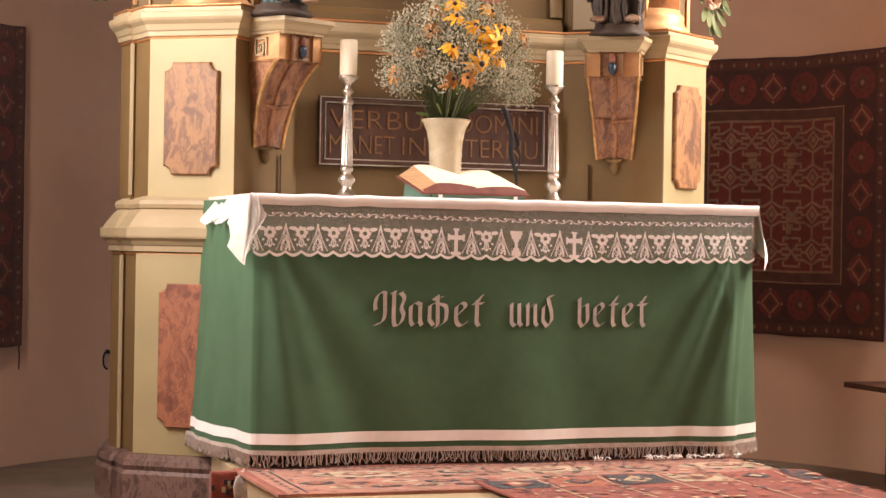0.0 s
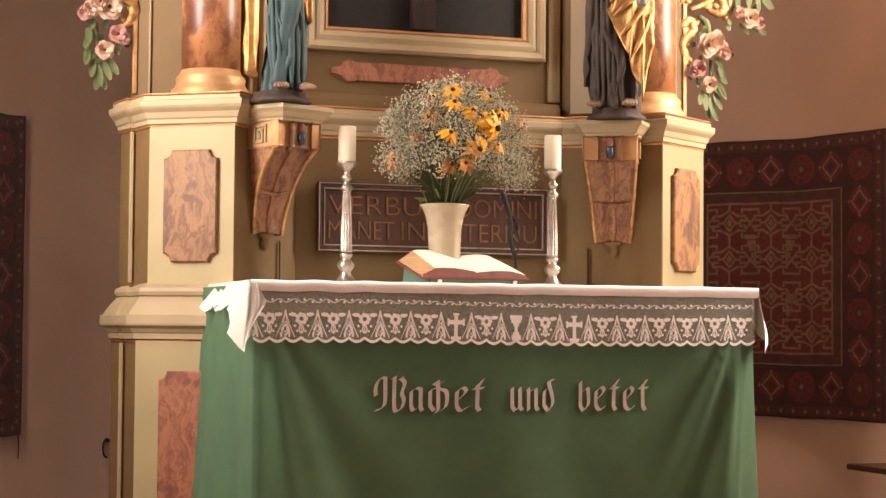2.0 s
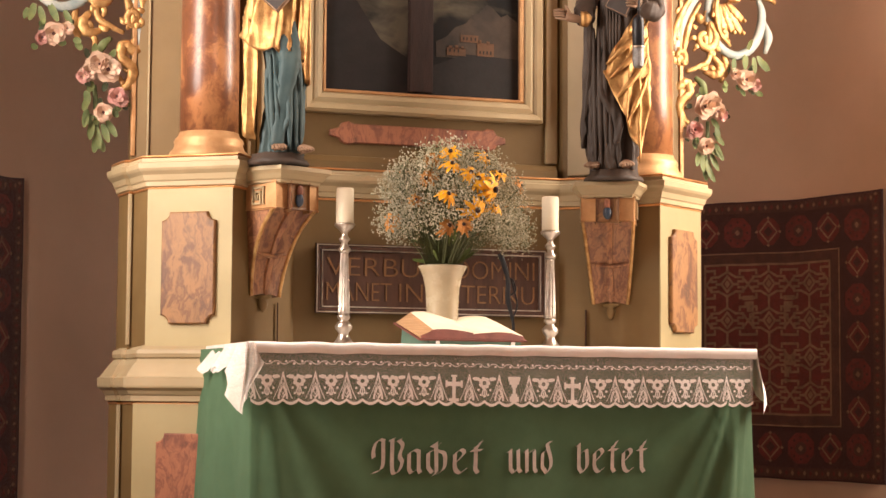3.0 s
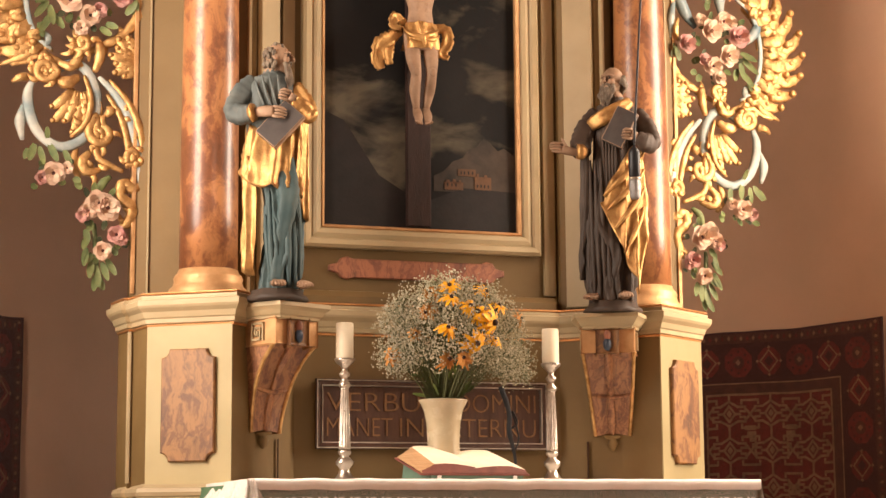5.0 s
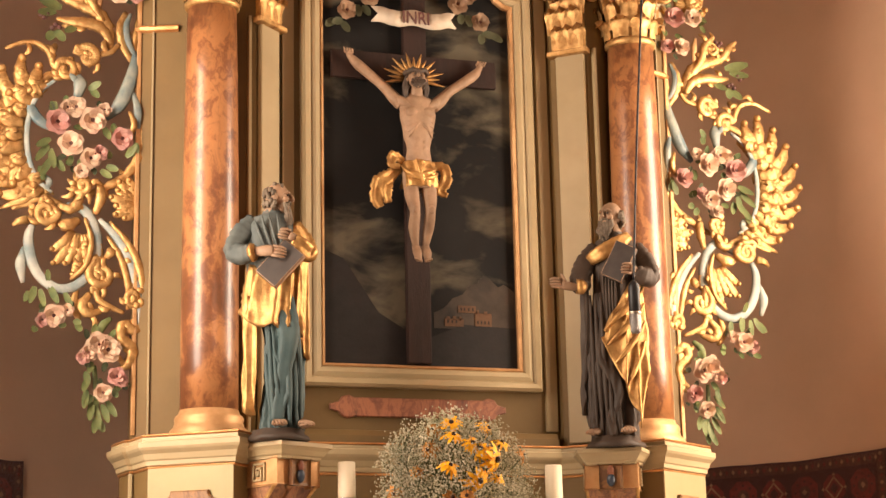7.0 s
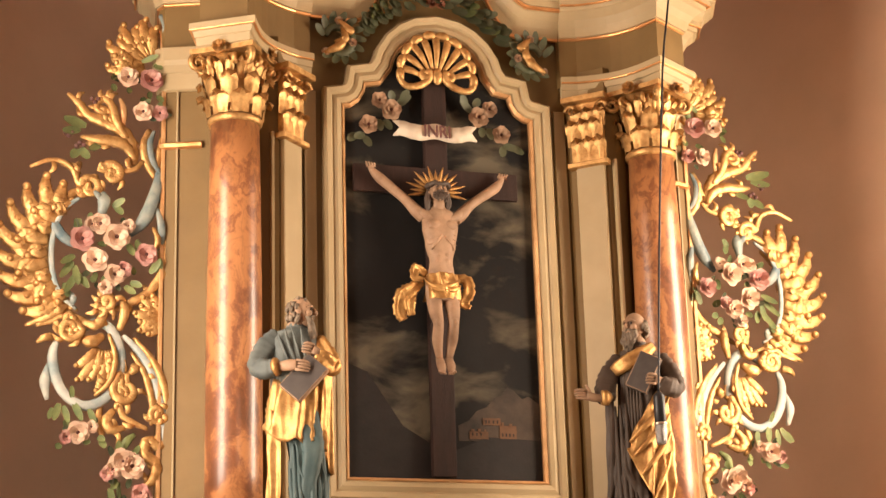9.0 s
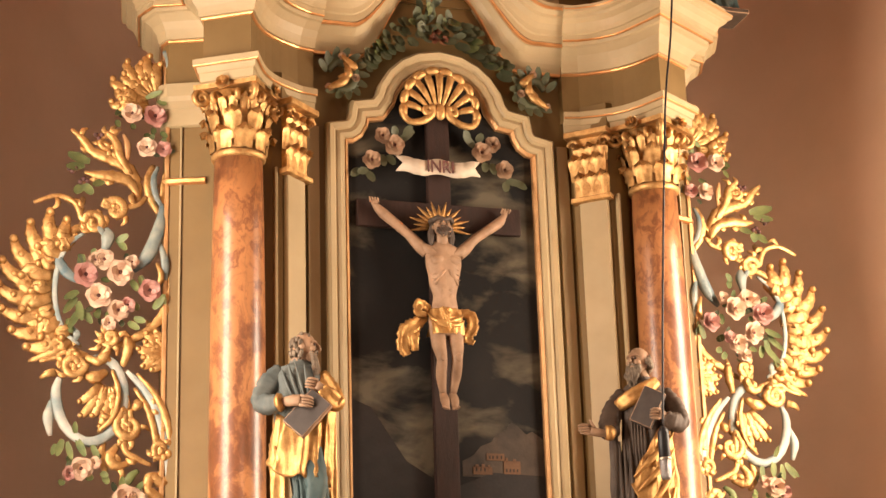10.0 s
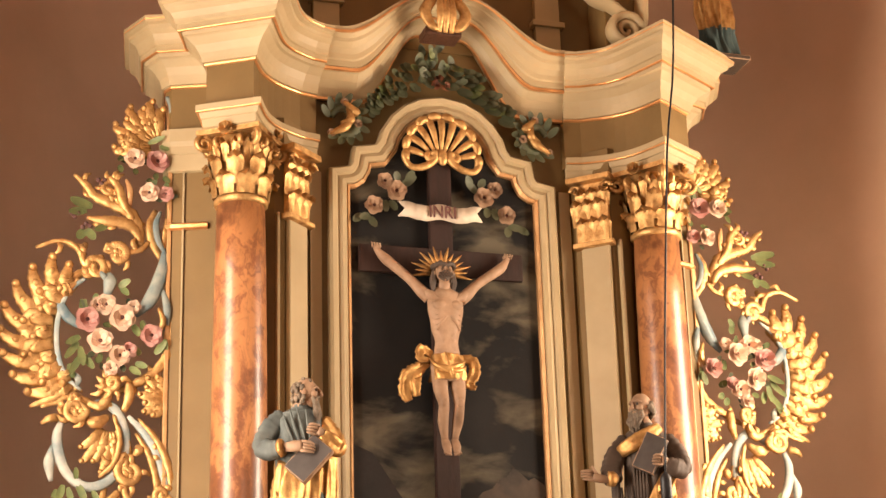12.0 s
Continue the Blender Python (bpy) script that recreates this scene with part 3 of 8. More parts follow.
def capital(s):
    c = (s * 1.0, 7.42)
    bm = bmesh.new()
    lathe(bm, *c, [(0.112, 3.925), (0.12, 3.935), (0.122, 3.95), (0.114, 3.962)], 36)
    ring = part("capital", bm, GILT, retable, "gilded corinthian capital", smooth=True)
    bm = bmesh.new()
    lathe(bm, *c, [(0.106, 3.96), (0.106, 4.1), (0.112, 4.2), (0.13, 4.25)], 32)
    part("bell", bm, GILT, ring, smooth=True)
    for row, (k, z, h, r, w) in enumerate(((8, 3.96, 0.13, 0.108, 0.085), (8, 4.0, 0.19, 0.112, 0.07), (16, 4.12, 0.13, 0.108, 0.035))):
        for i in range(k):
            bm = bmesh.new()
            acanthus(bm, c, 2 * math.pi * (i + 0.5 * row) / k - math.pi / 2, r, z, h, w)
            part("acanthus_leaf", bm, GILT, ring, smooth=True)
    turn = radians(35.6) * s
    for i in range(8):
        bm = bmesh.new()
        volute(bm, c, math.pi / 8 + i * math.pi / 4 + turn, 0.135, 4.235, 0.022)
        part("tendril", bm, GILT, ring, smooth=True)
    for i in range(4):
        bm = bmesh.new()
        volute(bm, c, math.pi / 4 + i * math.pi / 2 + turn, 0.165, 4.262, 0.042)
        part("volute", bm, GILT, ring, smooth=True)
    for i in range(4):
        bm = bmesh.new()
        a = i * math.pi / 2 + turn - math.pi / 2
        rose(bm, (c[0] + 0.165 * math.cos(a), c[1] + 0.165 * math.sin(a), 4.268), 0.035, (math.cos(a), math.sin(a), 0), slot=0, heart=0)
        part("flower", bm, GILT, ring, smooth=True)
    bm = bmesh.new()
    outline = []
    for i in range(4):
        a0 = math.pi / 4 + i * math.pi / 2 + turn
        for t in range(7):
            a = a0 + math.pi / 2 * t / 7
            r = 0.215 - 0.07 * math.sin(math.pi * t / 7) ** 0.6
            outline.append((c[0] + r * math.cos(a), c[1] + r * math.sin(a)))
    prism(bm, outline, 4.258, 4.283)
    part("abacus", bm, GILT, ring)
    # small capital on the pilaster
    mid = Vector((s * 0.735, 7.51))
    nrm = Vector((-s * 0.68, -0.73))
    al = Vector((nrm.y, -nrm.x))
    m = frame_on(*(((-0.82, 7.435), (-0.65, 7.59)) if s < 0 else ((0.65, 7.59), (0.82, 7.435))))
    bm = bmesh.new()
    slab(bm, [(0.03, 3.92), (0.19, 3.92), (0.19, 4.24), (0.03, 4.24)], 0.03, m)
    small = part("pilaster_capital", bm, GILT, retable, "gilded pilaster capital")
    for a0, a1, z0, z1, out in ((0.01, 0.21, 3.9, 3.925, 0.05), (0.0, 0.22, 4.24, 4.27, 0.08)):
        bm = bmesh.new()
        slab(bm, [(a0, z0), (a1, z0), (a1, z1), (a0, z1)], out, m, 0.004)
        part("band", bm, GILT, small)
    for k in range(3):
        p = mid + al * (k - 1) * 0.055
        for z, h in ((3.93, 0.15), (4.02, 0.16), (4.11, 0.12)):
            bm = bmesh.new()
            off = al * (0.0275 if 4 < z < 4.1 else 0)
            acanthus(bm, tuple(p + off - nrm * 0.05), math.atan2(nrm.y, nrm.x), 0.06, z, h, 0.06)
            part("acanthus_leaf", bm, GILT, small, smooth=True)
    for k in (-1, 1):
        bm = bmesh.new()
        p = mid + al * k * 0.075 + nrm * 0.05
        tube(bm, [Vector((p.x, p.y, 4.2)) + Vector((al.x * k, al.y * k, 0)) * (0.03 * math.cos(t) * (1 - t / 9)) + Vector((0, 0, 0.03 * math.sin(t) * (1 - t / 9))) for t in (x * 0.8 for x in range(9))],
             [0.011, 0.011, 0.005], 6, n=2)
        part("volute", bm, GILT, small, smooth=True)
    # both capitals sit a little lower and flatter under the architrave
    squat = Matrix.Translation((0, 0, 3.895)) @ Matrix.Diagonal((1, 1, 0.945, 1)) @ Matrix.Translation((0, 0, -3.925))
    for ob in (ring, *ring.children, small, *small.children):
        ob.data.transform(squat)


for s in (-1, 1):
    capital(s)

# ---- entablature: the wings, and the middle cornice that swings up over the picture
BLOCK = [(-1.10, 7.56), (-1.175, 7.35), (-0.985, 7.23)] + wing((-0.985, 7.23), (-0.70, 7.55), 8, 0.05) + [(-0.62, 7.57)]
FLANK = [(-1.26, 7.98), (-1.305, 7.68), (-1.285, 7.63), (-1.06, 7.54)]
CORNICE = [(0.0, 4.545), (0.018, 4.548), (0.022, 4.566), (0.03, 4.59), (0.05, 4.622), (0.082, 4.65), (0.096, 4.655), (0.10, 4.672), (0.116, 4.676), (0.117, 4.70), (0.126, 4.704), (0.131, 4.724),
           (0.146, 4.75), (0.172, 4.768), (0.176, 4.784), (0.196, 4.79), (0.20, 4.82), (0.0, 4.84)]
for s in (-1, 1):
    turned = [q if s < 0 else [(-x, y) for x, y in reversed(q)] for q in (BLOCK, FLANK)]
    for path, corner, part_of in ((turned[0], (-0.62, 7.98), "block"), (turned[1], (-1.06, 7.98), "flank")):
        bm = bmesh.new()
        prism(bm, path + [corner] if s < 0 else [(-corner[0], corner[1])] + path, 4.3, 4.9)
        part("frieze", bm, KHAKI, retable)
        bm = bmesh.new()
        sweep(bm, path, CORNICE, back=-0.1)
        part("cornice", bm, CREAM, retable, "broad stepped cream cornice")
        bead(path, 4.541, 0.008)
        bead(path, 4.674, 0.005, 0.112)
        bead(path, 4.805, 0.005, 0.194)
    bm = bmesh.new()
    sweep(bm, turned[0], [(0.0, 4.232), (0.012, 4.234), (0.014, 4.27), (0.022, 4.274), (0.026, 4.298), (0.036, 4.304), (0.042, 4.31), (0.042, 4.333), (0.0, 4.34)])
    part("architrave", bm, CREAM, retable)
    bead(turned[0], 4.304, 0.004, 0.036)


def ogee(x, up=0.0):
    """Height of a line of the swung cornice: up is its height over the lower edge at the ends."""
    t = min(1.0, max(0.0, (0.40 + 0.45 * up - abs(x)) / (0.29 + 0.5 * up)))
    return 4.548 + up + (0.375 - 0.5 * up) * (t * t * (3 - 2 * t))


def swung(bm, profile, y):
    """A moulding swinging over the middle; profile (up, out), joined round at the back."""
    rows = []
    for i in range(57):
        x = -0.66 + 1.32 * i / 56
        rows.append([bm.verts.new((x, y - o, ogee(x, u))) for u, o in profile])
    n = len(profile)
    for p, q in zip(rows, rows[1:]):
        for k in range(n):
            bm.faces.new((p[k], q[k], q[(k + 1) % n], p[(k + 1) % n]))
    bm.faces.new(rows[0])
    bm.faces.new(list(reversed(rows[-1])))


bm = bmesh.new()
swung(bm, [(0.0, -0.05), (0.0, 0.0), (0.004, 0.018), (0.022, 0.022), (0.045, 0.03), (0.078, 0.05), (0.104, 0.082), (0.108, 0.096), (0.118, 0.10), (0.124, 0.116), (0.152, 0.117), (0.158, 0.126), (0.18, 0.131), (0.205, 0.146), (0.225, 0.172), (0.24, 0.176), (0.255, 0.195), (0.29, 0.20), (0.31, -0.05)], 7.6)
part("swung_cornice", bm, CREAM, retable, "cream cornice swinging up over the picture")
for up, out in ((-0.004, 0.012), (0.112, 0.108), (0.265, 0.194)):
    bm = bmesh.new()
    swung(bm, [(up - 0.006, out - 0.012), (up - 0.006, out + 0.006), (up + 0.006, out + 0.008), (up + 0.006, out - 0.012)], 7.6)
    part("gilt_bead", bm, COPPER_LINE, retable)

# upper stage above the cornice
bm = bmesh.new()
box(bm, -0.95, 0.95, 7.607, 7.95, 4.86, 5.75)
part("upper_wall", bm, KHAKI, retable)
for s in (-1, 1):
    bm = bmesh.new()
    box(bm, s * 0.565 - 0.065, s * 0.565 + 0.065, 7.57, 7.607, 4.86, 5.75, 0.004)
    box(bm, s * 0.565 - 0.085, s * 0.565 + 0.085, 7.55, 7.607, 5.04, 5.07, 0.004)
    part("upper_pilaster", bm, CREAM, retable)
    bm = bmesh.new()
    pts = [(s * (0.885 + 0.088 * (1 - t / 21) * math.cos(t * 0.7 + 0.3)), 7.36, 4.955 + 0.085 * (1 - t / 21) * math.sin(t * 0.7 + 0.3)) for t in range(19)]
    tube(bm, [(s * 1.0, 7.38, 5.5), (s * 0.99, 7.37, 5.25), (s * 0.98, 7.36, 5.08)] + pts, [0.03, 0.026, 0.022, 0.018, 0.012], 8, 2.2, n=3)
    tube(bm, [(s * 0.60, 7.40, 5.42), (s * 0.68, 7.39, 5.22), (s * 0.74, 7.38, 5.13), (s * 0.82, 7.37, 5.09), (s * 0.885, 7.36, 5.04)], [0.03, 0.028, 0.022], 8, 2.2, n=3)
    back = bmesh.new()
    box(back, *sorted((s * 0.80, s * 0.975)), 7.40, 7.607, 4.84, 5.72, 0.006)
    part("bracket_body", back, KHAKI, retable)
    part("scroll_bracket", bm, CREAM, retable, "cream scroll with gilded edge", smooth=True)

# ---- the picture: frame, painting, castle, cross
INNER = [(-0.466, 2.37), (-0.466, 4.115)] + [(-0.466 + 0.105 * math.sin(radians(a)), 4.235 - 0.12 * math.cos(radians(a)) + 0.0) for a in (20, 45, 70, 88)] \
    + [(-0.285, 4.245)] + [(-0.24 * math.cos(radians(a)), 4.27 + 0.24 * math.sin(radians(a))) for a in (10, 25, 40, 55, 70)]
INNER = INNER + [(0.0, 4.51)] + [(-x, z) for x, z in reversed(INNER)]
bm = bmesh.new()
sweep_xz(bm, INNER, [(0.0, 0.0), (0.0, 0.03), (0.012, 0.05), (0.03, 0.055), (0.05, 0.045), (0.06, 0.06), (0.08, 0.065), (0.092, 0.05), (0.092, 0.0)], MID, True)
part("picture_frame", bm, CREAM, retable, "moulded cream picture frame with arched top")
bm = bmesh.new()
sweep_xz(bm, INNER, [(-0.012, 0.005), (-0.012, 0.03), (0.0, 0.045), (0.004, 0.04), (0.004, 0.005)], MID, True)
part("gilt_sight_edge", bm, GILT_MATT, retable)


def painting_material():
    m = mat("painted_night_sky", (0.006, 0.0055, 0.0055), (0.012, 0.010, 0.009), 0.8, scale=2.2, bump=0.1, bscale=40, stain=0.3, spec=0.2)
    nt, L = m.node_tree, m.node_tree.links
    b = nt.nodes["Principled BSDF"]
    co = nt.nodes.new("ShaderNodeTexCoord")
    mp = nt.nodes.new("ShaderNodeMapping")
    mp.inputs["Scale"].default_value = (2.4, 1, 4.2)
    mp.inputs["Rotation"].default_value = (0, radians(-14), 0)
    L.new(co.outputs["Object"], mp.inputs[0])
    n1 = nt.nodes.new("ShaderNodeTexNoise")
    n1.inputs["Scale"].default_value, n1.inputs["Detail"].default_value, n1.inputs["Distortion"].default_value = 1.25, 10, 0.35
    L.new(mp.outputs[0], n1.inputs["Vector"])
    r = nt.nodes.new("ShaderNodeValToRGB")
    r.color_ramp.elements[0].position, r.color_ramp.elements[1].position = 0.50, 0.66
    r.color_ramp.elements[0].color, r.color_ramp.elements[1].color = (0, 0, 0, 1), (0.8, 0.8, 0.8, 1)
    L.new(n1.outputs["Fac"], r.inputs[0])
    mx = nt.nodes.new("ShaderNodeMixRGB")
    old = b.inputs["Base Color"].links[0].from_socket
    L.new(r.outputs[0], mx.inputs[0])
    L.new(old, mx.inputs[1])
    mx.inputs[2].default_value = (0.105, 0.088, 0.06, 1)
    L.new(mx.outputs[0], b.inputs["Base Color"])
    return m


bm = bmesh.new()
slab(bm, [(x * 1.01, z) for x, z in INNER], 0.006, Matrix.Translation((0, MID, 0)) @ FRONT)
painting = part("painting", bm, painting_material(), retable, "dark painted sky with grey clouds")
PAINT_HILL = mat("painted_hills", (0.014, 0.009, 0.008), (0.008, 0.006, 0.005), 0.7, scale=8, bump=0.1, stain=0.3)
PAINT_GLOW = mat("painted_dusk", (0.06, 0.040, 0.026), (0.010, 0.008, 0.007), 0.7, scale=5, bump=0.1, stain=0.3)
PAINT_TOWN = mat("painted_town", (0.12, 0.055, 0.022), (0.06, 0.028, 0.012), 0.6, scale=12, bump=0.1, stain=0.3)
AT = Matrix.Translation((0, MID - 0.006, 0)) @ FRONT
bm = bmesh.new()
slab(bm, [(0.06, 2.56), (0.45, 2.56), (0.45, 2.74), (0.40, 2.775), (0.37, 2.76), (0.33, 2.80), (0.30, 2.815), (0.27, 2.775), (0.23, 2.76), (0.20, 2.72), (0.15, 2.70), (0.11, 2.655), (0.06, 2.63)], 0.0015, AT)
part("painted_mountain", bm, PAINT_GLOW, painting)
bm = bmesh.new()
slab(bm, [(-0.46, 2.38), (0.46, 2.38), (0.46, 2.57), (0.2, 2.58), (0.0, 2.5), (-0.2, 2.62), (-0.36, 2.86), (-0.46, 2.9)], 0.003, AT)
part("painted_hill", bm, PAINT_HILL, painting)
bm = bmesh.new()
for x0, x1, z0, z1 in ((0.11, 0.20, 2.57, 2.605), (0.12, 0.135, 2.60, 2.615), (0.15, 0.165, 2.60, 2.618), (0.18, 0.19, 2.60, 2.615), (0.255, 0.335, 2.575, 2.635), (0.265, 0.275, 2.63, 2.65), (0.30, 0.315, 2.63, 2.645), (0.175, 0.26, 2.635, 2.668)):
    slab(bm, [(x0, z0), (x1, z0), (x1, z1), (x0, z1)], 0.0045, AT)
part("painted_town", bm, PAINT_TOWN, painting)
bm = bmesh.new()
for x in (0.125, 0.145, 0.165, 0.19, 0.205, 0.225, 0.245, 0.268, 0.285, 0.302, 0.32):
    z = 2.643 if 0.18 < x < 0.25 else 2.585
    slab(bm, [(x - 0.003, z), (x + 0.003, z), (x + 0.003, z + 0.014), (x - 0.003, z + 0.014)], 0.0055, AT)
part("painted_windows", bm, PAINT_HILL, painting)
CROSS = mat("cross_wood", (0.026, 0.010, 0.0065), (0.015, 0.006, 0.004), 0.7, scale=6, stretch=(5, 5, 1), bump=0.25)
cross = thing("wooden_cross", "dark brown wooden cross before the painted sky", "cross", (-0.02, 7.58, 2.4))
bm = bmesh.new()
box(bm, -0.075, 0.035, 7.575, 7.612, 2.39, 4.42, 0.004)
part("upright_beam", bm, CROSS, cross)
bm = bmesh.new()
box(bm, -0.42, 0.375, 7.572, 7.60, 3.70, 3.83, 0.004)
part("cross_beam", bm, CROSS, cross)

# ---- smaller fields and the inscription
bm = bmesh.new()
half = [(0.0, 2.235), (0.30, 2.235), (0.325, 2.245), (0.355, 2.238), (0.37, 2.215), (0.41, 2.205), (0.41, 2.18), (0.37, 2.17), (0.355, 2.15), (0.325, 2.142), (0.30, 2.15)]
outline = half + [(0.0, 2.15)] + [(-x, z) for x, z in reversed(half[1:])]
slab(bm, outline, 0.02, Matrix.Translation((-0.02, 7.62, 0)) @ FRONT, 0.005)
part("marbled_strip", bm, MARBLE_RED, retable, "long red-brown marbled strip with shaped ends")
bm = bmesh.new()
sweep(bm, [(-0.62, 7.6), (0.62, 7.6)], [(0.0, 2.03), (0.05, 2.03), (0.05, 2.06), (0.03, 2.085), (0.0, 2.09)])
part("sill_moulding", bm, KHAKI, retable)
BRONZE_TXT = mat("bronze_lettering", (0.24, 0.125, 0.055), (0.15, 0.075, 0.032), 0.45, 0.3, scale=20, bump=0.15)
plaque = thing("inscription_plaque", "dark brown inscription plaque in a thin pale-lined frame", "plaque", (0, 7.49, 1.55))
bm = bmesh.new()
box(bm, -0.515, 0.515, 7.462, 7.5, 1.405, 1.68, 0.003)
part("board", bm, WOOD_DARK, plaque)
rect = [(-0.5, 1.42), (-0.5, 1.665), (0.5, 1.665), (0.5, 1.42)]
bm = bmesh.new()
sweep_xz(bm, rect, [(0.0, 0.0), (0.0, 0.016), (0.012, 0.02), (0.026, 0.016), (0.026, 0.0)], 7.464, True)
part("frame", bm, WOOD_DARK, plaque)
for c in (-0.004, 0.018):
    bm = bmesh.new()
    sweep_xz(bm, rect, [(c, 0.0), (c, 0.022), (c + 0.005, 0.022), (c + 0.005, 0.0)], 7.464, True)
    part("pale_line", bm, SILVER, plaque)
for text, z, x0, x1 in (("VERBUM", 1.555, -0.475, 0.05), ("DOMINI", 1.555, 0.105, 0.475), ("MANET", 1.448, -0.475, -0.185), ("IN", 1.448, -0.15, -0.045), ("AETERNU", 1.448, 0.005, 0.475)):
    bm = words(text, 0.118, None, Matrix.Identity(4), 0.003, 1.0, -0.0018, align="LEFT")
    lo, hi = min(v.co.x for v in bm.verts), max(v.co.x for v in bm.verts)
    for v in bm.verts:
        v.co = Vector((x0 + (v.co.x - lo) / (hi - lo) * (x1 - x0), 7.461 - v.co.z, z + v.co.y))
    part("lettering", bm, BRONZE_TXT, plaque, "raised bronze capital letters")


# open joints between the boards of the pedestal's hollow faces
for s in (-1, 1):
    bm = bmesh.new()
    box(bm, s * 0.70 - 0.0012, s * 0.70 + 0.0012, 7.40, 7.414, 1.25, 1.43)
    part("board_joint", bm, WOOD_DARK, retable)


# ---- consoles that carry the two figures
def console(s):
    mid = Vector((s * 0.79, 7.335))
    nrm = Vector((-s * 0.466, -0.885))
    al = Vector((-nrm.y, nrm.x))
    m = Matrix(((al.x, nrm.x, 0, mid.x), (al.y, nrm.y, 0, mid.y), (0, 0, 1, 0), (0, 0, 0, 1)))   # along, out, up
    ob = thing("figure_console", "scrolled wall console with marbled front and gilded edges", "console", (mid.x, mid.y, 1.4), "consoles under the figures")
    rows = [(0.03, 1.45), (0.035, 1.50), (0.05, 1.57), (0.08, 1.65), (0.13, 1.73), (0.185, 1.785), (0.205, 1.80)]

    def width(z):
        return 0.075 + 0.035 * (z - 1.45) / 0.35
    bm = bmesh.new()
    lines = [[bm.verts.new(m @ Vector((k * width(z), o, z + (0.01 if abs(k) < 0.5 else 0)))) for k in (-1, -0.35, 0, 0.35, 1)] for o, z in smooth_path(rows, 3)]
    for a, b in zip(lines, lines[1:]):
        for j in range(4):
            bm.faces.new((a[j], a[j + 1], b[j + 1], b[j]))
    for k in (0, -1):
        back = [bm.verts.new(m @ Vector(((-1 if k == 0 else 1) * width(z), -0.03, z))) for o, z in smooth_path(rows, 3)]
        for i in range(len(back) - 1):
            bm.faces.new((lines[i][k], lines[i + 1][k], back[i + 1], back[i]))
    bmesh.ops.recalc_face_normals(bm, faces=bm.faces)
    part("scrolled_front", bm, MARBLE_BROWN, ob)
    bm = bmesh.new()
    tube(bm, [m @ Vector((0, o + 0.004, z)) for o, z in rows], [0.006, 0.02, 0.012, 0.024, 0.01], 6, 0.6)
    part("rib", bm, MARBLE_BROWN, ob)
    bm = bmesh.new()
    tube(bm, [m @ Vector((k * width(1.62), 0.075 - abs(k) * 0.012, 1.635 - 0.02 * math.cos(k * 1.5))) for k in (-1, -0.5, 0, 0.5, 1)], [0.008, 0.01, 0.008], 6)
    part("cross_rib", bm, MARBLE_BROWN, ob)
    for k in (-1, 1):
        bm = bmesh.new()
        tube(bm, [m @ Vector((k * width(z), o, z)) for o, z in rows], [0.009, 0.009], 6)
        part("gilt_edge", bm, GILT, ob, smooth=True)
    bm = bmesh.new()
    box(bm, -0.115, 0.115, -0.03, 0.215, 1.80, 1.905, 0.006, m)
    block = part("block", bm, GILT_MATT, ob, "gilded block")
    bm = bmesh.new()
    box(bm, -0.05, 0.05, 0.21, 0.228, 1.795, 1.9, 0.012, m)
    part("front_boss", bm, MARBLE, block)
    for z, r, mt in ((1.875, 0.02, MARBLE_RED), (1.835, 0.024, WOOD_BLUE)):
        bm = bmesh.new()
        bmesh.ops.create_uvsphere(bm, u_segments=12, v_segments=8, radius=r, matrix=Matrix.Translation(m @ Vector((0, 0.232, z))) @ Matrix.Diagonal((0.8, 0.8, 1.2, 1)))
        part("jewel", bm, mt, block, smooth=True)
    for k in (-1, 1):
        sq = [(0.03, 1.815), (0.105, 1.815), (0.105, 1.89), (0.03, 1.89)]
        bm = bmesh.new()
        px = k * 0.117
        t = [(0.10, 1.82), (0.10, 1.885), (0.035, 1.885), (0.035, 1.82), (0.082, 1.82), (0.082, 1.867), (0.053, 1.867), (0.053, 1.838), (0.066, 1.838), (0.066, 1.852)]
        for (a0, b0), (a1, b1) in zip(t, t[1:]):
            box(bm, px - 0.008, px + 0.008, min(a0, a1) - 0.004 + 0.05, max(a0, a1) + 0.004 + 0.05, min(b0, b1) - 0.004, max(b0, b1) + 0.004, 0, m)
        part("key_fret", bm, CREAM, block, "square cream key fret")
    bm = bmesh.new()
    outl = [(-0.16, -0.02), (0.16, -0.02), (0.16, 0.10), (0.13, 0.27), (-0.13, 0.27), (-0.16, 0.10)]
    path = [tuple((m @ Vector((a, b, 0))).xy) for a, b in ((-0.12, -0.05), (-0.12, 0.12), (-0.10, 0.23), (0.10, 0.23), (0.12, 0.12), (0.12, -0.05))]
    sweep(bm, path, [(0.0, 1.9), (0.008, 1.903), (0.01, 1.912), (0.018, 1.918), (0.03, 1.936), (0.04, 1.946), (0.045, 1.95), (0.045, 1.966), (0.03, 1.97), (0.0, 1.971)], back=-0.06)
    prism(bm, path, 1.905, 1.9705)
    part("cap", bm, CREAM, ob, "cream moulded cap")
    bm = bmesh.new()
    lathe(bm, 0, 0, [(0.004, 1.385), (0.016, 1.40), (0.022, 1.42), (0.014, 1.437), (0.035, 1.445), (0.04, 1.455)], 12)
    bmesh.ops.transform(bm, matrix=m @ Matrix.Translation((0, 0.015, 0)), verts=bm.verts)
    part("pendant_bud", bm, KHAKI, ob, smooth=True)


WOOD_BLUE = mat("dark_blue_paint", (0.02, 0.035, 0.06), (0.03, 0.045, 0.07), 0.3, scale=20, bump=0.1, coat=0.4)
for s in (-1, 1):
    console(s)
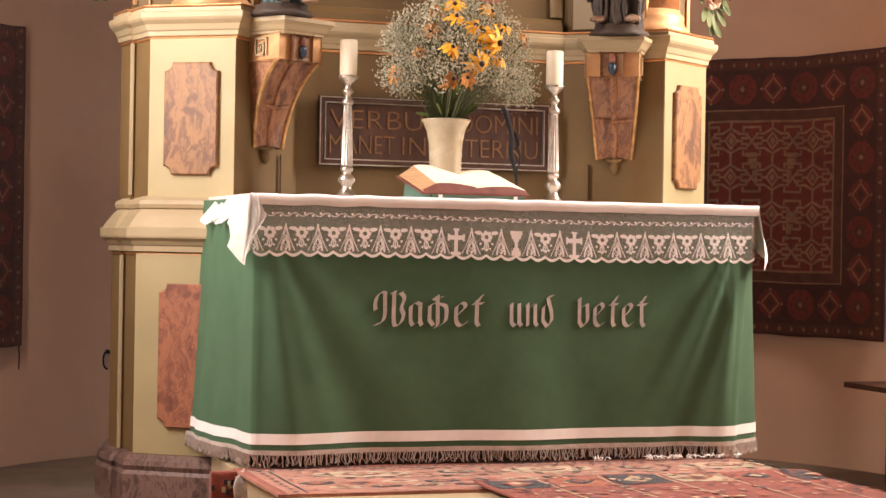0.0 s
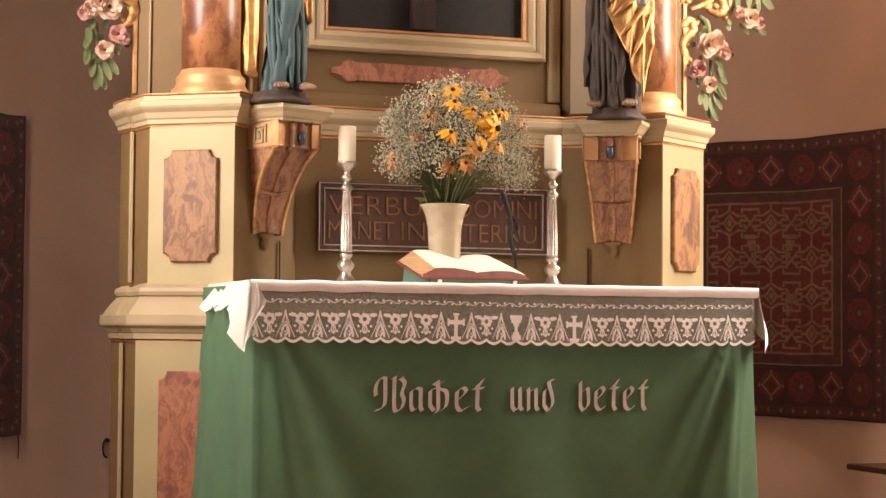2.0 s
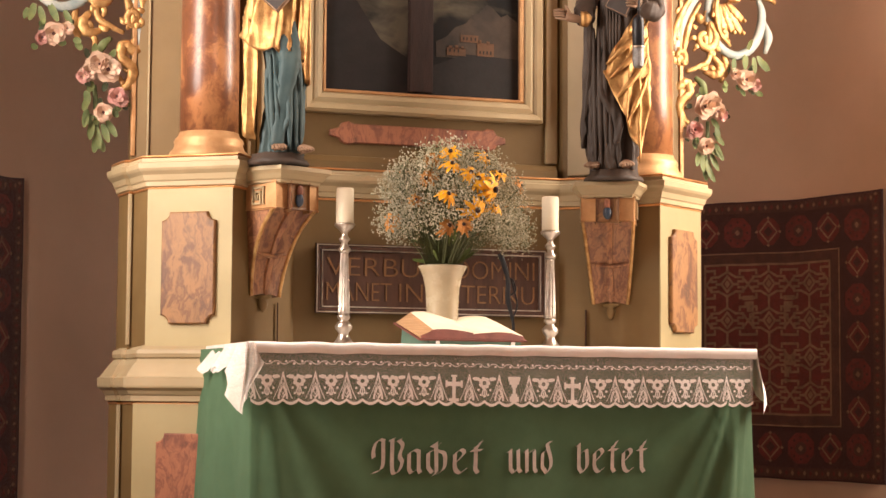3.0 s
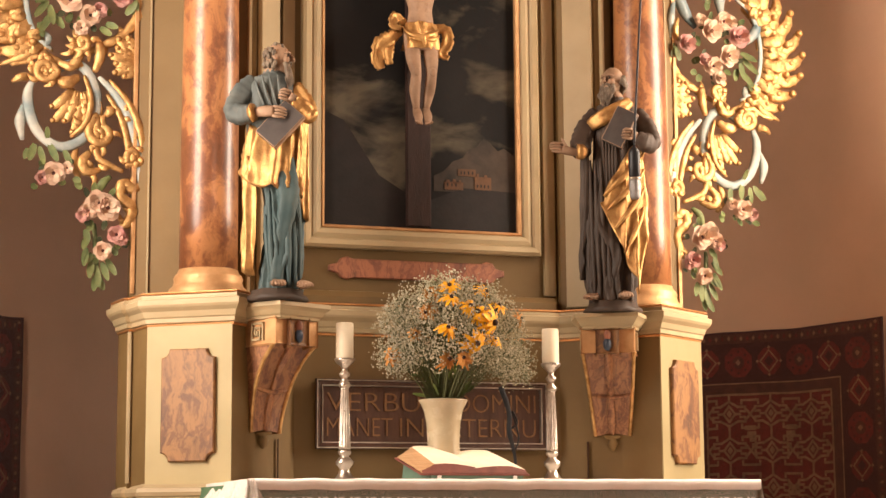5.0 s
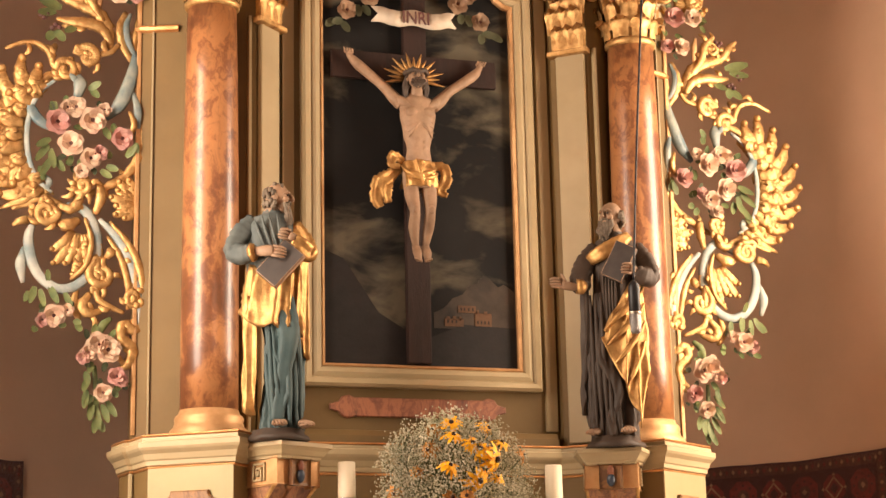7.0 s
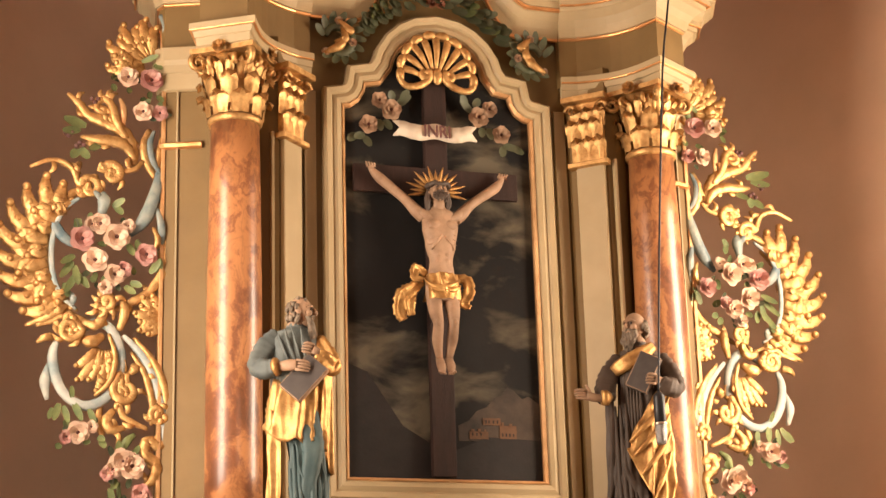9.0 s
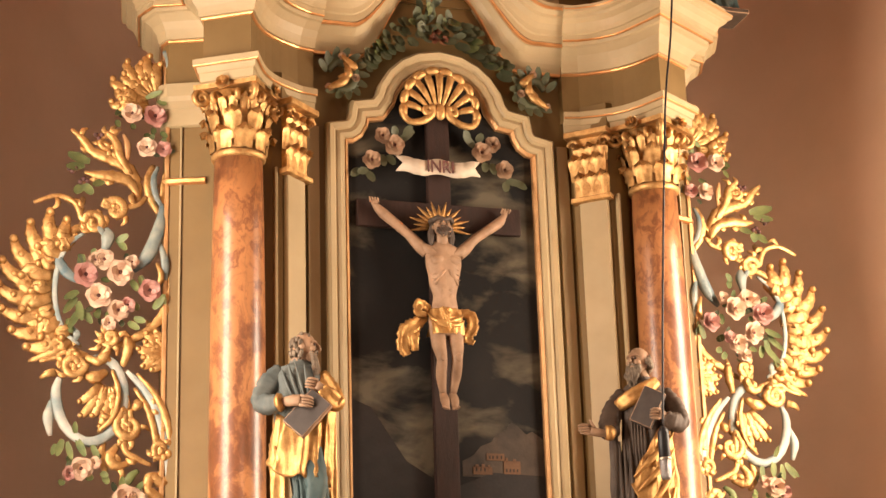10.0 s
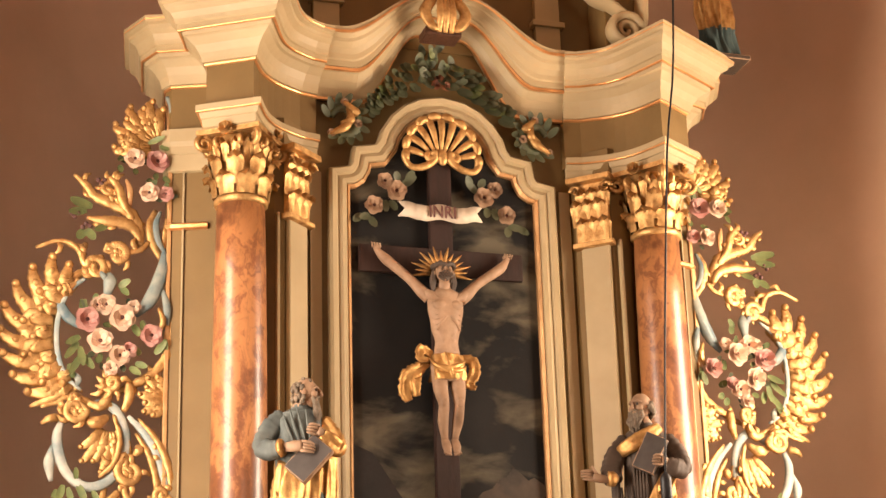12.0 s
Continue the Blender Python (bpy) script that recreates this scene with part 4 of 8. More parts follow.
# ---------------------------------------------------------------- altar table, cloths and what stands on it
TOP = 1.232


def cloth_line(d):
    """Plan of the hanging cloth at depth d (0 at the table's edge, 1 at the hem): it flares towards the hem."""
    return [(-1.07 - 0.075 * d, 7.36), (-1.015 - 0.005 * d, 6.485), (1.015 - 0.045 * d, 6.485), (1.02 + 0.10 * d, 6.485 + 0.14 * d), (1.02 + 0.10 * d, 7.36)]


def cloth_point(s, z, lift=0.0):
    """Place on the green cloth: s 0..1 left side, 1..2 front, 2..2.2 turned corner, 2.2..3 right side."""
    d = min(1.0, max(0.0, (TOP - z) / 0.95))
    pl = cloth_line(d)
    if s < 1:
        a, b, t = pl[0], pl[1], s
    elif s < 2:
        a, b, t = pl[1], pl[2], s - 1
    elif s < 2.2:
        a, b, t = pl[2], pl[3], (s - 2) / 0.2
    else:
        a, b, t = pl[3], pl[4], (s - 2.2) / 0.8
    x, y = a[0] + (b[0] - a[0]) * t, a[1] + (b[1] - a[1]) * t
    dx, dy = b[0] - a[0], b[1] - a[1]
    ln = math.hypot(dx, dy) or 1
    nx, ny = dy / ln, -dx / ln
    if 1 <= s < 2:
        w = 0.020 * d * math.sin(6.4 * x + 0.8 + 1.2 * z) + 0.009 * d * math.sin(14 * x + 2 * z)
        for cx, sg, folds in ((1.0, 1, ((10, 4, 0.022), (23, 4, 0.026), (38, 6, 0.016))), (-1.0, -1, ((9, 4, 0.02), (17, 5, 0.016), (34, 8, 0.012)))):
            ang = math.degrees(math.atan2(sg * (cx - x), TOP + 0.02 - z))
            rad = math.hypot(cx - x, TOP - z)
            w += sum(1.5 * amp * math.exp(-((ang - a0) / wd) ** 2) * min(1, rad / 0.35) * math.exp(-(max(0, rad - 0.55) / 0.5) ** 2) for a0, wd, amp in folds)
        w *= min(1, (1 - abs(2 * (s - 1) - 1)) * 14)
    else:
        w = 0.014 * d * math.sin(11 * y + 1 + 2 * (s > 2)) + 0.006 * d * math.sin(27 * y)
    return Vector((x + nx * (w + lift), y + ny * (w + lift), z))


def cloth_strip(bm, zs, lift, s0=0.0, s1=3.0):
    cols = [s0 + (s1 - s0) * i / 260 for i in range(261)]
    grid = [[bm.verts.new(cloth_point(min(c, 2.9999), z, lift)) for c in cols] for z in zs]
    for a, b in zip(grid, grid[1:]):
        for i in range(len(cols) - 1):
            bm.faces.new((a[i], b[i], b[i + 1], a[i + 1]))
    return bm


table = thing("altar_table", "plain wooden altar table hidden under its cloths", "table", (0, 6.94, 0.22))
bm = bmesh.new()
box(bm, -1.0, 1.0, 6.5, 7.36, 1.185, 1.222, 0.004)
part("tabletop", bm, WOOD_DARK, table)
bm = bmesh.new()
box(bm, -0.93, 0.93, 6.56, 7.34, 0.226, 1.185, 0.004)
part("body", bm, WOOD_DARK, table)

frontal = thing("altar_cloth", "green altar cloth with white stripe, fringe and lettering", "tablecloth", (0, 6.9, 0.24))
bm = bmesh.new()
cloth_strip(bm, [1.226 - 0.93 * i / 34 for i in range(35)], 0.0)
top = [bm.verts.new(p) for p in ((-1.02, 7.36, 1.226), (-1.015, 6.485, 1.226), (1.015, 6.485, 1.226), (1.02, 7.36, 1.226))]
bm.faces.new(top)
part("fabric", bm, CLOTH, frontal, "green woven fabric with soft folds", smooth=True)
FRINGE = mat("fringe_yarn", (0.56, 0.48, 0.42), (0.42, 0.35, 0.30), 0.85, scale=60, bump=0.2, stain=0.15, spec=0.2)
for z1, z0, nm in ((0.363, 0.323, "white_stripe"), (0.302, 0.284, "fringe_braid")):
    bm = bmesh.new()
    cloth_strip(bm, [z1, (z0 + z1) / 2, z0], 0.0035)
    part(nm, bm, WHITE_CLOTH if nm == "white_stripe" else FRINGE, frontal, smooth=True)
rng = random.Random(7)
vs, fs = [], []
for i in range(900):
    s = 3.0 * (i + rng.random() * 0.7) / 900
    p = cloth_point(min(s, 2.999), 0.288, 0.003)
    q = cloth_point(min(s + rng.uniform(-0.006, 0.006), 2.999), 0.262, rng.uniform(0.0, 0.006))
    e = cloth_point(min(max(0, s + rng.uniform(-0.008, 0.008)), 2.999), 0.242 + rng.uniform(-0.004, 0.012), rng.uniform(-0.002, 0.01))
    k = len(vs)
    for c in (p, q, e):
        vs += [(c.x - 0.0016, c.y - 0.001, c.z), (c.x + 0.0016, c.y - 0.001, c.z), (c.x, c.y + 0.0018, c.z)]
    for r in (0, 3):
        fs += [(k + r, k + r + 1, k + r + 4, k + r + 3), (k + r + 1, k + r + 2, k + r + 5, k + r + 4), (k + r + 2, k + r, k + r + 3, k + r + 5)]
me = bpy.data.meshes.new("fringe")
me.from_pydata(vs, [], fs)
me.materials.append(FRINGE)
fr = new("fringe", me)
fr.parent = frontal
fr.matrix_parent_inverse = Matrix.Translation(-frontal.location)
tagged(fr, "long pale yarn fringe", kind="stuff")

LETTER = mat("silver_embroidery", (0.52, 0.47, 0.42), (0.40, 0.36, 0.32), 0.6, scale=40, bump=0.2, stain=0.1)
# strokes of the blackletter alphabet used: x to the right, y up from the base line, in thousandths of a metre
NIB = Vector((6.0, 4.6))
GLYPHS = {}
GLYPHS["W"] = (106, [[(10, 66), (8, 88), (14, 116), (28, 134), (44, 130)], [(40, 128), (40, 44), (28, 18), (8, 10)], [(62, 130), (72, 134)], [(70, 132), (70, 20), (84, 8), (96, 22)], [(62, 132), (74, 138)], [(92, 132), (104, 112), (94, 74), (102, 50), (96, 22)], [(84, 128), (98, 136)]])
GLYPHS["a"] = (48, [[(6, 82), (6, 22), (14, 8)], [(8, 84), (26, 96), (38, 88)], [(38, 92), (38, 20), (44, 8)], [(14, 8), (36, 24)]])
GLYPHS["c"] = (76, [[(8, 84), (8, 28), (22, 8)], [(8, 84), (34, 98)], [(34, 122), (36, 12), (28, 0)], [(20, 112), (34, 106), (48, 118)], [(36, 92), (62, 80), (62, 28), (40, 4)]])
GLYPHS["e"] = (48, [[(8, 80), (8, 26), (24, 6), (42, 20)], [(8, 80), (28, 96), (38, 80), (12, 48)]])
GLYPHS["t"] = (36, [[(16, 108), (14, 20), (22, 6)], [(32, 126), (18, 100)], [(2, 92), (34, 94)]])
GLYPHS["u"] = (46, [[(8, 94), (8, 20), (18, 6)], [(2, 86), (8, 94)], [(36, 94), (36, 20), (44, 8)], [(18, 6), (36, 24)]])
GLYPHS["n"] = (46, [[(8, 94), (8, 8)], [(2, 86), (8, 94)], [(10, 78), (34, 94)], [(36, 90), (36, 20), (44, 8)]])
GLYPHS["d"] = (50, [[(8, 82), (6, 28), (22, 4)], [(8, 82), (28, 96)], [(42, 124), (26, 116), (38, 62), (38, 28), (22, 4)]])
GLYPHS["b"] = (46, [[(8, 116), (8, 22), (20, 4)], [(2, 108), (8, 116)], [(14, 78), (34, 92), (38, 72), (38, 28), (20, 4)]])


def blackletter(text, x0, x1):
    """A word in pen strokes of a broad slanted nib, stitched on the cloth; the c carries its h in one sign."""
    letters = [GLYPHS[c] for c in text if c != "h"]
    total = sum(w for w, _ in letters) + 14 * (len(letters) - 1)
    bm = bmesh.new()
    at, k = 0, (x1 - x0) / total
    for wide, lines in letters:
        for n, line in enumerate(lines):
            pts = smooth_path(line, 4) if len(line) > 3 else [Vector(q) for q in line]
            rows = []
            for q in pts:
                row = []
                for side in (1, -1):
                    e = q + NIB * side
                    x, z = x0 + (at + e.x) * k, 0.752 + e.y * 0.00098
                    y = cloth_point(1 + (x + 1.018) / 2.01, z, 0.006).y
                    row.append(bm.verts.new((x, y - 0.0006 * n, z)))
                rows.append(row)
            low = [[bm.verts.new(v.co + Vector((0, 0.004, 0))) for v in row] for row in rows]
            for a, b, c, d in zip(rows, rows[1:], low, low[1:]):
                for quad in ((a[0], a[1], b[1], b[0]), (c[0], d[0], d[1], c[1]), (a[0], b[0], d[0], c[0]), (a[1], c[1], d[1], b[1])):
                    bm.faces.new(quad)
            bm.faces.new((rows[0][0], low[0][0], low[0][1], rows[0][1]))
            bm.faces.new((rows[-1][0], rows[-1][1], low[-1][1], low[-1][0]))
        at += wide + 14
    bmesh.ops.recalc_face_normals(bm, faces=bm.faces)
    part("lettering", bm, LETTER, frontal, "embroidered pale silver blackletter word")


for text, x0, x1 in (("Wachet", -0.557, -0.123), ("und", -0.019, 0.171), ("betet", 0.270, 0.563)):
    blackletter(text, x0, x1)


def lace_material():
    m = mat("lace_net", (0.78, 0.72, 0.66), (0.70, 0.64, 0.58), 0.9, scale=30, bump=0.1, stain=0.05, spec=0.1)
    nt, L = m.node_tree, m.node_tree.links
    b = nt.nodes["Principled BSDF"]
    co = nt.nodes.new("ShaderNodeTexCoord")
    ck = nt.nodes.new("ShaderNodeTexNoise")
    ck.inputs["Scale"].default_value, ck.inputs["Detail"].default_value = 420, 2
    L.new(co.outputs["Object"], ck.inputs["Vector"])
    mr = nt.nodes.new("ShaderNodeMapRange")
    mr.inputs[1].default_value, mr.inputs[2].default_value, mr.inputs[3].default_value, mr.inputs[4].default_value = 0.4, 0.62, 0.08, 0.46
    L.new(ck.outputs["Fac"], mr.inputs[0])
    L.new(mr.outputs[0], b.inputs["Alpha"])
    return m


NET = lace_material()
lace = thing("lace_cloth", "white linen altar cloth with a wide scalloped lace border", "tablecloth", (0, 6.9, 1.235))
PERIOD = 2.04 / 17


def lace_front(x, z, lift=0.0):
    d = (TOP - z) / 0.22
    return Vector((x, 6.462 - 0.004 * d * math.sin(9 * x + 1) - 0.003 * d * math.sin(31 * x) - lift, z - 0.004 * math.sin(3.1 * x + 0.5)))


# linen top with a rolled front edge
bm = bmesh.new()
NX, NY = 60, 10
grid = []
for j in range(NY + 1):
    y = 7.34 - (7.34 - 6.47) * j / NY
    grid.append([bm.verts.new((-1.035 + 2.07 * i / NX, y, 1.238 + 0.003 * noise.noise((i * 0.4, j * 0.5, 1)))) for i in range(NX + 1)])
for z, y in ((1.241, 6.458), (1.23, 6.452), (1.215, 6.455), (1.2, 6.46)):
    grid.append([bm.verts.new((-1.035 + 2.07 * i / NX, y + 0.003 * noise.noise((i * 0.5, z * 20, 3)), z + 0.004 * noise.noise((i * 0.35, 2, 5)))) for i in range(NX + 1)])
for a, b in zip(grid, grid[1:]):
    for i in range(NX):
        bm.faces.new((a[i], b[i], b[i + 1], a[i + 1]))
part("linen_top", bm, WHITE_CLOTH, lace, "white linen with a rolled front edge", smooth=True)
# net of the border with scalloped lower edge
bm = bmesh.new()
cols = [-1.02 + 2.04 * i / 272 for i in range(273)]
rows = []
for j in range(7):
    t = j / 6
    rows.append([bm.verts.new(lace_front(x, 1.203 + (1.022 - 0.014 * abs(math.sin(2 * math.pi * (x + 1.02) / PERIOD)) - 1.203) * t)) for x in cols])
for a, b in zip(rows, rows[1:]):
    for i in range(len(cols) - 1):
        bm.faces.new((a[i], b[i], b[i + 1], a[i + 1]))
part("lace_net", bm, NET, lace, "fine see-through net", smooth=True)
bm = bmesh.new()
for i in range(0, 272):
    for t0, w in ((1.0, 0.011),):
        p, q = [lace_front(x, 1.022 - 0.014 * abs(math.sin(2 * math.pi * (x + 1.02) / PERIOD)), 0.0015) for x in (cols[i], cols[i + 1])]
        bm.faces.new([bm.verts.new(v) for v in (p, q, q + Vector((0, 0, w)), p + Vector((0, 0, w)))])
part("scalloped_edge", bm, WHITE_CLOTH, lace)


def strokes(bm, lines, w, x0, flip=(1,)):
    for f in flip:
        for line in lines:
            for (a0, b0), (a1, b1) in zip(line, line[1:]):
                d = Vector((a1 - a0, b1 - b0))
                if d.length < 1e-6:
                    continue
                nn = Vector((-d.y, d.x)).normalized() * w / 2
                quad = [(a0 * f + nn.x, b0 + nn.y), (a1 * f + nn.x, b1 + nn.y), (a1 * f - nn.x, b1 - nn.y), (a0 * f - nn.x, b0 - nn.y)]
                bm.faces.new([bm.verts.new(lace_front(x0 + a, b, 0.002)) for a, b in quad])


def disc(bm, x, z, r, n=7, lift=0.0022):
    bm.faces.new([bm.verts.new(lace_front(x + r * math.cos(2 * math.pi * i / n), z + r * math.sin(2 * math.pi * i / n), lift)) for i in range(n)])


def lace_motif(x0, kind):
    bm = bmesh.new()
    if kind == "flower":
        for i in range(7):
            a = 2 * math.pi * i / 7
            disc(bm, x0 + 0.0155 * math.cos(a), 1.097 + 0.0155 * math.sin(a), 0.0088)
        for k in (-1, 1):
            for q, w in ((0.026, 0.008), (0.034, 0.0085), (0.042, 0.006)):
                disc(bm, x0 + k * q, 1.112 + 0.1 * (q - 0.03), w, 6)
            disc(bm, x0 + k * 0.024, 1.071, 0.0055, 5)
            disc(bm, x0 + k * 0.015, 1.052, 0.005, 5)
            strokes(bm, [[(0.004 * k, 1.075), (0.009 * k, 1.058), (0.003 * k, 1.045)]], 0.005, x0)
        strokes(bm, [[(0, 1.075), (0, 1.042)]], 0.004, x0)
    elif kind == "spire":
        side = [(0.0, 1.13), (0.006, 1.105), (0.014, 1.08), (0.024, 1.055), (0.036, 1.03)]
        strokes(bm, [side], 0.0035, x0, (1, -1))
        strokes(bm, [[(0.0, 1.118), (0.007, 1.085), (0.016, 1.055)], [(0, 1.09), (0.009, 1.065), (0.014, 1.05), (0, 1.032)]], 0.003, x0, (1, -1))
        strokes(bm, [[(0, 1.078), (0.007, 1.06), (0, 1.046)]], 0.004, x0, (1, -1))
        strokes(bm, [[(0.004, 1.072), (0.0155, 1.046), (0.0155, 1.03)], [(0.0, 1.035), (0.012, 1.05)]], 0.0075, x0, (1, -1))
    elif kind == "cross":
        for a0, a1, b0, b1 in ((-0.007, 0.007, 1.03, 1.125), (-0.03, 0.03, 1.083, 1.1), (-0.02, 0.02, 1.026, 1.038), (-0.012, 0.012, 1.118, 1.126), (-0.034, -0.026, 1.078, 1.105), (0.026, 0.034, 1.078, 1.105)):
            strokes(bm, [[(a0, (b0 + b1) / 2), (a1, (b0 + b1) / 2)]], b1 - b0, x0)
    else:
        for a, b, h in ((0.024, 1.115, 0.016), (0.019, 1.1, 0.014), (0.011, 1.088, 0.012), (0.006, 1.07, 0.026), (0.012, 1.053, 0.01), (0.018, 1.038, 0.02)):
            strokes(bm, [[(-a, b), (a, b)]], h, x0)
    part("lace_motif", bm, WHITE_CLOTH, lace)


for i in range(17):
    x0 = -1.02 + PERIOD * (i + 0.5)
    lace_motif(x0, "flower" if i not in (6, 8, 10) else ("chalice" if i == 8 else "cross"))
    lace_motif(x0 - PERIOD / 2, "spire")
bm = bmesh.new()
for i in range(68):
    x = -1.01 + 2.02 * i / 67
    disc(bm, x, 1.163 + 0.004 * (-1) ** i, 0.0052, 6)
    if i < 67:
        strokes(bm, [[(0, 1.163 - 0.006 * (-1) ** i), (0.015, 1.163 + 0.005 * (-1) ** i), (0.03, 1.163 + 0.006 * (-1) ** i)]], 0.003, x)
tagged(part("dotted_border", bm, WHITE_CLOTH, lace), "row of small worked dots", kind="stuff")


def side_drop(s):
    """The cloth's end that hangs in folds over the table's side and gathers at the front corner."""
    bm = bmesh.new()
    n, m2 = 40, 8
    g = []
    for j in range(m2 + 1):
        t = j / m2
        row = []
        for i in range(n + 1):
            y = 6.458 + (7.33 - 6.458) * i / n
            corner = math.exp(-((y - 6.46) / 0.10) ** 2)
            drop = (0.10 if s < 0 else 0.14) + (0.15 if s < 0 else 0.11) * corner + 0.014 * math.cos(y * 70) * t
            x = s * (1.034 + (0.045 + 0.02 * (s > 0) * math.sin(math.pi * t)) * t + 0.02 * t * math.sin(y * 26 + 1) + 0.012 * t * math.sin(y * 61))
            row.append(bm.verts.new((x, y - 0.015 * t * corner, 1.24 - drop * t)))
        g.append(row)
    for a, b in zip(g, g[1:]):
        for i in range(n):
            bm.faces.new((a[i], b[i], b[i + 1], a[i + 1]))
    part("side_drop", bm, LACE_DENSE if s < 0 else WHITE_CLOTH, lace, "lace end hanging in folds", smooth=True)
    if s > 0:
        return
    bm = bmesh.new()
    g = []
    for j in range(9):
        t = j / 8
        row = []
        for i in range(9):
            q = i / 8
            x = s * (1.045 + 0.018 * t) - s * q * (0.035 + 0.04 * (1 - abs(2 * t - 1)))
            row.append(bm.verts.new((x, 6.446 - 0.012 * math.sin(q * 11 + 4 * t) - 0.012 * t, 1.238 - t * (0.245 - 0.10 * q ** 1.5 + 0.012 * math.sin(14 * q)))))
        g.append(row)
    for a, b in zip(g, g[1:]):
        for i in range(8):
            bm.faces.new((a[i], b[i], b[i + 1], a[i + 1]))
    part("corner_tail", bm, LACE_DENSE, lace, "gathered lace corner", smooth=True)


LACE_DENSE = lace_material()
for nd in LACE_DENSE.node_tree.nodes:
    if nd.type == "MAP_RANGE" and nd.outputs[0].links and nd.outputs[0].links[0].to_socket.name == "Alpha":
        nd.inputs[3].default_value, nd.inputs[4].default_value = 0.4, 0.95
for s in (-1, 1):
    side_drop(s)


# ---- candlesticks, each with its candle
def candlestick(x):
    y = 7.18
    ob = thing("candlestick", "tall turned silver candlestick with a fluted shaft", "candlestick", (x, y, 1.24), "altar candlesticks")
    bm = bmesh.new()
    lathe(bm, x, y, [(0.055, 1.24), (0.055, 1.25), (0.04, 1.262), (0.03, 1.275), (0.022, 1.29), (0.02, 1.3), (0.034, 1.318), (0.036, 1.33), (0.024, 1.345), (0.016, 1.352), (0.026, 1.362), (0.027, 1.372), (0.018, 1.38)], 24)
    part("foot", bm, SILVER, ob, smooth=True)
    bm = bmesh.new()
    lathe(bm, x, y, [(0.0245, 1.38), (0.025, 1.39, 1), (0.022, 1.5, 1), (0.017, 1.625, 1), (0.0165, 1.63)], 60, 12, 0.006)
    part("fluted_shaft", bm, SILVER, ob, smooth=True)
    bm = bmesh.new()
    lathe(bm, x, y, [(0.017, 1.63), (0.025, 1.638), (0.025, 1.648), (0.014, 1.66), (0.013, 1.672), (0.022, 1.682), (0.023, 1.69), (0.013, 1.70), (0.012, 1.71), (0.018, 1.72), (0.038, 1.738), (0.042, 1.746), (0.042, 1.752), (0.03, 1.753)], 24)
    part("drip_pan", bm, SILVER, ob, smooth=True)
    cd = thing("pillar_candle", "thick cream pillar candle standing on a silver candlestick", "candle", (x, y, 1.753), "altar candles")
    bm = bmesh.new()
    lathe(bm, x, y, [(0.035, 1.753), (0.0365, 1.757), (0.0365, 1.893), (0.034, 1.899), (0.029, 1.897), (0.01, 1.891)], 32)
    part("wax", bm, WAX, cd, smooth=True)
    bm = bmesh.new()
    tube(bm, [(x, y, 1.888), (x + 0.001, y, 1.897), (x + 0.004, y, 1.904)], [0.0015, 0.001], 5)
    part("wick", bm, WOOD_DARK, cd)


for x in (-0.475, 0.438):
    candlestick(x)

# ---- vase with flowers
VX, VY = -0.112, 6.99
bm = bmesh.new()
lathe(bm, VX, VY, [(0.06, 1.24), (0.066, 1.245), (0.068, 1.27), (0.066, 1.34), (0.066, 1.42), (0.07, 1.48), (0.08, 1.53), (0.094, 1.56), (0.102, 1.57), (0.1, 1.575), (0.09, 1.566), (0.07, 1.52), (0.06, 1.45), (0.055, 1.35)], 40)
tagged(part("flower_vase", bm, CERAMIC, smooth=True), "pale grey-beige glazed ceramic vase with flared brown rim", "vase")
STEM = mat("green_stem", (0.085, 0.095, 0.035), (0.05, 0.055, 0.02), 0.6, scale=30, bump=0.1)
FILL = mat("dried_white_blossom", (0.52, 0.47, 0.35), (0.25, 0.235, 0.135), 0.9, scale=14, bump=0.1, stain=0.3, spec=0.1)
YELLOW = mat("yellow_petal", (0.86, 0.46, 0.012), (0.74, 0.29, 0.008), 0.6, scale=40, bump=0.1, stain=0.15)
FADED = mat("faded_orange_petal", (0.50, 0.22, 0.05), (0.36, 0.15, 0.03), 0.7, scale=40, bump=0.1, stain=0.3)
SEED = mat("dark_seed_head", (0.045, 0.02, 0.01), (0.03, 0.013, 0.008), 0.8, scale=60, bump=0.4)
bouquet = thing("flower_bouquet", "loose bouquet of yellow coneflowers and pale dried filler in a vase", "bouquet", (VX, VY, 1.5))
rng = random.Random(11)


def coneflower(x, y, z, r, nrm, material, droop):
    """Two ragged whorls of drooping petals round a domed seed head."""
    bm = bmesh.new()
    for n, reach, low in ((13, 1.0, 0.0), (9, 0.72, 0.06)):
        for i in range(n):
            a, b, c = axes(nrm, 2 * math.pi * (i + low * 6) / n + rng.uniform(-0.2, 0.2))
            petal(bm, Vector((x, y, z)) + a * r * 0.16 + c * r * low, a, b, c, r * reach * rng.uniform(0.7, 1.05), r * rng.uniform(0.26, 0.38), -droop * rng.uniform(0.3, 1.8), 0, 3, rng.uniform(-0.1, 0.15))
    head = part("blossom", bm, material, bouquet)
    bm = bmesh.new()
    a, b, c = axes(nrm)
    bmesh.ops.create_icosphere(bm, subdivisions=2, radius=r * 0.22, matrix=Matrix.Translation(Vector((x, y, z)) + c * r * 0.1))
    part("seed_head", bm, SEED, head, smooth=True)
    bm = bmesh.new()
    tube(bm, [(x, y + 0.005, z), (x * 0.5 + VX * 0.5, (y + VY) / 2, (z + 1.5) / 2 + 0.02), (VX + (x - VX) * 0.12, VY, 1.5)], [0.0025, 0.003], 5)
    part("stem", bm, STEM, bouquet)


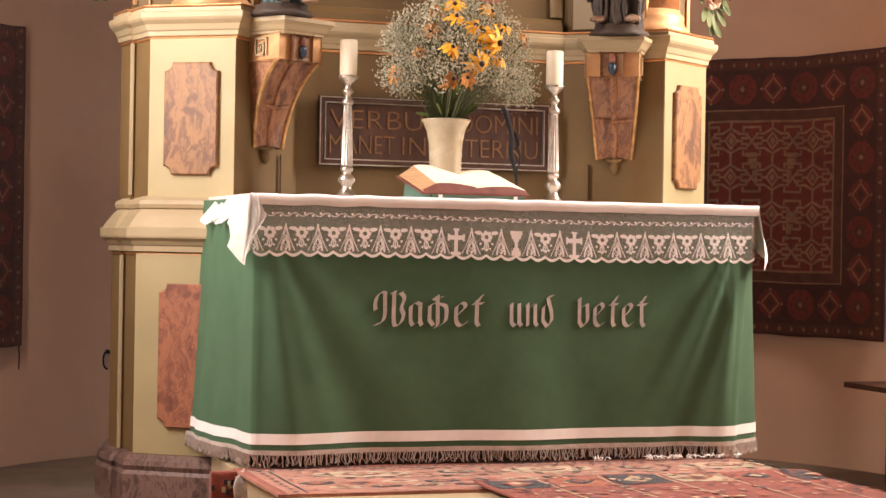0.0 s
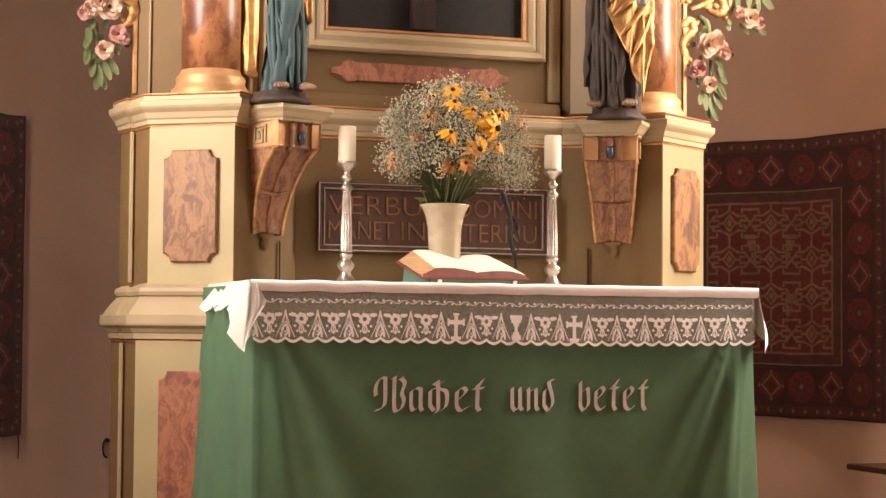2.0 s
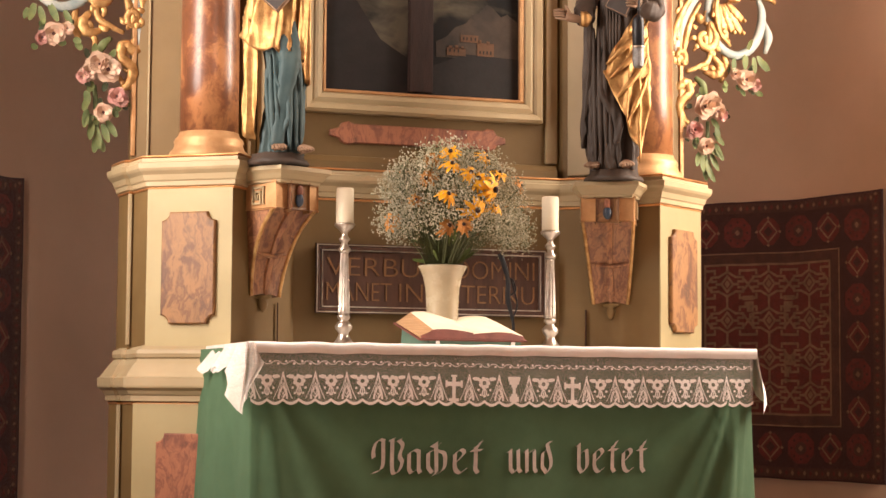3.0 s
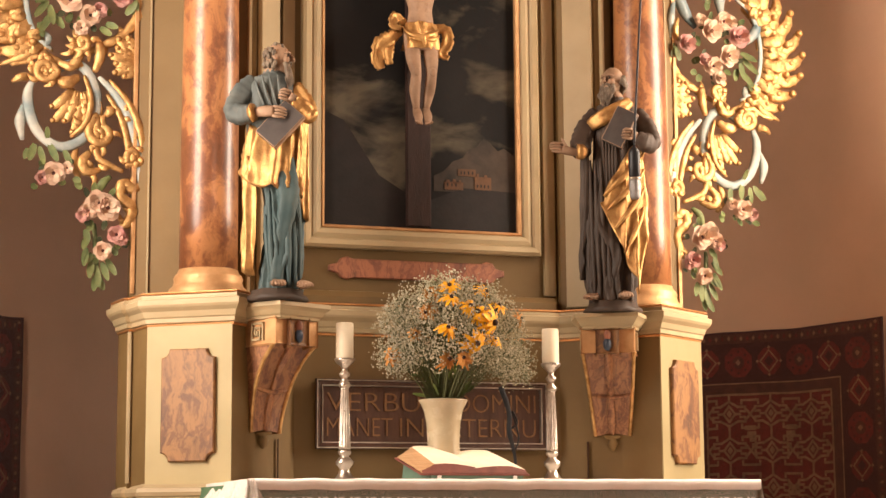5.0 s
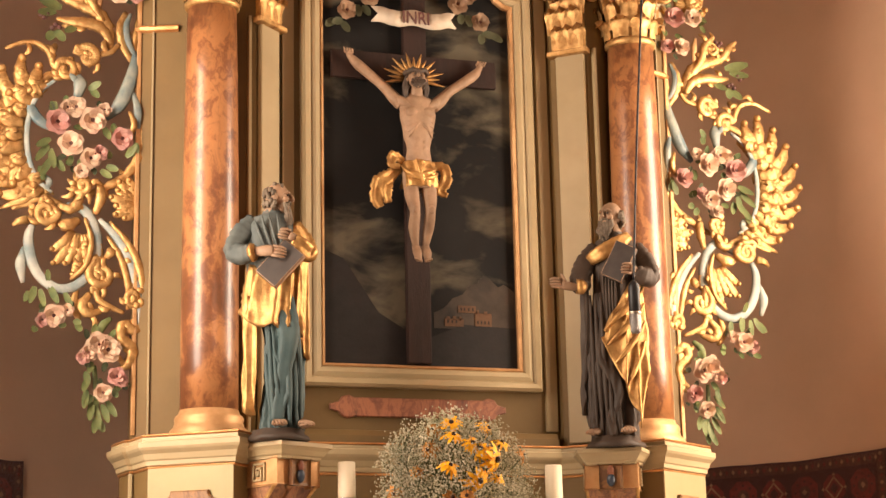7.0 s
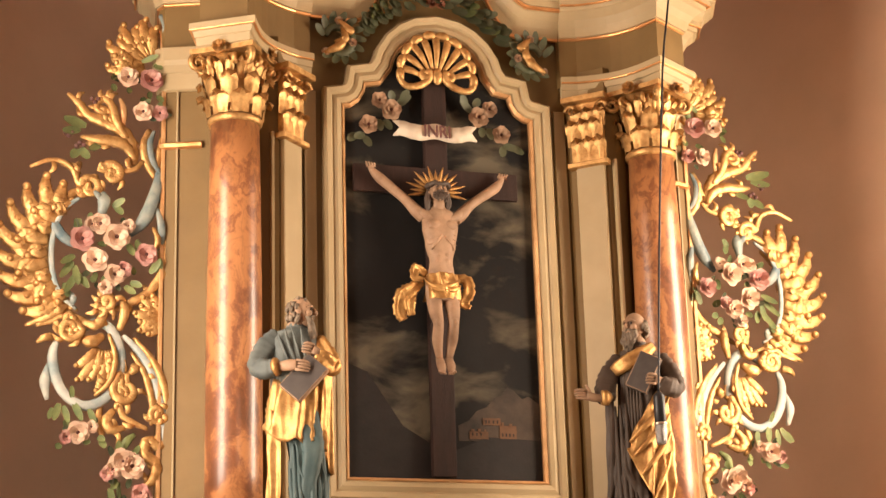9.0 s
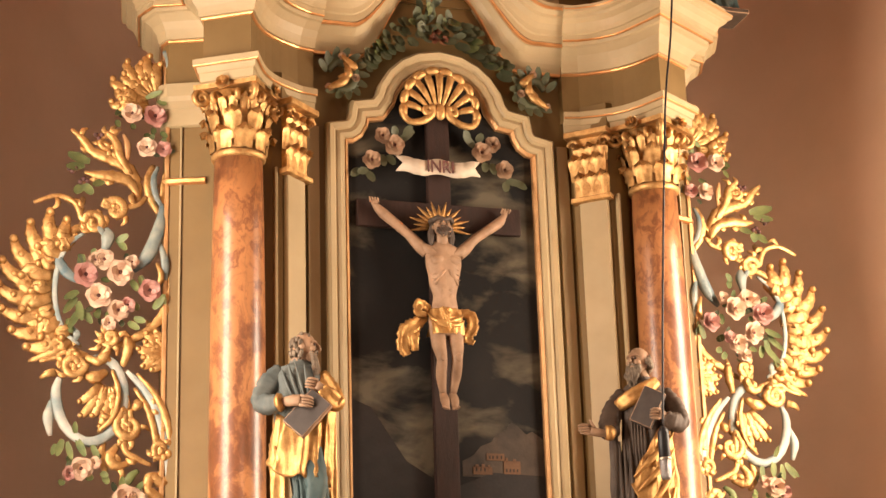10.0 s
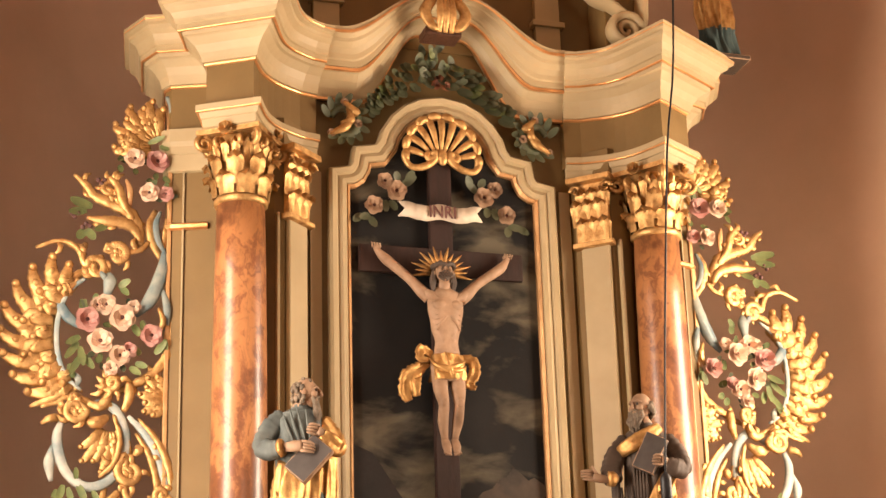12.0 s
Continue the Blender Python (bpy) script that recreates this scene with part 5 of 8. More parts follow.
for du, z, dy, r, kind in ((-0.04, 2.02, -0.16, 0.045, 0), (-0.055, 1.962, -0.22, 0.045, 0), (0.045, 1.905, -0.25, 0.05, 0), (0.015, 1.93, -0.24, 0.042, 0), (0.105, 1.862, -0.26, 0.062, 0), (0.03, 1.778, -0.27, 0.055, 0), (-0.09, 1.835, -0.27, 0.042, 0),
                           (0.155, 1.94, -0.2, 0.04, 0), (0.11, 2.0, -0.17, 0.04, 0), (0.12, 1.80, -0.24, 0.035, 0), (0.29, 1.905, -0.1, 0.036, 1), (-0.075, 1.715, -0.24, 0.04, 1), (-0.155, 1.905, -0.2, 0.04, 1), (-0.265, 1.74, -0.1, 0.04, 1),
                           (-0.19, 1.82, -0.18, 0.03, 1), (-0.02, 1.72, -0.26, 0.035, 1), (-0.115, 1.995, -0.14, 0.038, 1)):
    nr = Vector((du * 2.4 + rng.uniform(-0.7, 0.5), -0.8, (z - 1.85) * 1.8 + rng.uniform(-0.2, 0.9)))
    coneflower(VX + 0.01 + du, VY + dy * 1.12, z, r * 1.0, nr, FADED if kind else YELLOW, 0.7 if kind else 0.55)
# filler: sprays of tiny pale buds on hair-thin stalks
vs, fs, sv, sf = [], [], [], []
for i in range(620):
    th, ph = rng.uniform(0, 2 * math.pi), math.acos(rng.uniform(-0.45, 1))
    rr = rng.uniform(0.55, 1.0) ** 0.6
    hx, hz = 0.305, 0.275
    c = Vector((VX + 0.015 + hx * rr * math.sin(ph) * math.cos(th), VY - 0.07 + 0.25 * rr * math.sin(ph) * math.sin(th), 1.80 + hz * rr * math.cos(ph)))
    if rng.random() < 0.1:
        c = Vector((VX + rng.uniform(0.24, 0.36), VY - rng.uniform(-0.05, 0.15), rng.uniform(1.66, 1.80)))
    base = Vector((VX + rng.uniform(-0.05, 0.05), VY + rng.uniform(-0.05, 0.05), 1.56))
    mid = base.lerp(c, 0.55) + Vector((0, 0, 0.03))
    for p, q in ((base, mid), (mid, c)):
        k = len(sv)
        for o in ((0.0007, 0, 0), (-0.0007, 0, 0), (0, 0.0007, 0)):
            sv.append(p + Vector(o))
        for o in ((0.0007, 0, 0), (-0.0007, 0, 0), (0, 0.0007, 0)):
            sv.append(q + Vector(o))
        sf += [(k, k + 1, k + 4, k + 3), (k + 1, k + 2, k + 5, k + 4), (k + 2, k, k + 3, k + 5)]
    for j in range(27):
        b = c + Vector((rng.gauss(0, 0.022), rng.gauss(0, 0.022), rng.gauss(0, 0.02)))
        r = rng.uniform(0.0022, 0.0048)
        k = len(vs)
        vs += [b + Vector((r, 0, 0)), b + Vector((-r, 0, 0)), b + Vector((0, r, 0)), b + Vector((0, -r, 0)), b + Vector((0, 0, r)), b + Vector((0, 0, -r))]
        fs += [(k, k + 2, k + 4), (k + 2, k + 1, k + 4), (k + 1, k + 3, k + 4), (k + 3, k, k + 4), (k + 2, k, k + 5), (k + 1, k + 2, k + 5), (k + 3, k + 1, k + 5), (k, k + 3, k + 5)]
        if j % 3 == 0:
            k = len(sv)
            sv += [c + Vector((0.0006, 0, -0.02)), c + Vector((-0.0006, 0, -0.02)), b + Vector((-0.0005, 0, 0)), b + Vector((0.0005, 0, 0))]
            sf.append((k, k + 1, k + 2, k + 3))
for nm, v, f, mt, lb in (("filler_blossom", vs, fs, FILL, "tiny pale dried blossoms"), ("filler_stalk", sv, sf, STEM, "hair-thin green stalks")):
    me = bpy.data.meshes.new(nm)
    me.from_pydata(v, [], f)
    me.materials.append(mt)
    ob = new(nm, me)
    ob.parent = bouquet
    ob.matrix_parent_inverse = Matrix.Translation(-bouquet.location)
    tagged(ob, lb, kind="stuff")
LEAF = mat("green_leaf", (0.13, 0.17, 0.04), (0.08, 0.11, 0.025), 0.5, scale=20, bump=0.15)
for i in range(16):
    a = rng.uniform(0, 2 * math.pi)
    c = Vector((VX + 0.06 * math.cos(a), VY + 0.06 * math.sin(a), rng.uniform(1.58, 1.68)))
    bm = bmesh.new()
    leaf(bm, c, c + Vector((0.07 * math.cos(a), 0.07 * math.sin(a), rng.uniform(-0.02, 0.09))), 0.028, (math.cos(a) * 0.3, math.sin(a) * 0.3 - 0.5, 0.6))
    part("leaf", bm, LEAF, bouquet)

# ---- open book on a low green rest
PAPER = mat("book_paper", (0.80, 0.70, 0.54), (0.74, 0.63, 0.47), 0.85, scale=14, bump=0.05, stain=0.06, spec=0.2)
PAGE_EDGE = mat("page_edges", (0.50, 0.30, 0.15), (0.34, 0.19, 0.09), 0.8, scale=6, stretch=(1, 1, 60), bump=0.3)
RED_EDGE = mat("red_book_edge", (0.17, 0.055, 0.04), (0.12, 0.038, 0.028), 0.6, scale=20, bump=0.1)
REST = mat("green_book_rest", (0.10, 0.17, 0.12), (0.08, 0.14, 0.10), 0.7, scale=20, bump=0.15)
bk = Matrix.Translation((-0.075, 6.70, 1.262)) @ Matrix.Rotation(radians(3), 4, "Z") @ Matrix.Rotation(radians(14), 4, "X")
rest = thing("book_rest", "low sloping book rest covered in green cloth with white tapes", "book rest", (-0.075, 6.85, 1.24))
bm = bmesh.new()
prof = [(0.0, -0.022), (0.31, -0.13), (0.31, -0.006), (0.0, -0.002)]
vl = [[bm.verts.new(bk @ Vector((x, y, z))) for y, z in prof] for x in (-0.19, 0.20)]
bm.faces.new(vl[0])
bm.faces.new(list(reversed(vl[1])))
for j in range(4):
    bm.faces.new((vl[0][j], vl[0][(j + 1) % 4], vl[1][(j + 1) % 4], vl[1][j]))
bmesh.ops.recalc_face_normals(bm, faces=bm.faces)
part("wedge", bm, REST, rest)
for x in (-0.155, 0.165):
    bm = bmesh.new()
    box(bm, x - 0.008, x + 0.008, -0.004, 0.002, -0.024, 0.0, 0.001, bk)
    part("tape", bm, WHITE_CLOTH, rest)
book = thing("open_book", "thick open bible with brown fore-edge lying on a rest", "book", (-0.075, 6.85, 1.27))
bm = bmesh.new()
box(bm, -0.235, 0.225, -0.006, 0.30, -0.001, 0.006, 0.002, bk)
part("cover", bm, RED_EDGE, book, "dark red book cover")
for sgn in (-1, 1):
    bm = bmesh.new()
    half_w = 0.225 if sgn < 0 else 0.215
    thick = 0.042 if sgn < 0 else 0.03
    rows = []
    for i in range(13):
        t = i / 12
        x = sgn * half_w * t
        h = thick * (0.3 + 0.95 * math.sin(math.pi * min(1, 0.12 + 0.55 * t)) - 0.62 * max(0, t - 0.35) ** 1.5)
        if t > 0.74:                 # the leaves fan out into a slanting fore-edge
            h *= 1 - (0.92 if sgn < 0 else 0.55) * (t - 0.74) / 0.26
        rows.append([bm.verts.new(bk @ Vector((x, 0.0, 0.007))), bm.verts.new(bk @ Vector((x, 0.292, 0.007))), bm.verts.new(bk @ Vector((x, 0.292, 0.007 + h))), bm.verts.new(bk @ Vector((x, 0.012 + 0.3 * h, 0.007 + 0.55 * h + 0.006)))])
    for k, (a, b) in enumerate(zip(rows, rows[1:])):
        for j in range(4):
            f = bm.faces.new((a[j], a[(j + 1) % 4], b[(j + 1) % 4], b[j]))
            f.material_index = (2 if k > 8 and sgn < 0 else 0) if j == 2 else 1
    bm.faces.new(rows[-1]).material_index = 2
    bmesh.ops.recalc_face_normals(bm, faces=bm.faces)
    part("page_block", bm, [PAPER, RED_EDGE, PAGE_EDGE], book, "curved block of cream pages")

# ---- small black microphone on a bent stand behind the book
BLACK = mat("black_plastic", (0.012, 0.012, 0.014), (0.02, 0.02, 0.022), 0.4, scale=40, bump=0.1)
GREY_METAL = mat("grey_metal_mesh", (0.30, 0.29, 0.28), (0.18, 0.17, 0.17), 0.4, 0.8, scale=200, bump=0.4, bscale=400)
mic = thing("table_microphone", "slim black gooseneck microphone standing behind the book", "microphone", (0.30, 7.25, 1.24))
bm = bmesh.new()
lathe(bm, 0.30, 7.25, [(0.05, 1.24), (0.05, 1.25), (0.02, 1.258)], 20)
part("base", bm, BLACK, mic)
bm = bmesh.new()
tube(bm, [(0.30, 7.25, 1.25), (0.295, 7.25, 1.36), (0.272, 7.25, 1.46), (0.27, 7.25, 1.55), (0.235, 7.25, 1.655)], [0.007, 0.007, 0.012, 0.011, 0.013], 8)
part("gooseneck", bm, BLACK, mic, smooth=True)
bm = bmesh.new()
tube(bm, [(0.272, 7.25, 1.47), (0.305, 7.24, 1.50), (0.285, 7.25, 1.55), (0.31, 7.24, 1.44), (0.29, 7.25, 1.37)], [0.004, 0.004], 6)
part("cable", bm, BLACK, mic, smooth=True)

# ---- microphone hanging from the vault on its cable
hm = thing("hanging_microphone", "small black and grey microphone hanging on a thin cable", "microphone", (0.58, 6.6, 2.4))
bm = bmesh.new()
lathe(bm, 0.585, 6.6, [(0.018, 2.455), (0.024, 2.46), (0.024, 2.56), (0.02, 2.575), (0.006, 2.59)], 20)
part("body", bm, BLACK, hm, smooth=True)
bm = bmesh.new()
lathe(bm, 0.585, 6.6, [(0.016, 2.372), (0.022, 2.38), (0.0235, 2.40), (0.0235, 2.455), (0.02, 2.457)], 20)
part("grille", bm, GREY_METAL, hm, smooth=True)
bm = bmesh.new()
lathe(bm, 0.585, 6.6, [(0.0245, 2.45), (0.0265, 2.455), (0.0245, 2.46)], 20)
part("ring", bm, SILVER, hm, smooth=True)
bm = bmesh.new()
tube(bm, [(0.585, 6.6, 2.585), (0.60, 6.6, 2.8), (0.63, 6.6, 3.2), (0.70, 6.6, 4.0), (0.784, 6.6, 4.74), (0.86, 6.6, 7.06)], [0.005, 0.005], 6)
part("cable", bm, BLACK, hm, smooth=True)
# ---------------------------------------------------------------- carved figures (plain shapes)
SKIN = mat("painted_skin", (0.34, 0.215, 0.135), (0.19, 0.112, 0.066), 0.6, scale=12, bump=0.1, stain=0.2)
TEAL = mat("blue_green_robe", (0.035, 0.062, 0.065), (0.065, 0.095, 0.092), 0.6, scale=10, bump=0.15, stain=0.3)
GREYBLUE = mat("grey_blue_robe", (0.10, 0.11, 0.10), (0.055, 0.066, 0.066), 0.6, scale=10, bump=0.15, stain=0.3)
DARKROBE = mat("dark_robe", (0.040, 0.026, 0.018), (0.066, 0.046, 0.034), 0.6, scale=10, bump=0.15, stain=0.3)
HAIR = mat("grey_brown_hair", (0.08, 0.056, 0.038), (0.21, 0.165, 0.12), 0.7, scale=30, bump=0.6, bscale=90)
BOOKDARK = mat("dark_carved_book", (0.06, 0.05, 0.045), (0.04, 0.033, 0.03), 0.4, scale=15, bump=0.1)
ROSE = mat("rose_paint", (0.66, 0.50, 0.36), (0.58, 0.36, 0.26), 0.45, scale=22, bump=0.15, stain=0.2)
PINK = mat("deep_pink_paint", (0.42, 0.18, 0.16), (0.58, 0.36, 0.30), 0.45, scale=22, bump=0.15, stain=0.2)
LEAFP = mat("olive_leaf_paint", (0.17, 0.19, 0.07), (0.10, 0.13, 0.055), 0.5, scale=20, bump=0.2, stain=0.3)
LEAFD = mat("dark_leaf_paint", (0.07, 0.085, 0.045), (0.10, 0.10, 0.06), 0.5, scale=16, bump=0.2, stain=0.3)
SASH = mat("pale_blue_paint", (0.30, 0.31, 0.26), (0.07, 0.125, 0.15), 0.5, scale=9, bump=0.15, stain=0.3, coat=0.2)
SILVERED = mat("silvered_paint", (0.47, 0.455, 0.39), (0.20, 0.26, 0.26), 0.5, 0.1, scale=9, bump=0.15, stain=0.3)
HEARTD = mat("dark_heart_paint", (0.12, 0.05, 0.045), (0.08, 0.035, 0.03), 0.5, scale=20)


def loft(bm, rows, pick, seg=96, n=11):
    """A draped body: rows (z, x, y, half width, half depth, fold depth) with sharp hanging folds; pick(angle, z) names the material slot."""
    pts = []
    for a, b in zip(rows, rows[1:]):
        for k in range(n):
            t = k / n
            t2 = t * t * (3 - 2 * t)
            pts.append([a[0] + (b[0] - a[0]) * t] + [p + (q - p) * t2 for p, q in zip(a[1:], b[1:])])
    pts.append(list(rows[-1]))
    rings = []
    for z, x, y, rx, ry, fd in pts:
        ring = []
        for i in range(seg):
            th = 2 * math.pi * i / seg
            w = th + 0.5 * noise.noise((math.cos(th) * 1.5, math.sin(th) * 1.5, z * 4 + x)) + 0.9 * (z - 2.4)
            ridge = 1 - 2 * abs(math.sin(3.5 * w)) ** 0.8
            f = 1 + 1.35 * fd * (0.75 * ridge + 0.5 * math.sin(13 * w + 3 * z) * 0.6 + 1.1 * noise.noise((4 * math.cos(th), 4 * math.sin(th), 7 * z)))
            ring.append(bm.verts.new((x + rx * f * math.cos(th), y + ry * f * math.sin(th), z)))
        rings.append((z, ring))
    for (z, a), (_, b) in zip(rings, rings[1:]):
        for i in range(seg):
            f = bm.faces.new((a[i], a[(i + 1) % seg], b[(i + 1) % seg], b[i]))
            wob = 7 * noise.noise((i * 0.3, z * 9, 2))
            f.material_index, f.smooth = pick(math.degrees(2 * math.pi * (i + 0.5) / seg) + wob, z + 0.02 * noise.noise((i * 0.25, 1, 4))), True
    bm.faces.new(list(reversed(rings[0][1])))
    bm.faces.new(rings[-1][1])


def ball(bm, c, r, slot, stretch=(1, 1, 1), rough=0.0):
    s = bmesh.ops.create_uvsphere(bm, u_segments=30 if rough else 16, v_segments=20 if rough else 10, radius=r, matrix=Matrix.Translation(c) @ Matrix.Diagonal((*stretch, 1)))
    for v in s["verts"]:
        if rough:
            v.co += (v.co - Vector(c)) * rough * (noise.noise(v.co * 70) + 0.5 * noise.noise(v.co * 160))
        for f in v.link_faces:
            f.material_index, f.smooth = slot, True


def head(bm, c, r, turn, bald=False, beard=2.2, tilt=0.0, hair=3):
    """A carved head: skull, brow, nose, cheeks and ears, curled hair and a beard of wavy locks."""
    c = Vector(c)
    d = Vector((math.cos(turn) * math.cos(tilt), math.sin(turn) * math.cos(tilt), math.sin(tilt)))
    side = Vector((-math.sin(turn), math.cos(turn), 0))
    up = d.cross(side)

    def at(f, l, u):
        return c + d * (f * r) + side * (l * r) + up * (u * r)
    ball(bm, at(-0.06, 0, 0.12), r * 0.95, 0, (0.92, 0.92, 1.02))
    ball(bm, at(0.28, 0, -0.32), r * 0.66, 0, (0.9, 0.9, 1.15))
    tube(bm, [at(0.82, 0, 0.34), at(0.98, 0, 0.08), at(1.08, 0, -0.14), at(0.84, 0, -0.22)], [r * 0.09, r * 0.12, r * 0.17, r * 0.1], 8, 1.0, 0, 3)
    for k in (-1, 1):
        tube(bm, [at(0.86, 0.08 * k, 0.30), at(0.8, 0.36 * k, 0.36), at(0.58, 0.62 * k, 0.24)], [r * 0.08, r * 0.1, r * 0.06], 6, 1.0, 0, 3)
        ball(bm, at(0.76, 0.3 * k, 0.14), r * 0.1, 6)
        ball(bm, at(0.58, 0.4 * k, -0.16), r * 0.27, 0)
        ball(bm, at(-0.05, 0.88 * k, -0.05), r * 0.2, 0, (1.0, 0.6, 1.3))
    pick = random.Random(int(1000 * abs(c.x) + 7))
    for k in range(46):
        el = pick.uniform(-0.7, 0.3 if bald else 1.45)
        open_face = 0.5 if el > 0.85 else 1.45
        az = pick.uniform(open_face, 2 * math.pi - open_face)
        f, l, u = math.cos(az) * math.cos(el), math.sin(az) * math.cos(el), math.sin(el)
        p = at(0.98 * f - 0.08, 0.98 * l, u + 0.12)
        w = r * pick.uniform(0.14, 0.22)
        tube(bm, [p, p + up * (-0.25 * r) + side * (0.12 * r * math.sin(k)), p + up * (-0.42 * r) + d * (-0.05 * r) + side * (0.16 * r * math.cos(k))], [w * 0.7, w, w * 0.4], 6, 1.0, hair, 2)
    for k in range(20):
        l = -0.55 + 1.1 * (k % 7) / 6
        row = k // 7
        p = at(0.62 - 0.3 * l * l + 0.06 * row, l, -0.42 - 0.16 * row)
        ln = r * beard * (0.55 + 0.25 * row) * (1 - 0.55 * abs(l)) * pick.uniform(0.85, 1.1)
        sway = side * (0.14 * r * math.sin(2.1 * k))
        tube(bm, [p, p + up * (-0.4 * ln) + d * (0.18 * r) + sway, p + up * (-0.75 * ln) + d * (0.12 * r) - sway, p + up * -ln + d * (0.08 * r)], [r * 0.14, r * 0.17, r * 0.13, r * 0.04], 6, 1.0, hair, 3)
    for k in (-1, 1):
        tube(bm, [at(0.92, 0.04 * k, -0.3), at(0.84, 0.3 * k, -0.4), at(0.66, 0.46 * k, -0.6)], [r * 0.09, r * 0.1, r * 0.05], 6, 1.0, hair, 2)


def skirt(bm, cx, cy, spans, r0, r1, amp, folds, slot, ratio=0.8, n=16):
    """A hanging sheet of cloth round a body: spans of (angle, top height, hem height), its radius above and below, with deep uneven folds."""
    ang = [q[0] for q in spans]
    cols = 64
    faces = []
    for layer in (0.0, -0.007):
        grid = []
        for j in range(n + 1):
            t = j / n
            row = []
            for i in range(cols + 1):
                a = ang[0] + (ang[-1] - ang[0]) * i / cols
                top, hem = float(np.interp(a, ang, [q[1] for q in spans])), float(np.interp(a, ang, [q[2] for q in spans]))
                z = top + (hem - top) * t
                w = folds * radians(a) + 1.2 * noise.noise((a * 0.02, z * 3, cx * 9)) + 1.5 * t
                f = amp * (0.35 + 0.65 * t) * (1 - 2 * abs(math.sin(w)) ** 0.75 + 0.8 * noise.noise((a * 0.05, z * 8, 3)))
                r = r0 + (r1 - r0) * t + f + layer
                z += 0.5 * f * t
                row.append(bm.verts.new((cx + r * math.cos(radians(a)), cy + r * ratio * math.sin(radians(a)), z)))
            grid.append(row)
        faces.append(grid)
    out, inn = faces
    quads = [(out[j][i], out[j][i + 1], out[j + 1][i + 1], out[j + 1][i]) for j in range(n) for i in range(cols)]
    quads += [(inn[j][i], inn[j + 1][i], inn[j + 1][i + 1], inn[j][i + 1]) for j in range(n) for i in range(cols)]
    for i in range(cols):
        quads += [(out[n][i], out[n][i + 1], inn[n][i + 1], inn[n][i]), (out[0][i + 1], out[0][i], inn[0][i], inn[0][i + 1])]
    for j in range(n):
        quads += [(out[j][0], out[j + 1][0], inn[j + 1][0], inn[j][0]), (out[j + 1][cols], out[j][cols], inn[j][cols], inn[j + 1][cols])]
    for q in quads:
        bm.faces.new(q).material_index = slot


def fingers(bm, c, way, spread, ln, count=4, r=0.0065):
    """Slightly bent fingers from the knuckles at c."""
    c, way, spread = Vector(c), Vector(way).normalized(), Vector(spread).normalized()
    for k in range(count):
        p = c + spread * (0.0125 * (k - (count - 1) / 2))
        tube(bm, [p - way * 0.01, p + way * ln * 0.5 + Vector((0, -0.005, 0)), p + way * ln * (1 - 0.08 * abs(k - 1.3)) + Vector((0, 0.003, -0.002 * k))], [r, r * 0.95, r * 0.5], 6, 1.0, 0, 2)


def foot(bm, x, y, z, turn):
    for k in range(5):
        tube(bm, [(x, y + 0.03, z + 0.012), (x + 0.012 * (k - 2) + 0.02 * turn, y - 0.02, z + 0.006), (x + 0.011 * (k - 2) + 0.034 * turn, y - 0.045 + 0.004 * abs(k - 1), z)], [0.022, 0.011, 0.005], 6, 0.8, 0, 2)


def drapes(bm, x, y, rx, ry, bands, slot):
    """Raised folds: each band runs round the body from (angle, z) to (angle, z) with a sag, of the given radius."""
    for a0, z0, a1, z1, sag, rad in bands:
        pts = []
        for k in range(6):
            t = k / 5
            a = radians(a0 + (a1 - a0) * t)
            pts.append((x + rx * math.cos(a), y + ry * math.sin(a), z0 + (z1 - z0) * t - sag * math.sin(math.pi * t)))
        tube(bm, pts, [rad * 0.4, rad, rad * 1.1, rad * 0.4], 8, 0.9, slot, 4)


# the carving's gilding, darkened: dimmer light on the figures put into the colour
GILT_ROBE = mat("shaded_gold_robe", (0.54, 0.315, 0.115), (0.26, 0.125, 0.042), 0.44, 0.7, scale=22, bump=0.25, bscale=90, stain=0.25)
SLOTS = [SKIN, GILT_ROBE, TEAL, HAIR, GREYBLUE, BOOKDARK, DARKROBE]


def carve(bm, x, y, turn, tall, label):
    """Sets a figure built at the origin, facing -y, on its console."""
    bmesh.ops.transform(bm, matrix=Matrix.Translation((x, y, 2.019)) @ Matrix.Rotation(turn, 4, "Z") @ Matrix.Diagonal((1, 1, tall, 1)) @ Matrix.Translation((0, 0, -2.068)), verts=bm.verts)
    for f in bm.faces:
        f.smooth = f.material_index != 5
    tagged(part("carved_figure", bm, SLOTS), label, "statue", "figures on the consoles")


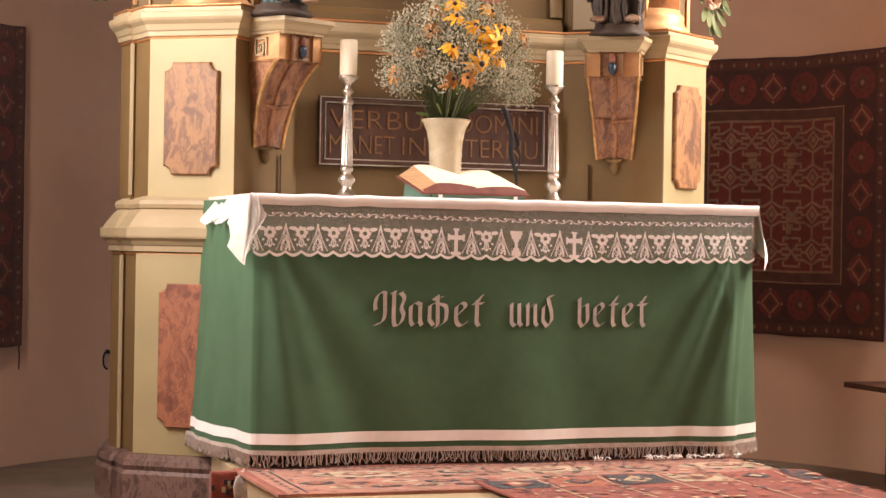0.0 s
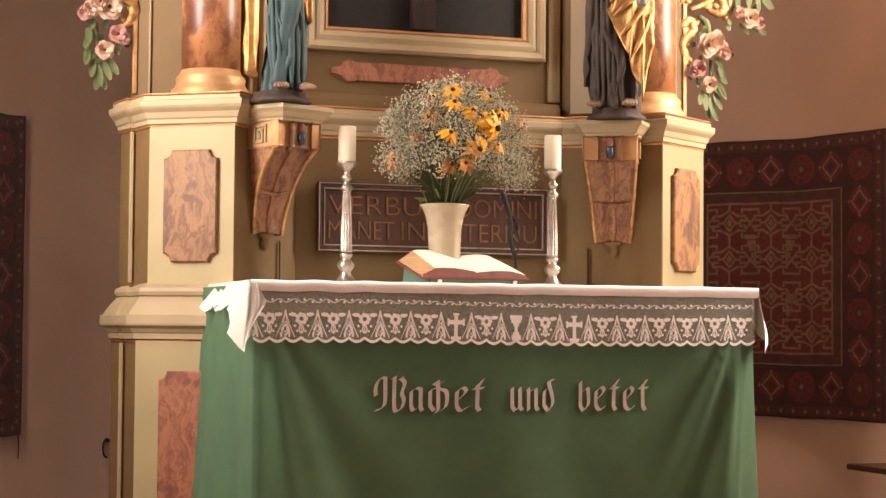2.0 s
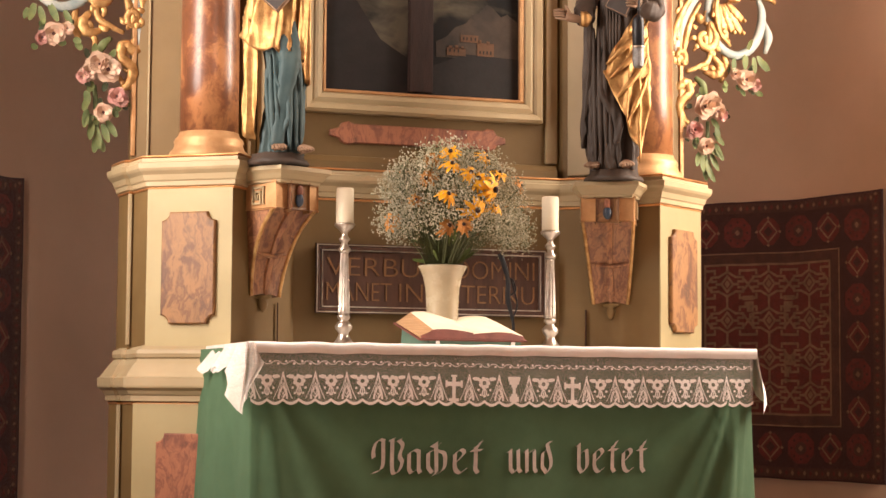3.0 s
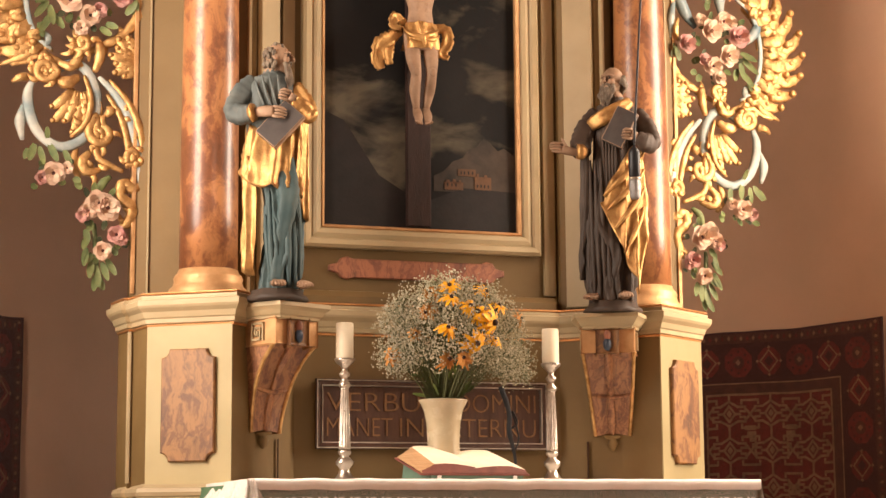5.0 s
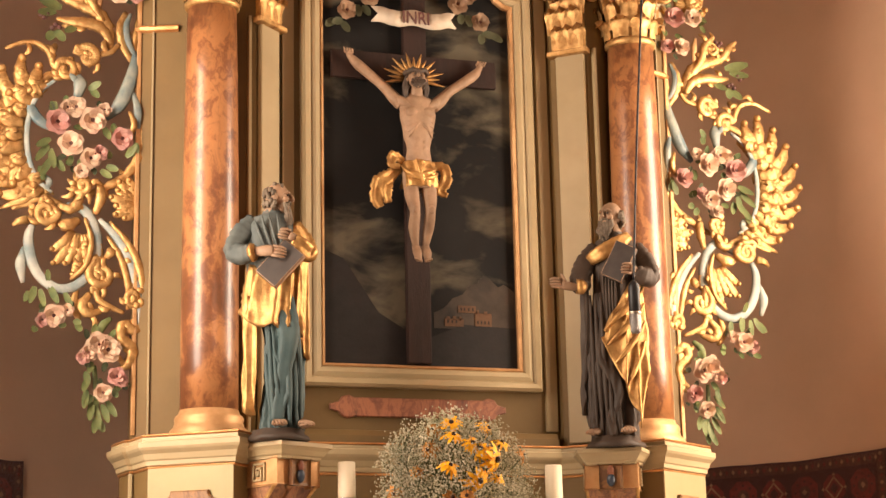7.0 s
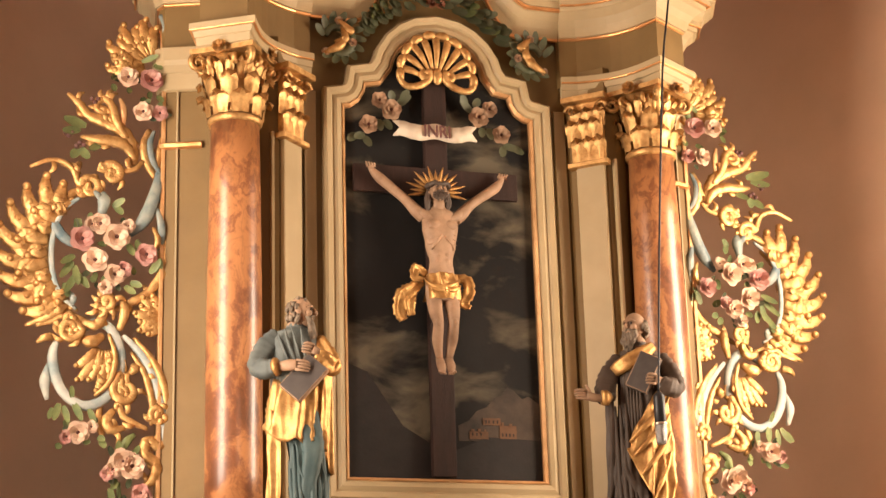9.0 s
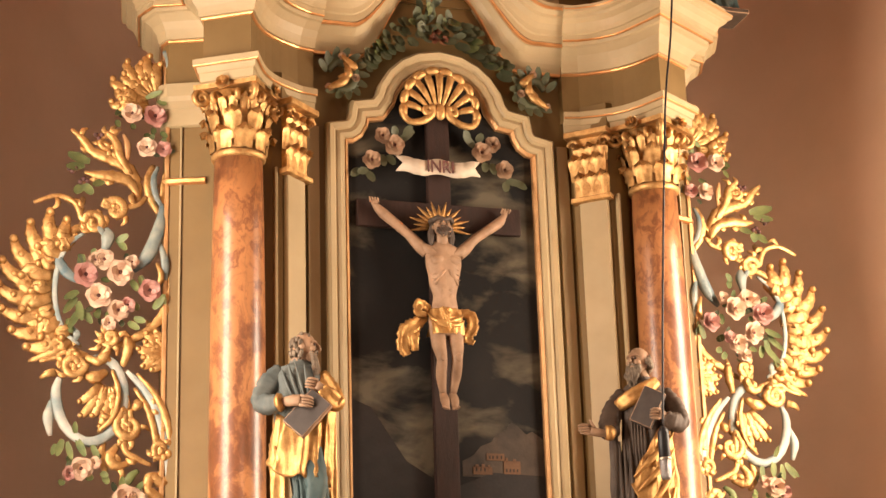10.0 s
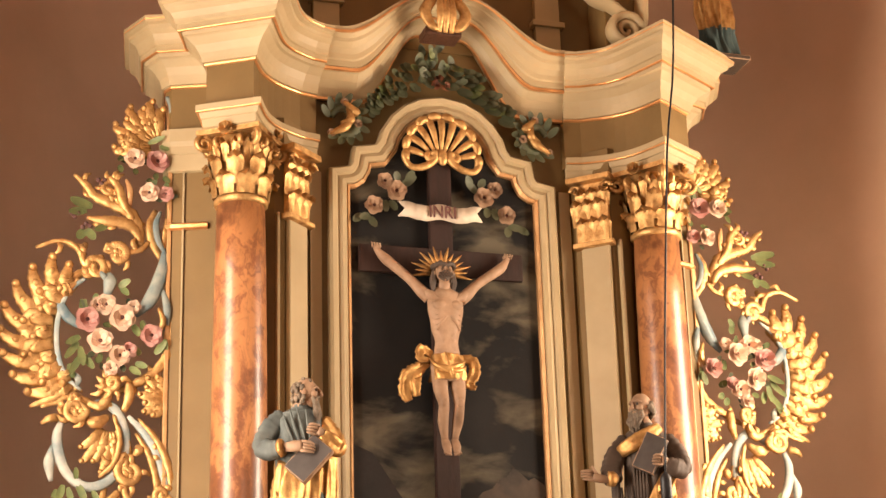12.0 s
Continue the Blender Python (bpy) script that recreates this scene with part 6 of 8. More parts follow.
def figure_with_book():
    bm = bmesh.new()
    lathe(bm, 0.02, 0.0, [(0.125, 2.0215), (0.13, 2.03), (0.122, 2.042), (0.108, 2.05), (0.104, 2.067)], 6, slot=6)
    # long blue-green robe, one knee forward
    loft(bm, [(2.066, 0.035, 0, 0.088, 0.075, 0.16), (2.13, 0.033, 0, 0.076, 0.068, 0.2), (2.28, 0.04, -0.005, 0.074, 0.066, 0.17), (2.42, 0.042, -0.012, 0.080, 0.072, 0.12), (2.58, 0.02, 0, 0.085, 0.07, 0.06)], lambda a, z: 2)
    tube(bm, [(0.04, -0.03, 2.60), (0.062, -0.072, 2.46), (0.06, -0.076, 2.40), (0.035, -0.06, 2.24), (0.015, -0.07, 2.09)], [0.046, 0.046, 0.04, 0.03, 0.03], 18, 0.9, 2, 6, groove=0.3, lobes=0.12)
    drapes(bm, 0.036, 0, 0.084, 0.078, [(232, 2.46, 248, 2.08, 0.0, 0.013), (246, 2.42, 262, 2.20, 0.03, 0.010), (285, 2.48, 292, 2.08, 0.0, 0.014), (300, 2.50, 312, 2.08, 0.0, 0.013), (318, 2.5, 332, 2.1, 0.0, 0.014), (275, 2.36, 300, 2.22, 0.03, 0.010), (215, 2.4, 238, 2.12, 0.0, 0.011)], 2)
    # grey-blue tunic over chest and shoulders
    loft(bm, [(2.52, 0.0, 0, 0.09, 0.07, 0.04), (2.68, -0.006, 0, 0.098, 0.074, 0.06), (2.81, -0.012, 0, 0.104, 0.074, 0.05), (2.885, -0.012, 0.0, 0.108, 0.064, 0.03), (2.925, -0.008, 0.0, 0.088, 0.05, 0.02), (2.95, 0.0, 0, 0.045, 0.04, 0.0), (2.99, 0.012, -0.005, 0.03, 0.032, 0.0)],
         lambda a, z: 0 if z > 2.955 else 4)
    drapes(bm, -0.008, 0, 0.10, 0.076, [(228, 2.91, 262, 2.77, 0.0, 0.006), (246, 2.93, 275, 2.78, 0.01, 0.007), (262, 2.94, 284, 2.80, 0.0, 0.005), (284, 2.93, 296, 2.80, 0.0, 0.006)], 4)
    # gold mantle: wrapped round the hips, falling at one side and over the other arm
    skirt(bm, 0.0, 0, [(140, 2.72, 2.50), (185, 2.745, 2.53), (225, 2.72, 2.485), (262, 2.66, 2.475), (300, 2.67, 2.455), (335, 2.72, 2.43), (352, 2.78, 2.46), (390, 2.78, 2.5)], 0.108, 0.132, 0.019, 5.2, 1)
    skirt(bm, -0.035, -0.01, [(120, 2.60, 2.15), (180, 2.62, 2.135), (215, 2.60, 2.12), (245, 2.56, 2.15)], 0.086, 0.08, 0.017, 5.5, 1, 0.75)
    skirt(bm, 0.095, 0, [(262, 2.74, 2.52), (290, 2.82, 2.42), (335, 2.84, 2.34), (395, 2.84, 2.36)], 0.048, 0.05, 0.010, 3.6, 1, 1.0)
    head(bm, (0.02, -0.012, 3.01), 0.057, radians(-10), beard=2.3)
    tube(bm, [(-0.075, 0, 2.92), (-0.125, -0.015, 2.865), (-0.158, -0.04, 2.79), (-0.128, -0.08, 2.762), (-0.088, -0.098, 2.766)], [0.036, 0.045, 0.043, 0.04, 0.034], 18, 1.0, 4, 7, groove=0.25, lobes=0.2)
    tube(bm, [(-0.1, -0.096, 2.764), (-0.085, -0.1, 2.766), (-0.072, -0.104, 2.768)], [0.03, 0.039, 0.033], 12, 1.0, 1, 2)
    tube(bm, [(-0.08, -0.1, 2.767), (-0.03, -0.122, 2.768), (0.005, -0.132, 2.766)], [0.018, 0.024, 0.022], 10, 0.7, 0, 3)
    fingers(bm, (0.008, -0.137, 2.764), (1, -0.05, -0.18), (0.15, 0, 1), 0.05)
    tube(bm, [(0.085, -0.005, 2.9), (0.128, -0.025, 2.83), (0.142, -0.06, 2.775), (0.112, -0.095, 2.795), (0.085, -0.108, 2.82)], [0.03, 0.036, 0.038, 0.034, 0.024], 18, 1.0, 1, 7, groove=0.5, lobes=0.25)
    tube(bm, [(0.09, -0.108, 2.818), (0.065, -0.116, 2.832)], [0.018, 0.02], 10, 0.8, 0, 2)
    fingers(bm, (0.06, -0.118, 2.834), (-1, -0.1, 0.25), (0.2, 0, 1), 0.042)
    m = Matrix.Translation((0.03, -0.112, 2.716)) @ Matrix.Rotation(radians(-47), 4, "Y") @ Matrix.Rotation(radians(-16), 4, "X")
    box(bm, -0.088, 0.088, -0.014, 0.014, -0.056, 0.056, 0.003, m, 5)
    box(bm, -0.084, 0.084, -0.009, 0.009, -0.059, 0.052, 0.001, m, 0)
    foot(bm, 0.022, -0.085, 2.078, 0.2)
    foot(bm, 0.115, -0.055, 2.076, 0.8)
    carve(bm, -0.792, 7.14, radians(-13.5), 1.025, "carved painted figure in gold and blue-green robe holding a book")


def figure_pointing():
    bm = bmesh.new()
    lathe(bm, -0.03, 0.0, [(0.125, 2.0215), (0.13, 2.03), (0.122, 2.042), (0.108, 2.05), (0.104, 2.067)], 6, slot=6)
    # long dark brown robe
    loft(bm, [(2.066, -0.03, 0, 0.098, 0.078, 0.15), (2.14, -0.034, 0, 0.10, 0.076, 0.2), (2.35, -0.034, 0, 0.112, 0.08, 0.17), (2.52, -0.022, 0, 0.11, 0.08, 0.13), (2.66, -0.005, 0, 0.092, 0.074, 0.09), (2.78, 0.0, 0, 0.098, 0.074, 0.05), (2.85, 0.002, 0, 0.104, 0.064, 0.03),
              (2.895, 0.0, 0, 0.082, 0.05, 0.02), (2.92, -0.002, 0, 0.042, 0.04, 0.0), (2.965, -0.008, -0.006, 0.03, 0.032, 0.0)], lambda a, z: 0 if z > 2.93 else 6)
    drapes(bm, -0.03, 0, 0.104, 0.08, [(195, 2.60, 205, 2.08, 0.0, 0.014), (214, 2.66, 224, 2.08, 0.0, 0.013), (232, 2.66, 240, 2.07, 0.0, 0.013), (247, 2.66, 254, 2.07, 0.0, 0.012), (262, 2.30, 268, 2.07, 0.0, 0.013), (278, 2.24, 284, 2.07, 0.0, 0.012), (180, 2.5, 188, 2.1, 0.0, 0.014)], 6)
    drapes(bm, -0.01, -0.004, 0.088, 0.074, [(238, 2.74, 240, 2.56, 0.0, 0.007), (247, 2.74, 248, 2.54, 0.0, 0.007), (256, 2.74, 257, 2.54, 0.0, 0.007), (265, 2.73, 265, 2.56, 0.0, 0.007), (274, 2.72, 273, 2.58, 0.0, 0.007)], 6)
    # gold mantle drawn across the hip and falling to a point
    skirt(bm, 0.0, -0.002, [(236, 2.52, 2.47), (250, 2.56, 2.40), (268, 2.60, 2.33), (288, 2.66, 2.23), (304, 2.70, 2.15), (318, 2.72, 2.10), (332, 2.74, 2.30), (352, 2.74, 2.36), (385, 2.74, 2.42)], 0.106, 0.13, 0.016, 5.6, 1)
    drapes(bm, 0.0, -0.002, 0.122, 0.10, [(350, 2.70, 240, 2.50, 0.0, 0.013), (345, 2.62, 248, 2.44, 0.0, 0.012), (342, 2.54, 262, 2.36, 0.0, 0.012), (338, 2.46, 282, 2.26, 0.0, 0.011)], 1)
    skirt(bm, -0.115, -0.01, [(120, 2.80, 2.20), (180, 2.80, 2.16), (230, 2.78, 2.3), (262, 2.76, 2.5)], 0.042, 0.05, 0.010, 3.5, 6, 0.9)
    # gold collar across the chest
    tube(bm, [(0.062, -0.03, 2.91), (0.02, -0.068, 2.875), (-0.045, -0.078, 2.84), (-0.1, -0.05, 2.815), (-0.118, -0.01, 2.80)], [0.022, 0.032, 0.034, 0.03, 0.016], 14, 0.8, 1, 5, groove=0.4, lobes=0.1)
    head(bm, (-0.012, -0.016, 3.0), 0.056, radians(-128), True, beard=1.35)
    tube(bm, [(-0.08, 0, 2.87), (-0.132, -0.02, 2.80), (-0.155, -0.05, 2.73), (-0.15, -0.075, 2.69)], [0.036, 0.043, 0.044, 0.04], 18, 1.0, 6, 7, groove=0.25, lobes=0.2)
    tube(bm, [(-0.142, -0.076, 2.705), (-0.157, -0.085, 2.69), (-0.172, -0.09, 2.687)], [0.026, 0.036, 0.028], 12, 1.0, 1, 2)
    tube(bm, [(-0.16, -0.085, 2.688), (-0.2, -0.098, 2.69), (-0.235, -0.105, 2.7)], [0.017, 0.018, 0.021], 10, 0.7, 0, 3)
    fingers(bm, (-0.236, -0.107, 2.703), (-1, -0.1, 0.12), (-0.25, 0, 1), 0.055)
    fingers(bm, (-0.222, -0.112, 2.718), (-0.5, -0.2, 0.8), (1, 0, 0), 0.032, 1)
    tube(bm, [(0.085, 0, 2.865), (0.128, -0.02, 2.80), (0.148, -0.05, 2.73), (0.118, -0.085, 2.725), (0.088, -0.1, 2.745)], [0.036, 0.042, 0.042, 0.038, 0.026], 18, 1.0, 6, 7, groove=0.25, lobes=0.2)
    tube(bm, [(0.088, -0.102, 2.745), (0.062, -0.118, 2.752)], [0.018, 0.02], 10, 0.8, 0, 2)
    fingers(bm, (0.058, -0.121, 2.752), (-1, -0.05, 0.12), (0.1, 0, 1), 0.036)
    m = Matrix.Translation((0.018, -0.1, 2.785)) @ Matrix.Rotation(radians(-62), 4, "Y") @ Matrix.Rotation(radians(-14), 4, "X")
    box(bm, -0.08, 0.08, -0.014, 0.014, -0.05, 0.05, 0.003, m, 5)
    box(bm, -0.076, 0.076, -0.009, 0.009, -0.046, 0.053, 0.001, m, 0)
    foot(bm, -0.105, -0.06, 2.078, -0.8)
    foot(bm, 0.02, -0.085, 2.078, 0.3)
    carve(bm, 0.745, 7.13, radians(-24), 1.047, "carved painted figure in dark and gold robe with outstretched hand")


figure_with_book()
figure_pointing()


def crucified_figure():
    c, y = -0.03, 7.525
    bm = bmesh.new()
    loft(bm, [(3.22, c + 0.005, y, 0.07, 0.04, 0.02), (3.30, c, y - 0.005, 0.062, 0.04, 0.02), (3.36, c, y - 0.01, 0.054, 0.036, 0.02), (3.44, c - 0.002, y - 0.015, 0.07, 0.046, 0.03), (3.52, c - 0.004, y - 0.015, 0.084, 0.046, 0.02),
              (3.585, c - 0.005, y - 0.01, 0.085, 0.04, 0.02), (3.62, c - 0.006, y - 0.01, 0.04, 0.03, 0.0)], lambda a, z: 0, 36)
    for s, hx, hz in ((-1, -0.345, 3.795), (1, 0.285, 3.785)):
        ax, az = c + s * 0.075, 3.572
        arm = [Vector((ax, y, az)), Vector((ax + s * 0.035, y, az + 0.03)), Vector((c, y, 0)).lerp(Vector((hx, y, 0)), 0.52) + Vector((0, 0.01, az + (hz - az) * 0.4)), Vector((hx * 0.88, y + 0.018, hz - 0.042)), Vector((hx, y + 0.02, hz))]
        tube(bm, arm, [0.03, 0.029, 0.022, 0.024, 0.013], 12, 1.0, 0)
        tube(bm, [(c + s * 0.035, y - 0.035, 3.555), (c + s * 0.075, y - 0.022, 3.578), (c + s * 0.11, y - 0.01, 3.61)], [0.014, 0.024, 0.012], 10, 1.0, 0, 3)
        ball(bm, Vector((hx, y + 0.018, hz + 0.008)), 0.017, 0, (0.9, 0.6, 1.2))
        fingers(bm, (hx + s * 0.004, y + 0.012, hz + 0.018), (s * 0.35, -0.5, 1), (1, 0, 0), 0.017, 4, 0.0045)
        ball(bm, Vector((c + s * 0.036, y - 0.044, 3.527)), 0.036, 0, (1.0, 0.55, 0.75))
        tube(bm, [(c + s * 0.008, y - 0.058, 3.475), (c + s * 0.03, y - 0.057, 3.45), (c + s * 0.056, y - 0.042, 3.41)], [0.005, 0.009, 0.005], 8, 1.0, 0, 3)
        for k in range(3):
            tube(bm, [(c + s * 0.03, y - 0.055, 3.492 - 0.022 * k), (c + s * 0.058, y - 0.044, 3.482 - 0.024 * k), (c + s * 0.074, y - 0.02, 3.49 - 0.024 * k)], [0.001, 0.0032, 0.001], 6, 1.0, 0, 3)
        tube(bm, [(c + s * 0.04, y, 3.26), (c + s * 0.042, y - 0.03, 3.14), (c + s * 0.036, y - 0.054, 3.06), (c + s * 0.034, y - 0.028, 2.99), (c + s * 0.022, y - 0.012, 2.905)], [0.040, 0.034, 0.024, 0.026, 0.014], 12, 1.0, 0)
        ball(bm, Vector((c + s * 0.037, y - 0.073, 3.065)), 0.018, 0, (0.9, 0.6, 1.2))
        tube(bm, [(c + s * 0.022, y - 0.01, 2.91), (c + s * 0.022, y - 0.035, 2.875), (c + s * 0.02, y - 0.048, 2.835)], [0.018, 0.023, 0.014], 10, 0.7, 0, 3)
        for k in range(4):
            ball(bm, Vector((c + s * (0.01 + 0.009 * k), y - 0.052, 2.834 + 0.003 * k)), 0.0062, 0)
    for k in range(3):
        for sg in (-1, 1):
            ball(bm, Vector((c + sg * 0.016, y - 0.044 + 0.004 * k, 3.425 - 0.034 * k)), 0.018, 0, (0.95, 0.6, 0.9))
    tube(bm, [(c - 0.006, y - 0.012, 3.60), (c - 0.012, y - 0.032, 3.655)], [0.03, 0.028], 12, 1.0, 0, 2)
    head(bm, (c - 0.016, y - 0.05, 3.682), 0.046, radians(-96), beard=0.75, tilt=0.22, hair=6)
    for k in range(9):          # long locks and the wreath of thorns
        a = radians(200 + 140 * k / 8)
        tube(bm, [(c - 0.016 + 0.045 * math.cos(a), y - 0.035 + 0.03 * math.sin(a) * 0.2, 3.69), (c - 0.016 + 0.058 * math.cos(a), y - 0.035, 3.64), (c - 0.016 + 0.052 * math.cos(a), y - 0.03, 3.585 + 0.02 * abs(math.sin(a)))], [0.011, 0.012, 0.004], 6, 1.0, 6) if abs(math.cos(a)) > 0.6 else None
    tube(bm, [(c - 0.016 + 0.05 * math.cos(t), y - 0.042 + 0.046 * math.sin(t), 3.712 + 0.006 * math.sin(5 * t)) for t in (k * 2 * math.pi / 12 for k in range(13))], [0.012, 0.009, 0.012, 0.009], 8, 1.0, 6, 3, lobes=0.6)
    # gold cloth round the hips with fluttering ends
    loft(bm, [(3.175, c + 0.005, y - 0.018, 0.082, 0.058, 0.2), (3.24, c, y - 0.014, 0.082, 0.056, 0.18), (3.30, c, y - 0.01, 0.072, 0.048, 0.12)], lambda a, z: 1, 30)
    for pts, rad in (([(c - 0.07, y, 3.30), (c - 0.12, y - 0.01, 3.325), (c - 0.13, y - 0.02, 3.28), (c - 0.09, y - 0.02, 3.27)], [0.02, 0.026, 0.022, 0.012]),
                     ([(c - 0.09, y, 3.27), (c - 0.15, y - 0.02, 3.22), (c - 0.19, y - 0.02, 3.19), (c - 0.20, y - 0.01, 3.12), (c - 0.185, y - 0.01, 3.08)], [0.02, 0.036, 0.04, 0.036, 0.02]),
                     ([(c - 0.13, y, 3.23), (c - 0.16, y - 0.03, 3.16), (c - 0.15, y - 0.02, 3.10)], [0.02, 0.03, 0.018]),
                     ([(c + 0.07, y, 3.29), (c + 0.12, y - 0.01, 3.28), (c + 0.125, y - 0.02, 3.22), (c + 0.10, y - 0.01, 3.17), (c + 0.13, y - 0.02, 3.15)], [0.02, 0.028, 0.03, 0.024, 0.012])):
        tube(bm, pts, [q * 0.9 for q in rad], 16, 0.55, 1, 6, groove=0.75, lobes=0.35)
    # rays behind the head
    for i in range(15):
        a = radians(-12 + 204 * i / 14)
        r1 = 0.125 if i % 2 else 0.15
        p, q = Vector((c - 0.012, y + 0.0, 3.70)), Vector((math.cos(a), 0, math.sin(a) * 0.85))
        tube(bm, [p + q * 0.05, p + q * r1 * 0.7, p + q * r1], [0.011, 0.008, 0.001], 4, 0.4, 1, 2)
    drapes(bm, c, y - 0.012, 0.085, 0.058, [(185, 3.28, 290, 3.22, 0.02, 0.011), (200, 3.25, 330, 3.27, 0.03, 0.012), (230, 3.22, 345, 3.25, 0.02, 0.010), (250, 3.30, 275, 3.18, 0.0, 0.012)], 1)
    for f in bm.faces:
        f.smooth = True
    ob = part("crucifix_figure", bm, SLOTS)
    tagged(ob, "carved figure with gilded cloth and rays on a dark cross", "statue")


crucified_figure()

# name scroll, roses, shell and garlands round the arch
scroll = thing("name_scroll", "pale carved scroll with dark letters above the cross", "scroll", (-0.02, 7.56, 3.98))
SCROLL = mat("scroll_paint", (0.50, 0.42, 0.33), (0.40, 0.33, 0.25), 0.5, scale=14, bump=0.1, stain=0.15)
bm = bmesh.new()
g = []
for i in range(25):
    t = i / 24
    x = -0.215 + 0.365 * t
    g.append([bm.verts.new((x, 7.545 - 0.018 * math.sin(3 * math.pi * t) - 0.012 * (abs(t - 0.5) < 0.33), z + 0.012 * math.cos(4 * math.pi * t))) for z in (3.955, 4.03)])
for a, b in zip(g, g[1:]):
    bm.faces.new((a[0], b[0], b[1], a[1]))
for end, (lo, hi) in ((-1, g[0]), (1, g[-1])):
    for v, w in ((lo, 1), (hi, -1)):
        v.co += Vector((0.022 * end, 0.004, 0.0))
    notch = bm.verts.new((lo.co + hi.co) / 2 + Vector((-0.04 * end, -0.004, 0)))
    inner = g[1] if end < 0 else g[-2]
    for f in [f for f in lo.link_faces]:
        bm.faces.remove(f)
    for tri in ((lo, notch, inner[0]), (notch, hi, inner[1]), (notch, inner[1], inner[0])):
        bm.faces.new(tri)
bmesh.ops.recalc_face_normals(bm, faces=bm.faces)
bmesh.ops.solidify(bm, geom=bm.faces[:], thickness=0.008)
ban = part("banner", bm, SCROLL, scroll, smooth=True)
part("lettering", words("INRI", 0.085, None, Matrix.Translation((-0.03, 7.515, 3.965)) @ FRONT, 0.002, 0.85, 0.001), HEARTD, scroll, "dark brown letters")


def spray(name, label, blooms, leaves, y):
    ob = thing(name, label, "carving", (blooms[0][0], y, blooms[0][1]), "rose sprays on the painting")
    for x, z, r in blooms:
        bm = bmesh.new()
        rose(bm, (x, y - 0.02, z), r, (0.0, -1, -0.15), x * 7)
        part("rose", bm, [ROSEDULL, HEARTD], ob)
    for x, z, dx, dz in leaves:
        bm = bmesh.new()
        leaf(bm, (x, y - 0.01, z), (x + dx, y - 0.02, z + dz), 0.04)
        part("leaf", bm, LEAFD, ob)


ROSEDULL = mat("dull_rose_paint", (0.36, 0.235, 0.15), (0.27, 0.16, 0.10), 0.5, scale=20, bump=0.2, stain=0.25)
for s, dx in ((-1, 0.0), (1, 0.0)):
    o = -0.02
    spray("rose_spray", "two carved roses with dark leaves on the painted panel",
          [(o + s * 0.215, 4.105, 0.05), (o + s * 0.27, 4.15, 0.04), (o + s * 0.325, 4.025, 0.045)],
          [(o + s * 0.19, 4.13, -s * 0.07, 0.05), (o + s * 0.16, 4.16, -s * 0.03, 0.05), (o + s * 0.24, 4.06, -s * 0.02, -0.06), (o + s * 0.27, 4.06, s * 0.0, -0.07), (o + s * 0.34, 3.98, s * 0.06, -0.03),
           (o + s * 0.34, 3.97, -s * 0.02, -0.06), (o + s * 0.38, 3.98, s * 0.05, -0.05), (o + s * 0.2, 4.16, s * 0.02, 0.04)], 7.6)

shellt = thing("gilded_shell", "gilded carved shell in the arch of the frame", "carving", (-0.01, 7.58, 4.38))
SC = Vector((-0.012, 7.575, 4.262))
for i in range(9):
    a = radians(14 + 152 * i / 8)
    w = Vector((math.cos(a) * 0.86, 0, math.sin(a)))
    bm = bmesh.new()
    reach = 0.196 + 0.026 * math.sin(a)
    tube(bm, [SC + w * 0.03, SC + w * 0.09 + Vector((0, -0.018, 0)), SC + w * 0.155 + Vector((0, -0.03, 0)), SC + w * reach + Vector((0, -0.02, 0))], [0.006, 0.010, 0.017, 0.02], 8, 0.7, 0, 4, groove=0.35)
    part("rib", bm, GILT, shellt, smooth=True)
for i in range(10):          # frilled rim, one lobe between each two ribs
    a = radians(4.5 + 19 * i)
    bm = bmesh.new()
    pts = []
    for k in range(5):
        q = a + radians(-10.5 + 5.25 * k)
        r = (0.192 + 0.026 * math.sin(a)) * (1 + 0.07 * math.sin(math.pi * k / 4))
        pts.append(SC + Vector((r * 0.88 * math.cos(q), -0.012 - 0.014 * math.sin(math.pi * k / 4), r * math.sin(q))))
    tube(bm, pts, [0.012, 0.02, 0.021, 0.02, 0.012], 8, 0.8, 0, 3)
    part("rim_lobe", bm, GILT, shellt, smooth=True)
for s in (-1, 1):
    bm = bmesh.new()
    spiral = [(0.062 + 0.026 * (1 - t / 12) * math.cos(0.75 * t + 2.2), 4.288 + 0.026 * (1 - t / 12) * math.sin(0.75 * t + 2.2)) for t in range(11)]
    line = [(0.176, 4.30), (0.182, 4.255), (0.155, 4.222), (0.11, 4.222), (0.07, 4.24), (0.038, 4.272)] + spiral
    tube(bm, [(-0.012 + s * x, 7.548, z) for x, z in line], [0.014, 0.018, 0.02, 0.018, 0.014, 0.008], 8, 0.8, 0, 3)
    part("scroll_end", bm, GILT, shellt, smooth=True)
bm = bmesh.new()
ball(bm, SC + Vector((0, -0.025, 0.02)), 0.026, 0, (1.0, 0.8, 1.6))
part("heart", bm, GILT, shellt, smooth=True)

rng = random.Random(5)
garland = thing("leaf_garland", "dark green carved leaf garland above the arched frame", "garland", (0, 7.6, 4.7))
